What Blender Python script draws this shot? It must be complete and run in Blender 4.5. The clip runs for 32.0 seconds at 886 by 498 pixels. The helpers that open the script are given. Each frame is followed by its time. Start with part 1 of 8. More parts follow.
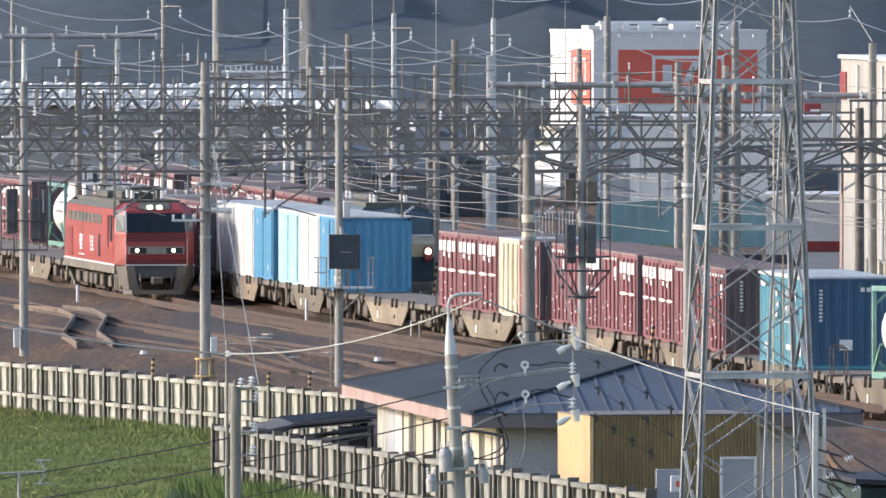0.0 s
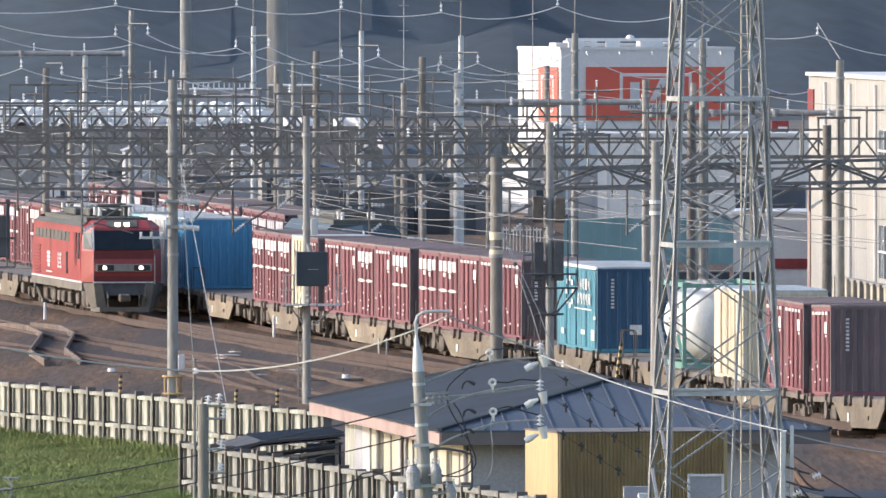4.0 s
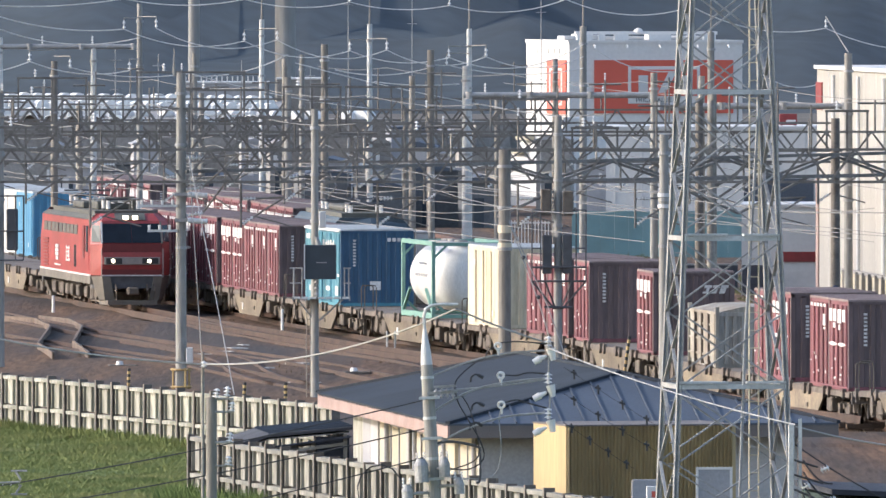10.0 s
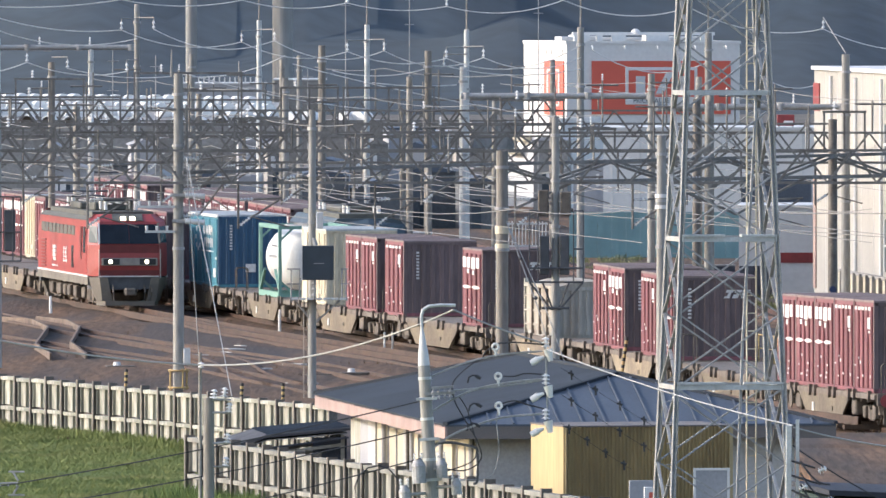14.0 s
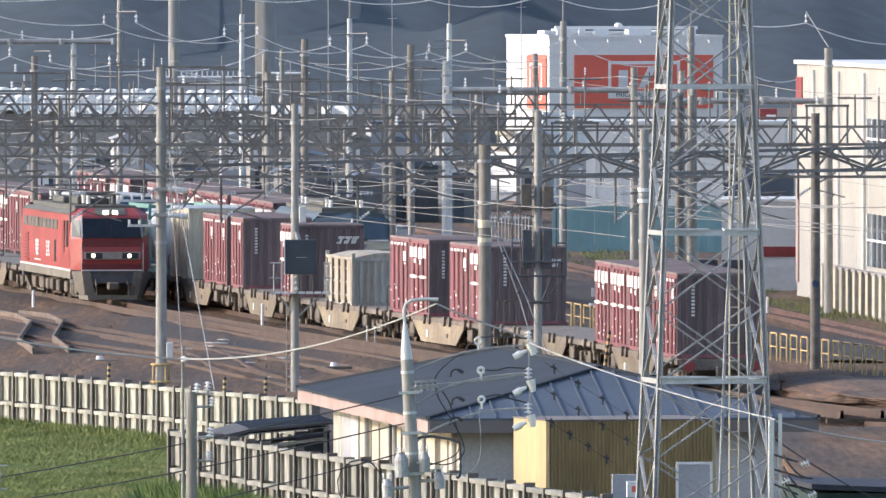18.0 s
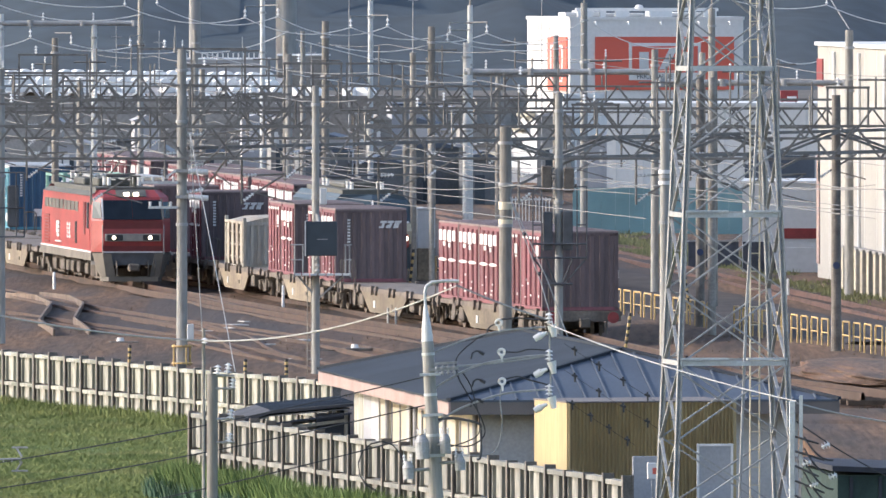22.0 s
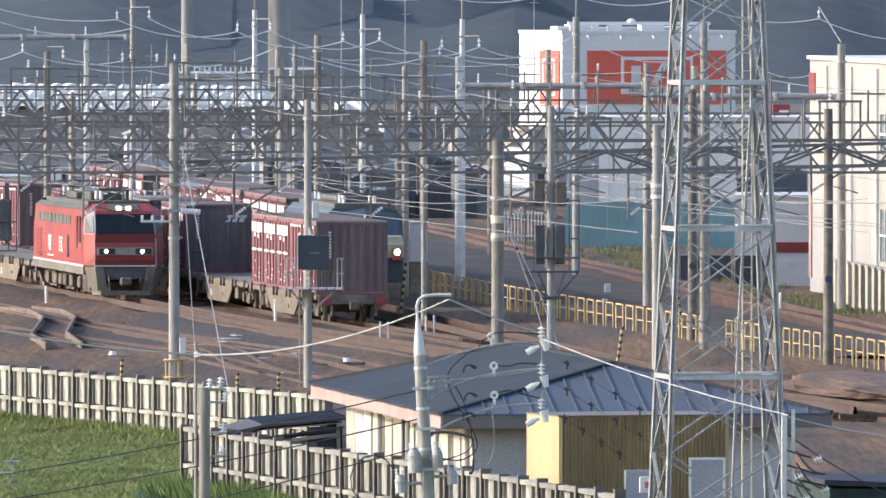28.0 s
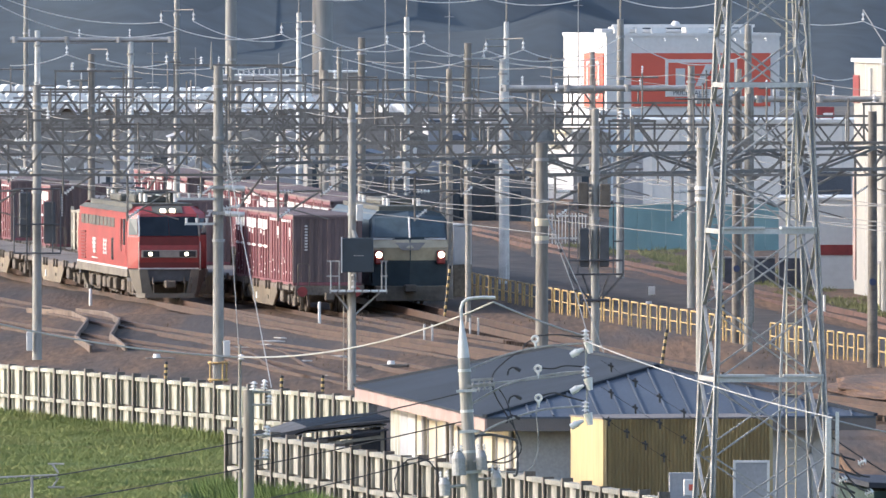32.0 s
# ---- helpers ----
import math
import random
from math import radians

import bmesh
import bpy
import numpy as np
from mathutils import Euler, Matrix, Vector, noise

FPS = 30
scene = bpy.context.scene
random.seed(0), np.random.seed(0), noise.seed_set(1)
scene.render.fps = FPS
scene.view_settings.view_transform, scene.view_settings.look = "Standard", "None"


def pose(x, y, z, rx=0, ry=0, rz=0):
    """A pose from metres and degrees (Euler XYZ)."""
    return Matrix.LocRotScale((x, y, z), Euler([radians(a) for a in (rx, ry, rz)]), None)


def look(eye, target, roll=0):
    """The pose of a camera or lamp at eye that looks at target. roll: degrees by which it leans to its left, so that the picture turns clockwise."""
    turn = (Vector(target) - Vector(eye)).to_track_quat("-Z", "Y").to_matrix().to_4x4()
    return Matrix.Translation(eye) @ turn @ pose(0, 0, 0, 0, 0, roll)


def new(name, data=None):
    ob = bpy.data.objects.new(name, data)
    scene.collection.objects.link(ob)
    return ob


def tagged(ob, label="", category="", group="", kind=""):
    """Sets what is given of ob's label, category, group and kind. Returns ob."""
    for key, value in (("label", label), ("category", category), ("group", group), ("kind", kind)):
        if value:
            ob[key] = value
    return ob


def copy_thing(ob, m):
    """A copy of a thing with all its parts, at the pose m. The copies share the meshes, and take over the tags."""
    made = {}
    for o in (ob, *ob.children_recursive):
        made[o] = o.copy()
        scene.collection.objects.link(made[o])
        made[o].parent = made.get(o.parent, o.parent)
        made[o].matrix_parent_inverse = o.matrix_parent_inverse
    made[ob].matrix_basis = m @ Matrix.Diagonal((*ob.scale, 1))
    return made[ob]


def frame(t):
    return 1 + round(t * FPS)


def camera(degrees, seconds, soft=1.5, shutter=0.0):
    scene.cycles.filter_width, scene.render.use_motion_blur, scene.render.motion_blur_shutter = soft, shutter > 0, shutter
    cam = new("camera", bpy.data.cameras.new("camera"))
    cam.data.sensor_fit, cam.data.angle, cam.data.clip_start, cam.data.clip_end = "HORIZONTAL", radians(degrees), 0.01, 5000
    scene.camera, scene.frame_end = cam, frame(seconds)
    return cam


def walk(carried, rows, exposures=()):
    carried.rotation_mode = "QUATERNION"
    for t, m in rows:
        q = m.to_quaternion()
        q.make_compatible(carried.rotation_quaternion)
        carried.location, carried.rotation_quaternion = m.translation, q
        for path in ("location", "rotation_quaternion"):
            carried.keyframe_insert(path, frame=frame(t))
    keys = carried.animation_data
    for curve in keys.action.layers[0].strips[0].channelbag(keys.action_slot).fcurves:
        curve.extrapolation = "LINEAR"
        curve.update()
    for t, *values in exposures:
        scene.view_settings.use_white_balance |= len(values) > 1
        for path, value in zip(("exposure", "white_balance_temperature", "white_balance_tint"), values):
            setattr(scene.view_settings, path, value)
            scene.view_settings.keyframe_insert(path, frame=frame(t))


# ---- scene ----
# The camera stands on high ground far from the yard and only turns.
cam = camera(3.2077, 32.0, soft=1.5)
# seconds, degrees below level, degrees turned to the left
TURNS = [
    (0, 0.9976, 0.1127), (0.5, 1.0023, 0.1191), (1, 1.0023, 0.1097), (1.5, 0.9786, 0.0658), (2, 0.9506, 0.0690),
    (2.5, 0.9224, 0.0501), (3, 0.9224, 0.0345), (3.5, 0.9350, 0.0219), (5.5, 0.9349, -0.0814), (6, 0.9224, -0.0031),
    (6.5, 0.9255, 0.0314), (7, 0.9286, 0.0282), (7.5, 0.9349, 0.0344), (8, 0.9379, 0.0313), (8.5, 0.9380, 0.0063),
    (9, 0.9443, -0.0062), (9.5, 0.9537, -0.0141), (10, 0.9598, 0.0252), (10.5, 0.9379, 0.0753), (11, 0.9379, 0.0878),
    (11.5, 0.9427, 0.0626), (12, 0.9443, 0.0094), (12.5, 0.9537, -0.0188), (13, 0.9285, 0.0063), (13.5, 0.9350, 0.0094),
    (14, 0.9568, 0.0157), (14.5, 0.9692, -0.0125), (16.5, 0.9443, -0.1033), (17, 0.9504, -0.1127), (17.5, 0.9646, -0.0877),
    (18, 0.9786, -0.0469), (18.5, 0.9913, -0.0375), (19, 1.0069, -0.0407), (19.5, 1.0085, -0.0282), (20, 0.9490, -0.0219),
    (20.5, 0.9723, -0.0063), (21, 0.9944, 0.0031), (21.5, 1.0351, 0.0252), (22, 1.0445, 0.0282), (22.5, 0.9975, 0.0346),
    (23, 0.9662, 0.0407), (23.5, 0.9662, 0.0720), (24, 0.9504, 0.0784), (24.5, 0.9505, 0.0784), (25, 0.9692, 0.0784),
    (25.5, 0.9788, 0.0565), (27.5, 0.9537, -0.0094), (28, 0.9944, 0.0000), (28.5, 1.0038, 0.0015), (29, 1.0069, 0.0094),
    (29.5, 1.0069, 0.0031), (30, 1.0038, -0.0158), (30.5, 0.9975, 0.0720), (31, 0.9788, 0.1519), (31.5, 0.9850, 0.1754),
    (32, 0.9850, 0.1598),
]
walk(cam, [(t, pose(0, 0, 12.0, 90 - down, 0, left)) for t, down, left in TURNS],
     exposures=[(0, 1.22, 6220, 14), (8, 1.25, 6220, 14), (17, 1.36, 6220, 14), (24, 1.42, 6220, 14), (32, 1.47, 6220, 14)])

# ---- world, sun, exposure ----
SUN_FROM = Vector((-1.0, 0.04, 0.40)).normalized()
world = bpy.data.worlds.new("sky")
scene.world = world
world.use_nodes = True
wn = world.node_tree.nodes
sky = wn.new("ShaderNodeTexSky")
sky.sky_type = "NISHITA"
sky.sun_disc = False
sky.sun_elevation = math.asin(SUN_FROM.z)
sky.sun_rotation = math.atan2(SUN_FROM.x, SUN_FROM.y)
sky.dust_density = 2.0
wn["Background"].inputs["Strength"].default_value = 0.15
world.node_tree.links.new(sky.outputs[0], wn["Background"].inputs["Color"])
sun = new("sun", bpy.data.lights.new("sun", "SUN"))
sun.data.energy, sun.data.angle, sun.data.color = 1.75, radians(1.2), (1.0, 0.955, 0.89)
sun.matrix_world = look(SUN_FROM * 100, (0, 0, 0))


# ---- materials ----
def material(name, base, rough=0.7, metal=0.0, vary=0.25, scale=3.0, fine=40.0, bump=0.15, tint=None, random_amount=0.0,
             streak=False, glow=0.0, island=False, stretch=None, relief=0.05, spec=0.5, patch=None):
    """A surface with a coarse and a fine variation, stains towards `tint`, and fine relief."""
    m = bpy.data.materials.new(name)
    m.use_nodes = True
    n, l = m.node_tree.nodes, m.node_tree.links
    b = n["Principled BSDF"]
    b.inputs["Roughness"].default_value, b.inputs["Metallic"].default_value = rough, metal
    b.inputs["Specular IOR Level"].default_value = spec
    co = n.new("ShaderNodeTexCoord")
    mp = n.new("ShaderNodeMapping")
    l.new(co.outputs["Object"], mp.inputs["Vector"])
    if stretch:
        mp.inputs["Scale"].default_value = stretch
        mp.inputs["Rotation"].default_value = (0, 0, radians(-7.5))
    if streak:
        mp.inputs["Scale"].default_value = (1, 1, 0.18)
    big, small = n.new("ShaderNodeTexNoise"), n.new("ShaderNodeTexNoise")
    big.inputs["Scale"].default_value, small.inputs["Scale"].default_value = scale, fine
    big.inputs["Detail"].default_value = 5
    for q in (big, small):
        l.new(mp.outputs[0], q.inputs["Vector"])
    ramp = n.new("ShaderNodeValToRGB")
    dark = tint or tuple(c * (1 - vary) for c in base)
    ramp.color_ramp.elements[0].position, ramp.color_ramp.elements[1].position = 0.35, 0.62
    ramp.color_ramp.elements[0].color, ramp.color_ramp.elements[1].color = (*dark, 1), (*base, 1)
    l.new(big.outputs["Fac"], ramp.inputs[0])
    mul = n.new("ShaderNodeMix")
    mul.data_type, mul.blend_type = "RGBA", "MULTIPLY"
    mul.inputs[0].default_value = 1.0
    ran = n.new("ShaderNodeMapRange")
    ran.inputs[1].default_value, ran.inputs[2].default_value = 0.3, 0.7
    ran.inputs[3].default_value, ran.inputs[4].default_value = 1 - vary * 0.6, 1 + vary * 0.3
    l.new(small.outputs["Fac"], ran.inputs[0])
    l.new(ramp.outputs[0], mul.inputs["A"])
    l.new(ran.outputs[0], mul.inputs["B"])
    out = mul.outputs["Result"]
    if patch:
        third, edge, mx = n.new("ShaderNodeTexNoise"), n.new("ShaderNodeMapRange"), n.new("ShaderNodeMix")
        third.inputs["Scale"].default_value, third.inputs["Detail"].default_value = patch[1], 3
        l.new(mp.outputs[0], third.inputs["Vector"])
        edge.inputs[1].default_value, edge.inputs[2].default_value, edge.inputs[4].default_value = patch[2], patch[2] + 0.12, 0.8
        l.new(third.outputs["Fac"], edge.inputs[0])
        mx.data_type = "RGBA"
        mx.inputs["B"].default_value = (*patch[0], 1)
        l.new(out, mx.inputs["A"])
        l.new(edge.outputs[0], mx.inputs[0])
        out = mx.outputs["Result"]
    if random_amount:
        info = n.new("ShaderNodeNewGeometry" if island else "ShaderNodeObjectInfo")
        r2 = n.new("ShaderNodeMapRange")
        r2.inputs[3].default_value, r2.inputs[4].default_value = 1 - random_amount, 1 + random_amount * 0.6
        l.new(info.outputs["Random Per Island" if island else "Random"], r2.inputs[0])
        m2 = n.new("ShaderNodeMix")
        m2.data_type, m2.blend_type = "RGBA", "MULTIPLY"
        m2.inputs[0].default_value = 1.0
        l.new(out, m2.inputs["A"])
        l.new(r2.outputs[0], m2.inputs["B"])
        out = m2.outputs["Result"]
    l.new(out, b.inputs["Base Color"])
    if bump:
        bp = n.new("ShaderNodeBump")
        bp.inputs["Strength"].default_value, bp.inputs["Distance"].default_value = bump, relief
        l.new(small.outputs["Fac"], bp.inputs["Height"])
        l.new(bp.outputs[0], b.inputs["Normal"])
    if glow:
        b.inputs["Emission Color"].default_value = (*base, 1)
        b.inputs["Emission Strength"].default_value = glow
    return m


M_BALLAST = material("ballast", (0.142, 0.082, 0.047), 0.95, vary=0.6, scale=0.5, fine=5.0, bump=0.5, tint=(0.056, 0.041, 0.033), stretch=(1.0, 0.06, 1.0), relief=0.10, spec=0.2, patch=((0.052, 0.046, 0.045), 0.30, 0.48))
M_RUSTGROUND = material("rusty soil", (0.125, 0.070, 0.043), 0.95, vary=0.6, scale=1.6, fine=9, bump=0.9, tint=(0.056, 0.038, 0.029), stretch=(1.0, 0.12, 1.0))
M_SOIL = material("soil", (0.115, 0.105, 0.09), 0.95, vary=0.4, scale=0.2, fine=4, bump=0.5)
M_GRASSGROUND = material("grass ground", (0.150, 0.178, 0.066), 0.95, vary=0.25, scale=0.25, fine=5, bump=0.6, tint=(0.118, 0.150, 0.056), spec=0.1, patch=((0.180, 0.190, 0.080), 0.22, 0.52))
M_BLADE = material("grass blades", (0.190, 0.214, 0.082), 0.95, vary=0.2, scale=0.3, fine=3, bump=0, tint=(0.126, 0.160, 0.060), random_amount=0.10, island=True, spec=0.1, patch=((0.192, 0.198, 0.084), 0.22, 0.52))
M_VERGE = material("half-dry verge grass", (0.190, 0.190, 0.098), 0.95, vary=0.35, scale=0.3, fine=3, bump=0, tint=(0.145, 0.155, 0.080), random_amount=0.3, island=True, spec=0.1)
M_BANKWEED = material("bright bank weeds", (0.150, 0.210, 0.078), 0.9, vary=0.3, scale=0.5, fine=3, bump=0, random_amount=0.3, island=True, spec=0.1)
# Bluish dark green carries the shade lying on the corner weeds.
M_SHADEWEED = material("shaded corner weeds", (0.065, 0.125, 0.075), 0.85, vary=0.35, scale=0.5, fine=3, bump=0, random_amount=0.3, island=True)
M_DRYWEED = material("dry brown weeds", (0.11, 0.075, 0.04), 0.95, vary=0.4, scale=0.5, fine=3, bump=0, random_amount=0.4, island=True)
M_RAIL = material("rail steel", (0.080, 0.045, 0.030), 0.6, 0.2, vary=0.4, scale=1, fine=20, spec=0.3)
M_SLEEPER = material("sleepers", (0.10, 0.07, 0.05), 0.9, vary=0.4, scale=2, fine=20, random_amount=0.3, island=True, spec=0.2)
M_CONCRETE = material("concrete", (0.40, 0.385, 0.35), 0.85, vary=0.3, scale=0.8, fine=12, tint=(0.27, 0.25, 0.22), streak=True)
M_POLE = material("concrete pole", (0.325, 0.318, 0.295), 0.85, vary=0.3, scale=0.9, fine=15, tint=(0.215, 0.205, 0.185), streak=True)
M_CHIMNEY = material("pale grey chimney concrete", (0.27, 0.268, 0.258), 0.9, vary=0.2, scale=0.2, fine=3, tint=(0.20, 0.198, 0.19), streak=True)
M_BROWNPOLE = material("weathered pole", (0.245, 0.225, 0.195), 0.9, vary=0.35, scale=1, fine=15, streak=True)
M_GALV = material("galvanised steel", (0.33, 0.33, 0.325), 0.6, 0.15, vary=0.3, scale=2, fine=20, bump=0.05, tint=(0.24, 0.235, 0.225))
M_GALVLIGHT = material("bright galvanised steel", (0.52, 0.53, 0.52), 0.5, 0.15, vary=0.25, scale=2, fine=20, bump=0.05)
M_TRUSS = material("grey gantry steel", (0.27, 0.255, 0.23), 0.6, 0.1, vary=0.35, scale=1.5, fine=15, tint=(0.17, 0.15, 0.125), bump=0.05)
M_GIRDER = material("dark weathered girder steel", (0.185, 0.175, 0.160), 0.65, 0.1, vary=0.35, scale=1.5, fine=15, tint=(0.115, 0.103, 0.092), bump=0.05)
M_DARKSTEEL = material("dark steel", (0.085, 0.088, 0.095), 0.65, 0.1, vary=0.3)
M_WIRE = material("wire", (0.36, 0.36, 0.35), 0.5, 0.4, vary=0.2, bump=0)
M_DULLWIRE = material("tarnished wire", (0.20, 0.20, 0.195), 0.7, 0.1, vary=0.2, bump=0)
M_PALEWIRE = material("pale wire", (0.62, 0.62, 0.60), 0.45, 0.2, vary=0.15, bump=0)
M_DARKWIRE = material("dark cable", (0.035, 0.035, 0.04), 0.7, vary=0.2, bump=0)
M_INSUL = material("porcelain", (0.72, 0.71, 0.68), 0.25, vary=0.12, bump=0)
M_PANEL = material("concrete wall panels", (0.41, 0.40, 0.345), 0.85, vary=0.5, scale=2.2, fine=9, tint=(0.19, 0.185, 0.145), random_amount=0.22, streak=True, patch=((0.185, 0.19, 0.15), 1.3, 0.50))
M_OLDPANEL = material("weathered dark concrete panels", (0.30, 0.29, 0.255), 0.85, vary=0.5, scale=2.2, fine=9, tint=(0.15, 0.145, 0.13), random_amount=0.25, streak=True, patch=((0.14, 0.14, 0.125), 1.3, 0.48))
M_KERB = material("rust-stained kerb concrete", (0.17, 0.125, 0.095), 0.9, vary=0.4, scale=1.5, fine=12)
M_OLDRAIL = material("old rail posts", (0.165, 0.145, 0.125), 0.8, 0.0, vary=0.4, scale=3, fine=25)
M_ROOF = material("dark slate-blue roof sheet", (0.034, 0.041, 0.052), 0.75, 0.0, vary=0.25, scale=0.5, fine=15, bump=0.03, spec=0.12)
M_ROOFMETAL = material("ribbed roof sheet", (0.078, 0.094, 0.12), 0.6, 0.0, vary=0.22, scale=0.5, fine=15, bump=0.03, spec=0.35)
M_FASCIA = material("pinkish fascia", (0.34, 0.24, 0.21), 0.7, vary=0.25, scale=1.2, fine=15, tint=(0.26, 0.18, 0.16))
M_CREAMWALL = material("cream wall", (0.475, 0.43, 0.325), 0.8, vary=0.18, scale=0.7, fine=15)
M_GREYWALL = material("grey wall", (0.34, 0.34, 0.35), 0.8, vary=0.15, scale=0.6, fine=15)
M_YELLOWSHEET = material("ochre corrugated sheet", (0.46, 0.345, 0.17), 0.6, vary=0.3, scale=0.8, fine=8, tint=(0.35, 0.255, 0.125), streak=True)
M_YELLOWPLAIN = material("pale ochre sheet", (0.40, 0.30, 0.15), 0.6, vary=0.2, scale=0.8, fine=8, streak=True)
M_BLACKROOF = material("grey-black roof", (0.085, 0.085, 0.092), 0.75, vary=0.35, scale=1.2, spec=0.2)
M_DARKGREEN = material("dark green sheet paint", (0.030, 0.050, 0.046), 0.7, vary=0.3, spec=0.2)
M_NAVYWALL = material("navy-grey paint", (0.085, 0.090, 0.108), 0.85, vary=0.3, spec=0.2)
M_DARKROOF = material("blue-black sheet roof", (0.036, 0.038, 0.050), 0.7, vary=0.3, spec=0.2)
M_MAROON = material("maroon container paint", (0.215, 0.070, 0.083), 0.55, vary=0.3, scale=1.2, fine=14, tint=(0.155, 0.056, 0.064), random_amount=0.15, streak=True, bump=0.05)
# Shade of the container ends is put into this darker, browner maroon.
M_MAROONSHADE = material("shaded maroon end paint", (0.148, 0.104, 0.104), 0.7, vary=0.3, scale=1.0, fine=12, tint=(0.108, 0.078, 0.077), random_amount=0.15, streak=True, bump=0.05)
M_MAROONROOF = material("dusty maroon roof", (0.23, 0.175, 0.165), 0.7, vary=0.3, scale=1.2, fine=14, random_amount=0.15)
M_BLUE = material("bright blue container paint", (0.072, 0.255, 0.42), 0.45, vary=0.2, scale=1, fine=12, streak=True, bump=0.05)
M_TEALBLUE = material("pale blue container paint", (0.33, 0.56, 0.60), 0.5, vary=0.2, scale=1, fine=12, streak=True, bump=0.05)
M_LINERBLUE = material("long container blue paint", (0.062, 0.225, 0.295), 0.45, vary=0.2, scale=1, fine=12, streak=True, bump=0.05)
# The long container's blue again, darkened by the shade on its ends.
M_LINERSHADE = material("shaded long container blue", (0.026, 0.088, 0.165), 0.5, vary=0.25, scale=1, fine=12, streak=True, bump=0.05)
M_WHITECON = material("white container paint", (0.62, 0.61, 0.58), 0.55, vary=0.25, scale=1, fine=12, tint=(0.50, 0.485, 0.45), streak=True, bump=0.05)
M_CREAMCON = material("cream container paint", (0.62, 0.56, 0.42), 0.55, vary=0.3, scale=1, fine=12, tint=(0.47, 0.40, 0.28), streak=True, bump=0.05)
M_GREYCON = material("grey container paint", (0.36, 0.36, 0.33), 0.6, vary=0.3, scale=1, fine=12, tint=(0.26, 0.22, 0.18), streak=True)
M_PALECON = material("grey-cream container paint", (0.35, 0.325, 0.27), 0.7, vary=0.35, scale=1, fine=12, tint=(0.24, 0.20, 0.155), streak=True)
M_PALEROOF = material("pale container roof", (0.50, 0.52, 0.52), 0.6, vary=0.25, scale=1, fine=12)
M_MARK = material("white markings", (0.68, 0.655, 0.63), 0.65, vary=0.25, scale=2, fine=14, bump=0)
M_GREENFRAME = material("green tank frame", (0.17, 0.33, 0.275), 0.5, vary=0.2)
M_TANK = material("white tank", (0.64, 0.645, 0.63), 0.4, vary=0.2, scale=1.2, tint=(0.52, 0.51, 0.48), streak=True)
M_DECK = material("wagon deck", (0.17, 0.14, 0.115), 0.8, vary=0.4, scale=1.5, fine=12)
M_SILL = material("dusty ochre side sill", (0.245, 0.20, 0.135), 0.75, vary=0.5, scale=0.8, fine=9, tint=(0.15, 0.118, 0.085), random_amount=0.4)
M_BOGIE = material("grimy bogie", (0.135, 0.112, 0.09), 0.8, vary=0.4)
M_WHEEL = material("wheel steel", (0.17, 0.135, 0.11), 0.5, 0.5)
M_LOCORED = material("red locomotive paint", (0.295, 0.040, 0.037), 0.5, vary=0.25, scale=0.8, fine=10, tint=(0.225, 0.036, 0.033), bump=0.03)
M_LOCODARK = material("dark locomotive red", (0.13, 0.016, 0.018), 0.35, vary=0.15, bump=0.03)
M_LOCOGREY = material("dusty grey underframe paint", (0.165, 0.145, 0.118), 0.7, vary=0.35, scale=1)
M_LOCOROOF = material("grey-green roof", (0.105, 0.105, 0.09), 0.8, vary=0.3)
M_LOCOBLUE = material("old blue locomotive paint", (0.050, 0.074, 0.092), 0.5, vary=0.2)
M_LOCOCREAM = material("cream locomotive paint", (0.44, 0.38, 0.26), 0.5, vary=0.2)
M_CABGLASS = material("dark windscreen glass", (0.018, 0.024, 0.032), 0.22, vary=0.2, bump=0, spec=0.12)
M_GLASS = material("dark cab glass", (0.035, 0.055, 0.065), 0.12, vary=0.2, bump=0, spec=0.3)
M_HOUSEGREY = material("pale grey render", (0.46, 0.45, 0.435), 0.85, vary=0.2, scale=0.6, fine=15)
M_RUSTRAIL = material("red-rusted rail", (0.120, 0.062, 0.044), 0.6, 0.1, vary=0.45, scale=1, fine=20, spec=0.3)
M_DARKBALLAST = material("dark grey ballast", (0.066, 0.055, 0.050), 0.95, vary=0.5, scale=0.5, fine=3, bump=0.6, tint=(0.046, 0.042, 0.041), stretch=(0.5, 0.2, 1.0), relief=0.10, spec=0.2)
M_TEALGLASS = material("greenish cab glass", (0.065, 0.092, 0.105), 0.15, vary=0.25, scale=2, bump=0)
M_EAVE = material("brown-grey eaves board", (0.15, 0.13, 0.12), 0.8, vary=0.2, scale=1)
M_CANE = material("brown inner sheeting", (0.16, 0.12, 0.09), 0.9, vary=0.3, scale=1)
M_WHITE = material("white painted cladding", (0.63, 0.615, 0.59), 0.6, vary=0.10, scale=0.3, fine=5, bump=0.05, tint=(0.60, 0.585, 0.56))
M_PALECREAM = material("pale cream cladding", (0.345, 0.33, 0.295), 0.6, vary=0.15, scale=0.3, fine=5, bump=0.05)
M_PALEGREY = material("pale grey cladding", (0.56, 0.56, 0.55), 0.6, vary=0.1, scale=0.3, fine=5, bump=0.05)
M_DULLWALL = material("dull brown-grey cladding", (0.28, 0.27, 0.255), 0.8, vary=0.3, scale=0.4, fine=5, tint=(0.20, 0.19, 0.175), random_amount=0.25)
M_SIGNRED = material("orange-red sign", (0.60, 0.105, 0.065), 0.55, vary=0.1, scale=0.4)
M_TEAL = material("teal sheet fence", (0.20, 0.32, 0.32), 0.6, vary=0.2, scale=0.5)
M_YELLOW = material("yellow rail paint", (0.50, 0.34, 0.12), 0.6, vary=0.35, scale=2, tint=(0.36, 0.24, 0.10), bump=0)
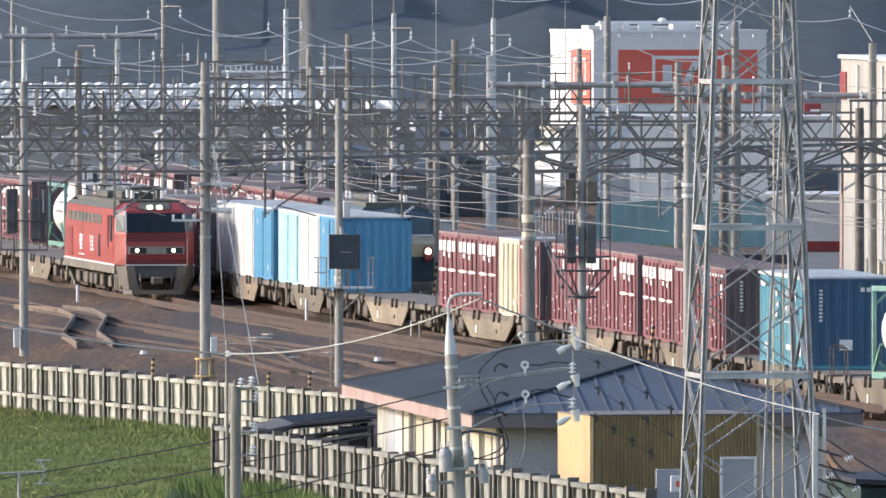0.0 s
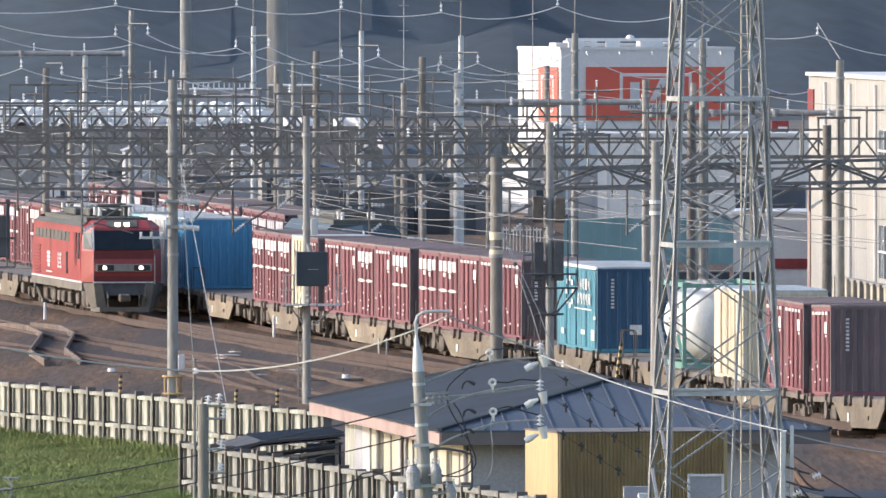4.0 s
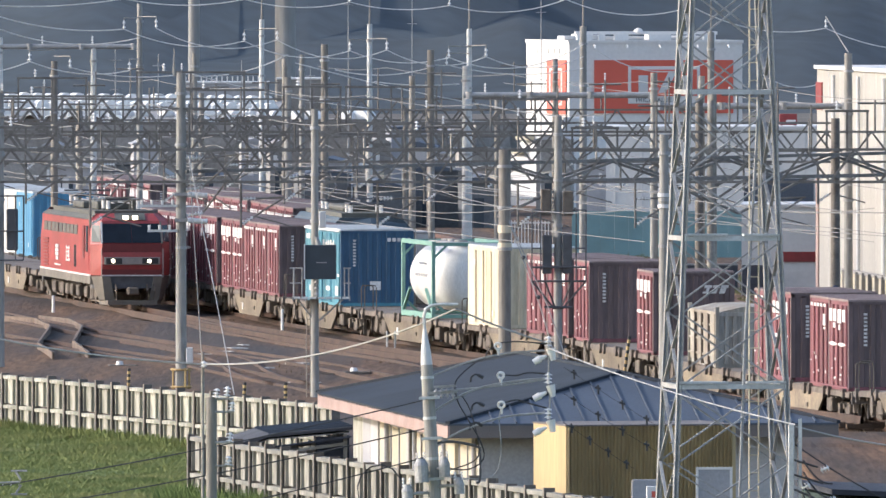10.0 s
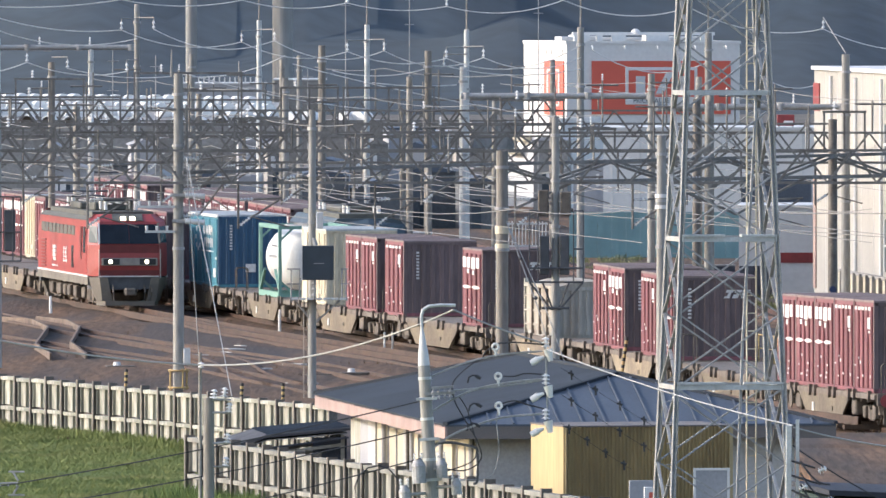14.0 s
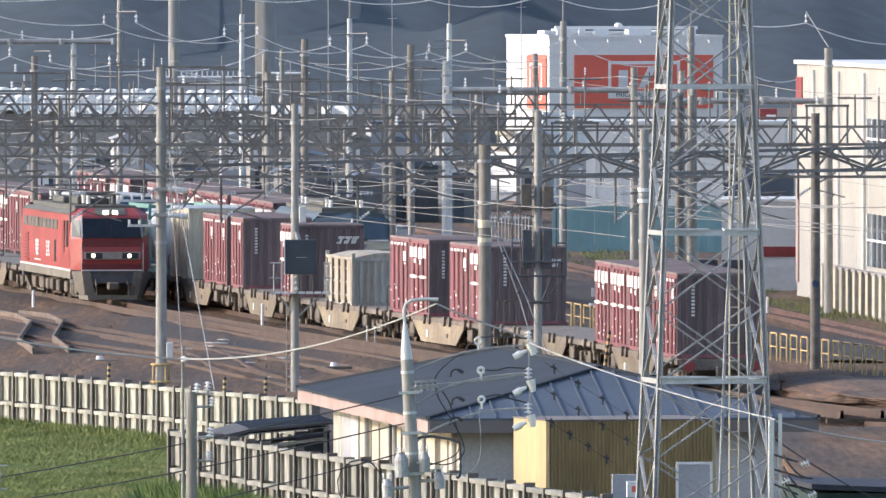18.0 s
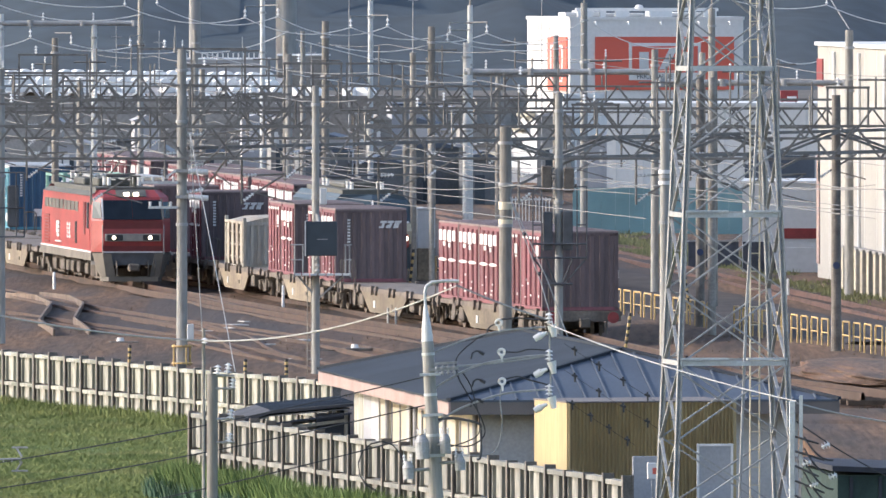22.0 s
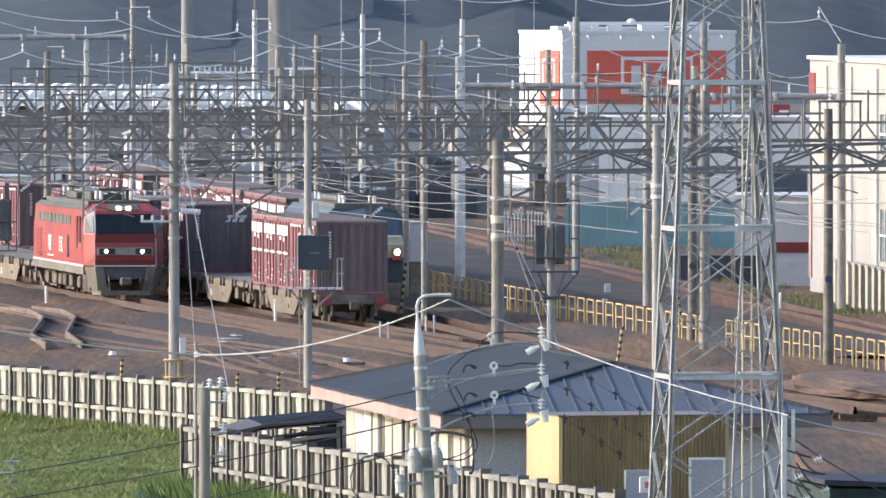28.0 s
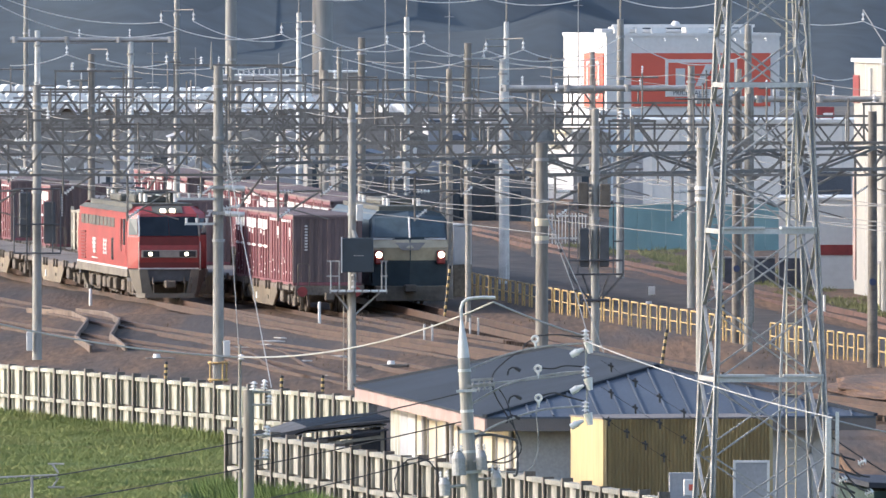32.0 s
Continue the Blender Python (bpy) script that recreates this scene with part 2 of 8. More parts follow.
M_SLATE = material("dark slate-grey cladding", (0.125, 0.132, 0.138), 0.8, vary=0.3, scale=0.6, fine=6, tint=(0.085, 0.09, 0.095))
M_BLACK = material("black paint", (0.02, 0.02, 0.02), 0.6, bump=0)
M_BOARD = material("dark blue-grey board", (0.030, 0.042, 0.055), 0.5, vary=0.15, bump=0)
M_WINDOW = material("window glass", (0.05, 0.07, 0.085), 0.1, vary=0.2, bump=0)
# Blue of the distant haze is mixed into the forest colour.
M_HAZEFOREST = material("hazy blue hillside", (0.038, 0.055, 0.067), 1.0, vary=0.4, scale=0.02, fine=0.25, bump=0, tint=(0.028, 0.043, 0.055))
M_TARP = material("white curved sheet", (0.80, 0.80, 0.78), 0.6, vary=0.25, scale=1.6, fine=9, tint=(0.62, 0.61, 0.58), random_amount=0.12)
M_LAMP = material("lit headlamp", (1.0, 0.88, 0.62), 0.3, vary=0, bump=0, glow=2.2)
M_REDDISC = material("red marker disc", (0.24, 0.03, 0.03), 0.5, bump=0)
M_BLUEDISC = material("faded blue plate", (0.035, 0.05, 0.115), 0.6, bump=0)
M_PLATE = material("grey number band", (0.26, 0.23, 0.20), 0.5, 0.2, vary=0.2, bump=0)


# ---- building kit ----
def finish(name, bm, mat, smooth=False):
    me = bpy.data.meshes.new(name)
    bmesh.ops.recalc_face_normals(bm, faces=bm.faces)
    bm.to_mesh(me)
    bm.free()
    for q in (mat if isinstance(mat, (list, tuple)) else [mat]):
        me.materials.append(q)
    if smooth:
        for p in me.polygons:
            p.use_smooth = True
    return me


def part(name, bm, mat, parent, label="", smooth=False, stuff=False):
    ob = new(name, finish(name, bm, mat, smooth))
    ob.parent = parent
    if label:
        ob["label"] = label
    if stuff:
        ob["kind"] = "stuff"
    return ob


def again(name, mesh, parent, m, label=""):
    """One more part on a mesh that is there already."""
    ob = new(name, mesh)
    ob.parent = parent
    ob.matrix_basis = m
    if label:
        ob["label"] = label
    return ob


def thing(name, m, label, category, group="", kind=""):
    ob = new(name)
    ob.matrix_basis = m
    return tagged(ob, label, category, group, kind)


def single(name, bm, mat, label, category, group="", kind="", m=None, smooth=False):
    ob = new(name, finish(name, bm, mat, smooth))
    if m is not None:
        ob.matrix_basis = m
    return tagged(ob, label, category, group, kind)


def box(bm, x0, x1, y0, y1, z0, z1, m=None, bevel=0.0, mi=0):
    r = bmesh.ops.create_cube(bm, size=1)
    t = Matrix.Translation(((x0 + x1) / 2, (y0 + y1) / 2, (z0 + z1) / 2)) @ Matrix.Diagonal((x1 - x0, y1 - y0, z1 - z0, 1))
    bmesh.ops.transform(bm, matrix=(m @ t) if m else t, verts=r["verts"])
    if bevel:
        es = list({e for v in r["verts"] for e in v.link_edges})
        bmesh.ops.bevel(bm, geom=es, offset=bevel, segments=1, affect="EDGES", clamp_overlap=True)
    elif mi:
        for f in {f for v in r["verts"] for f in v.link_faces}:
            f.material_index = mi
    return r["verts"]


def rod(bm, a, b, r, r2=None, seg=8):
    """A round bar from a to b."""
    a, b = Vector(a), Vector(b)
    d = b - a
    q = bmesh.ops.create_cone(bm, cap_ends=True, segments=seg, radius1=r, radius2=r if r2 is None else r2, depth=d.length)
    bmesh.ops.transform(bm, matrix=Matrix.Translation((a + b) / 2) @ d.to_track_quat("Z", "Y").to_matrix().to_4x4(), verts=q["verts"])
    return q["verts"]


def strut(bm, a, b, w, d=None):
    """A flat-sided bar from a to b."""
    a, b = Vector(a), Vector(b)
    v = b - a
    q = bmesh.ops.create_cube(bm, size=1)
    bmesh.ops.transform(bm, matrix=Matrix.Translation((a + b) / 2) @ v.to_track_quat("Z", "Y").to_matrix().to_4x4()
                        @ Matrix.Diagonal((w, d or w, v.length, 1)), verts=q["verts"])


def slab(bm, pts, lo, hi):
    """An upright prism on the outline pts (x, y)."""
    a = [bm.verts.new((x, y, lo)) for x, y in pts]
    b = [bm.verts.new((x, y, hi)) for x, y in pts]
    bm.faces.new(a[::-1])
    bm.faces.new(b)
    for i in range(len(a)):
        j = (i + 1) % len(a)
        bm.faces.new((a[i], a[j], b[j], b[i]))


def profile(bm, pts, y0, y1):
    """A prism along y on the outline pts (x, z)."""
    a = [bm.verts.new((x, y0, z)) for x, z in pts]
    b = [bm.verts.new((x, y1, z)) for x, z in pts]
    bm.faces.new(a)
    bm.faces.new(b[::-1])
    for i in range(len(a)):
        j = (i + 1) % len(a)
        bm.faces.new((a[i], b[i], b[j], a[j]))


def side_profile(bm, pts, x0, x1):
    """A prism along x on the outline pts (y, z)."""
    a = [bm.verts.new((x0, y, z)) for y, z in pts]
    b = [bm.verts.new((x1, y, z)) for y, z in pts]
    bm.faces.new(a)
    bm.faces.new(b[::-1])
    for i in range(len(a)):
        j = (i + 1) % len(a)
        bm.faces.new((a[i], b[i], b[j], a[j]))


def sweep(bm, pts, r, seg=5):
    """A tube along a line of points."""
    pts = [Vector(p) for p in pts]
    rings = []
    for i, p in enumerate(pts):
        d = (pts[min(i + 1, len(pts) - 1)] - pts[max(i - 1, 0)]).normalized()
        s = d.cross(Vector((0, 0, 1)))
        s = s.normalized() if s.length > 1e-4 else Vector((1, 0, 0))
        u = s.cross(d)
        rings.append([bm.verts.new(p + (s * math.cos(2 * math.pi * k / seg) + u * math.sin(2 * math.pi * k / seg)) * r) for k in range(seg)])
    for a, b in zip(rings, rings[1:]):
        for k in range(seg):
            bm.faces.new((a[k], a[(k + 1) % seg], b[(k + 1) % seg], b[k]))
    bm.faces.new(rings[0][::-1])
    bm.faces.new(rings[-1])


def sag(a, b, drop, n=10):
    a, b = Vector(a), Vector(b)
    return [a.lerp(b, i / n) - Vector((0, 0, drop * 4 * (i / n) * (1 - i / n))) for i in range(n + 1)]


BM = bmesh.new


# ---- ground ----
def smoothstep(a, b, v):
    t = min(max((v - a) / (b - a), 0.0), 1.0)
    return t * t * (3 - 2 * t)


# The running line: the slope of x against y, summed from the near end.
LINE_Y = np.arange(300.0, 1000.0, 0.5)
slopes = [-(0.119 + 0.0589 * smoothstep(487.1, 503.0, y) - 0.0572 * smoothstep(507.3, 565.4, y) + 0.0164 * smoothstep(561.4, 591.3, y)) for y in LINE_Y]
LINE_X = np.concatenate([[0.0], np.cumsum([(a + b) / 4 for a, b in zip(slopes, slopes[1:])])])
LINE_X += 11.08 - np.interp(441.0, LINE_Y, LINE_X)
LINE_ARC = np.concatenate([[0.0], np.cumsum(np.hypot(np.diff(LINE_X), np.diff(LINE_Y)))])


def main_x(y):
    return float(np.interp(y, LINE_Y, LINE_X))


def on_line(arc):
    return Vector((float(np.interp(arc, LINE_ARC, LINE_X)), float(np.interp(arc, LINE_ARC, LINE_Y)), 0))


def grade(y):
    """The running line falls gently towards the near end of the yard."""
    return -(0.17 + 0.0026 * max(0.0, 530.0 - max(y, 440.0))) * smoothstep(412.0, 440.0, y)


def bed_drop(x, y):
    """How far the ballast goes down with the running line."""
    return grade(y) * (1 - smoothstep(2.6, 5.4, abs(x - main_x(y))))


def loco_x(y):
    return -11.53 + (y - 574) * -0.13 + 0.00022 * (y - 574) ** 2 * (1 if y < 574 else 0)


def stabled_x(y):
    return -2.66 + (y - 565) * -0.096


def yard_a(y):
    return main_x(y) - 9.2 - 0.01 * (y - 500)


def yard_b(y):
    return main_x(y) - 13.0 - 0.016 * (y - 500)


def yard_c(y):
    return main_x(y) - 5.0 - 0.022 * (520 - y)


def right_a(y):
    return 8.45 + (y - 611.0) * -0.072


bm = BM()
v = [bm.verts.new(p) for p in ((-3000, -300, -0.5), (3000, -300, -0.5), (3000, 4500, -0.5), (-3000, 4500, -0.5))]
bm.faces.new(v)
single("ground", bm, M_SOIL, "bare brown soil of the yard reaching the horizon", "ground", kind="structure")

bm = BM()
box(bm, 8.8, 60, 280, 409.0, -0.55, 0.05)
single("ballast_apron", bm, M_BALLAST, "dark brown ballast beside the railway house", "ballast", kind="structure")

def yard_edge(y):
    """x of the concrete wall at y, where the ballast ends."""
    return -15.63 + (y - 440.25) / (396.60 - 440.25) * (-2.82 - -15.63) - 0.6


# Ballast bed of the yard, uneven, with low heaps between the tracks.
bm = BM()
nx, ny = 90, 150
grid = []
for j in range(ny + 1):
    y = 405 + j * 3.4
    row = []
    for i in range(nx + 1):
        x = -52 + i * 1.05
        h = 0.11 + 0.10 * noise.noise(Vector((x * 0.35, y * 0.07, 1))) + 0.05 * noise.noise(Vector((x * 1.3, y * 0.4, 7)))
        row.append(bm.verts.new((x, y, min(h, 0.17) + bed_drop(x, y) if 0 < j < ny and x > yard_edge(y) else -0.6)))
    grid.append(row)
for j in range(ny):
    for i in range(nx):
        bm.faces.new((grid[j][i], grid[j][i + 1], grid[j + 1][i + 1], grid[j + 1][i]))
single("ballast_bed", bm, M_BALLAST, "rust-brown stone ballast of the railway yard", "ballast", kind="structure", smooth=True)


def track(fx, y0, y1, label, step=2.0, top=0.26, steel=M_RAIL, fall=lambda y: 0.0):
    """Two rails on sleepers along x = fx(y)."""
    ys = np.arange(y0, y1, step)
    t = thing("railway_track", Matrix(), label, "track", "yard tracks", "structure")
    for side in (-0.56, 0.56):
        bm = BM()
        rings = []
        for y in ys:
            d = (fx(y + 1) - fx(y - 1)) / 2
            n = Vector((1, -d, 0)).normalized()
            c = Vector((fx(y), y, fall(y))) + n * side
            rings.append([bm.verts.new(c + n * a + Vector((0, 0, z))) for a, z in ((-0.07, 0.0), (-0.035, top), (0.035, top), (0.07, 0.0))])
        for a, b in zip(rings, rings[1:]):
            for k in range(4):
                bm.faces.new((a[k], a[(k + 1) % 4], b[(k + 1) % 4], b[k]))
        part("rail", bm, steel, t)
    bm = BM()
    for y in np.arange(y0, y1, 0.9):
        d = (fx(y + 1) - fx(y - 1)) / 2
        box(bm, -1.0, 1.0, -0.11, 0.11, -0.08, 0.045, pose(fx(y), y, fall(y), 0, 0, -math.degrees(math.atan(d))))
    tagged(part("sleepers", bm, M_SLEEPER, t), kind="stuff")
    return t


track(main_x, 330, 760, "rusty main running line curving through the yard", fall=grade)
track(loco_x, 430, 760, "track under the red locomotive")
track(stabled_x, 470, 760, "track under the old blue locomotive")
track(yard_a, 440, 720, "rusty yard siding", top=0.20)
track(yard_b, 450, 700, "rusty yard siding beside the concrete wall", top=0.20)
track(yard_c, 430, 560, "rusty siding joining the main line", top=0.20)
track(right_a, 420, 760, "red-rusted track beyond the yellow railings", top=0.24, steel=M_RUSTRAIL)
# A crossover between the two sidings.
track(lambda y: yard_b(y) + 3.8 * smoothstep(470, 525, y), 468, 528, "crossover between two sidings", top=0.20)


def hoop_rail(y):
    """x of the yellow railing."""
    return 6.9 - 0.127 * (y - 522) + 0.00027 * (y - 522) ** 2


# Darker ground between the railing and the track beyond it.
bm = BM()
rows = []
for j in range(75):
    y = 490 + j * 3.2
    x0, x1 = hoop_rail(y) + 0.5 + 0.4 * noise.noise(Vector((3, y * 0.1, 0))), right_a(y) - 1.0 + 0.3 * noise.noise(Vector((8, y * 0.1, 0)))
    rows.append([bm.verts.new((x0 + (x1 - x0) * i / 6, y, (0.19 if 0 < i < 6 else 0.0) + 0.03 * noise.noise(Vector((i * 0.7, y * 0.2, 5))))) for i in range(7)])
for a, b in zip(rows, rows[1:]):
    for i in range(6):
        bm.faces.new((a[i], a[i + 1], b[i + 1], b[i]))
single("cinder_bed", bm, M_DARKBALLAST, "dark grey strip between the yellow railing and a rusty track", "ballast", kind="structure", smooth=True)


# ---- the moving goods train ----
def wheelset(bm_y, parent, z=0.26):
    for side in (-0.56, 0.56):
        bm = BM()
        rod(bm, (side - 0.06, bm_y, z + 0.43), (side + 0.06, bm_y, z + 0.43), 0.43, seg=20)
        rod(bm, (side * 1.12 - 0.03, bm_y, z + 0.43), (side * 1.12 + 0.03, bm_y, z + 0.43), 0.13, seg=10)
        part("wheel", bm, M_WHEEL, parent)


def bogie(parent, yc):
    bm = BM()
    for side in (-1, 1):
        side_profile(bm, [(yc - 1.45, 0.62), (yc - 1.2, 0.86), (yc - 0.5, 0.80), (yc - 0.35, 0.45), (yc + 0.35, 0.45), (yc + 0.5, 0.80), (yc + 1.2, 0.86), (yc + 1.45, 0.62)],
                     side * 0.86 - 0.07, side * 0.86 + 0.07)
        for k in (-0.95, 0.95):
            box(bm, side * 0.95 - 0.08, side * 0.95 + 0.08, yc + k - 0.16, yc + k + 0.16, 0.50, 0.84, bevel=0.03)
        for k in (-0.14, 0.14):
            rod(bm, (side * 0.88, yc + k, 0.46), (side * 0.88, yc + k, 0.74), 0.09)
        box(bm, side * 0.80 - 0.05, side * 0.80 + 0.05, yc - 1.55, yc - 1.48, 0.35, 0.75)
    box(bm, -0.9, 0.9, yc - 0.2, yc + 0.2, 0.58, 0.86)
    b = part("bogie", bm, M_BOGIE, parent)
    for k in (-0.95, 0.95):
        wheelset(yc + k, b)


def flat_wagon():
    """Container flat wagon, 20.4 m over couplers, along y."""
    w = thing("container_flat_wagon", Matrix(), "dusty ochre-brown container flat wagon on two bogies", "wagon", "wagons of the goods train")
    bm = BM()
    box(bm, -0.05, 0.05, -0.10, 0.10, 1.05, 1.29)
    box(bm, -0.03, 0.04, 0.10, 0.15, 0.98, 1.20)
    lock_mesh = finish("container_lock", bm, M_DECK)
    bm = BM()
    box(bm, -1.22, 1.22, -9.75, 9.75, 1.12, 1.22)
    for k in range(14):
        y = -9.4 + k * 1.446
        box(bm, -1.16, 1.16, y - 0.09, y + 0.09, 0.98, 1.12)
    part("deck", bm, M_DECK, w)
    for side in (-1, 1):
        bm = BM()
        side_profile(bm, [(-9.75, 1.06), (-9.75, 1.20), (9.75, 1.20), (9.75, 1.06)], side * 1.24 - 0.03, side * 1.24 + 0.03)
        part("deck_edge", bm, M_DECK, w)
        bm = BM()
        side_profile(bm, [(-4.9, 1.06), (4.9, 1.06), (3.2, 0.40), (-3.2, 0.40)], side * 1.22 - 0.03, side * 1.22 + 0.03)
        s = part("side_sill", bm, M_SILL, w)
        for y, hh in ((-1.6, 0.06), (2.0, 0.12)):
            bm = BM()
            box(bm, side * 1.26 - 0.02, side * 1.26 + 0.02, y - 0.16, y + 0.16, 0.68 - hh, 0.68 + hh)
            part("label_plate", bm, M_BOGIE if y < 1 else M_WHITECON, s)
        for k in range(5):
            for e in (-1.4, 1.4):
                y = -7.52 + k * 3.76 + e
                again("container_lock", lock_mesh, w, pose(side * 1.29, y, 0))
        for y in (-5.4, 5.4):
            bm = BM()
            box(bm, side * 1.02 - 0.18, side * 1.02 + 0.18, y - 0.4, y + 0.4, 0.58, 1.0, bevel=0.04)
            part("equipment_box", bm, M_BOGIE, w)
    for e in (-1, 1):
        bm = BM()
        box(bm, -1.2, 1.2, min(e * 9.75, e * 9.9), max(e * 9.75, e * 9.9), 0.90, 1.22)
        for x in (-0.75, 0.75):
            rod(bm, (x, e * 9.86, 0.5), (x, e * 9.86, 0.95), 0.03)
        part("end_beam", bm, M_DECK, w)
        bm = BM()
        rod(bm, (0, e * 9.7, 0.86), (0, e * 10.1, 0.86), 0.09)
        box(bm, -0.17, 0.17, min(e * 10.02, e * 10.18), max(e * 10.02, e * 10.18), 0.70, 1.02, bevel=0.04)
        part("coupler", bm, M_BOGIE, w)
        bm = BM()
        sweep(bm, [(-1.1, e * 9.86, 1.2), (-1.1, e * 9.86, 1.95), (-1.05, e * 9.86, 2.02), (-0.75, e * 9.86, 2.02), (-0.7, e * 9.86, 1.95), (-0.7, e * 9.86, 1.2)], 0.022)
        part("hand_rail", bm, M_BOGIE, w)
        bogie(w, e * 7.05)
    bm = BM()
    rod(bm, (-1.0, -1.3, 0.72), (-1.0, 1.0, 0.72), 0.2, seg=12)
    part("air_tank", bm, M_BOGIE, w)
    bm = BM()
    rod(bm, (-1.33, 6.0, 0.85), (-1.30, 6.0, 0.85), 0.28, seg=16)
    part("brake_wheel", bm, M_BOGIE, w)
    return w


def corrugated_end(bm, w, z0, z1, y, out, ribs, depth=0.035):
    """A ribbed sheet across x at y, ribs standing out by depth."""
    pts = []
    pitch = 2 * w / ribs
    for k in range(ribs):
        x = -w + k * pitch
        pts += [(x, 0), (x + pitch * 0.45, 0), (x + pitch * 0.55, 1), (x + pitch * 0.95, 1)]
    pts.append((w, 0))
    lo = [bm.verts.new((x, y + out * depth * o, z0)) for x, o in pts]
    hi = [bm.verts.new((x, y + out * depth * o, z1)) for x, o in pts]
    for i in range(len(lo) - 1):
        bm.faces.new((lo[i], lo[i + 1], hi[i + 1], hi[i]))


def bars(bm, x, y0, z0, count, w, h, gap, along=True, drop=False):
    """Small plain bars in a row or a column on a side at x (along y) or an end (x is then y)."""
    for k in range(count):
        o = k * gap
        if along:
            a, c = (y0 - w / 2, z0 - o) if drop else (y0 + o, z0)
            box(bm, x - 0.004, x + 0.004, a, a + w, c - h, c)


def container(length, height, paint, roof, name, label, doors=2, marks="goods", group="containers on the goods train", ribbed_side=False, width=2.45):
    c = thing(name, Matrix(), label, "container", group)
    hl, w = length / 2 - 0.02, width / 2
    bm = BM()
    box(bm, -w + 0.03, w - 0.03, -hl + 0.04, hl - 0.04, 0.10, height - 0.05)
    box(bm, -w, w, -hl, hl, 0.0, 0.12, bevel=0.015)
    part("body", bm, paint, c)
    for x in (-1, 1):
        for y in (-1, 1):
            bm = BM()
            box(bm, min(x * w, x * (w - 0.14)), max(x * w, x * (w - 0.14)), min(y * hl, y * (hl - 0.12)), max(y * hl, y * (hl - 0.12)), 0.02, height - 0.04, bevel=0.012)
            # Near corner posts take the copy with shade in its colour.
            part("corner_post", bm, {M_MAROON: M_MAROONSHADE, M_LINERBLUE: M_LINERSHADE}.get(paint, paint) if y < 0 else paint, c)
    bm = BM()
    n = max(3, int(length / 0.6))
    top = [(-hl, height)]
    for k in range(n):
        y = -hl + (k + 0.5) * 2 * hl / n
        top += [(y - 0.07, height), (y - 0.04, height + 0.022), (y + 0.04, height + 0.022), (y + 0.07, height)]
    side_profile(bm, [(-hl, height - 0.06)] + top + [(hl, height), (hl, height - 0.06)], -w, w)
    part("roof", bm, roof, c)
    for e in (-1, 1):
        bm = BM()
        corrugated_end(bm, w - 0.14, 0.12, height - 0.10, e * (hl - 0.035), e, 7)
        box(bm, -w + 0.02, w - 0.02, min(e * hl, e * (hl - 0.05)), max(e * hl, e * (hl - 0.05)), height - 0.14, height - 0.05)
        # End walls of maroon and long blue containers use the shade-darkened copies.
        part("end_wall", bm, {M_MAROON: M_MAROONSHADE, M_LINERBLUE: M_LINERSHADE}.get(paint, paint), c)
    for side in (-1, 1):
        wid = 2 * (hl - 0.14) / doors
        for d in range(doors):
            y0 = -hl + 0.14 + d * wid
            bm = BM()
            x0, x1 = sorted((side * (w - 0.03), side * (w - 0.012)))
            k = max(2, int(wid / (0.32 if ribbed_side else 0.62)))
            flat, proud = side * (w - 0.012), side * (w + 0.002)
            sheet = [(side * (w - 0.03), y0 + 0.012), (flat, y0 + 0.012)]
            for i in range(k):
                y = y0 + (i + 0.5) * wid / k
                sheet += [(flat, y - 0.06), (proud, y - 0.05), (proud, y + 0.05), (flat, y + 0.06)]
            slab(bm, sheet + [(flat, y0 + wid - 0.012), (side * (w - 0.03), y0 + wid - 0.012)], 0.14, height - 0.16)
            door = part("door" if not ribbed_side else "side_panel", bm, paint, c)
            if not ribbed_side:
                for y in (y0 + 0.10, y0 + wid * 0.5 + 0.05):
                    bm = BM()
                    rod(bm, (side * (w + 0.016), y, 0.12), (side * (w + 0.016), y, height - 0.16), 0.026, seg=6)
                    part("lock_bar", bm, paint, door)
        bm = BM()
        s = side * (w + 0.045)
        if marks == "goods":
            # white emblem patches, a long lens-shaped dash, and lines of small writing as bars
            top = height
            for y0, y1, z0, z1 in ((0.20, 0.80, 0.28, 0.62), (0.98, 1.52, 0.28, 0.62), (0.36, 0.76, 0.66, 0.80), (-1.50, -0.94, 0.28, 0.62), (-0.74, -0.06, 0.28, 0.66), (-0.58, -0.22, 0.70, 0.84)):
                box(bm, s - 0.004, s + 0.004, y0, y1, top - z1, top - z0)
            for k in range(24):
                y = (-1.58 if k < 12 else 0.10) + (k % 12) * 0.123
                h = 0.045 * math.sin(math.pi * (k % 12 + 0.5) / 12) + 0.012
                box(bm, s - 0.004, s + 0.004, y, y + 0.123, top - 1.24 - h, top - 1.24 + h)
            rng = random.Random(3)
            for k in range(7):
                y, z = rng.uniform(-1.6, 1.4), rng.uniform(0.25, top - 1.6)
                box(bm, s - 0.004, s + 0.004, y, y + rng.uniform(0.10, 0.28), z, z + rng.uniform(0.03, 0.08))
        elif marks == "plainred":
            z = height - 0.32
            box(bm, s - 0.004, s + 0.004, -1.45, -0.98, z - 0.46, z - 0.14)
            box(bm, s - 0.004, s + 0.004, -1.40, -1.10, z - 0.56, z - 0.50)
            for k in range(5):
                box(bm, s - 0.004, s + 0.004, -1.5 + k * 0.62, -1.1 + k * 0.62, height - 0.27, height - 0.18)
            rng = random.Random(5)
            for k in range(6):
                y, z = rng.uniform(-1.6, 1.4), rng.uniform(0.25, 0.95)
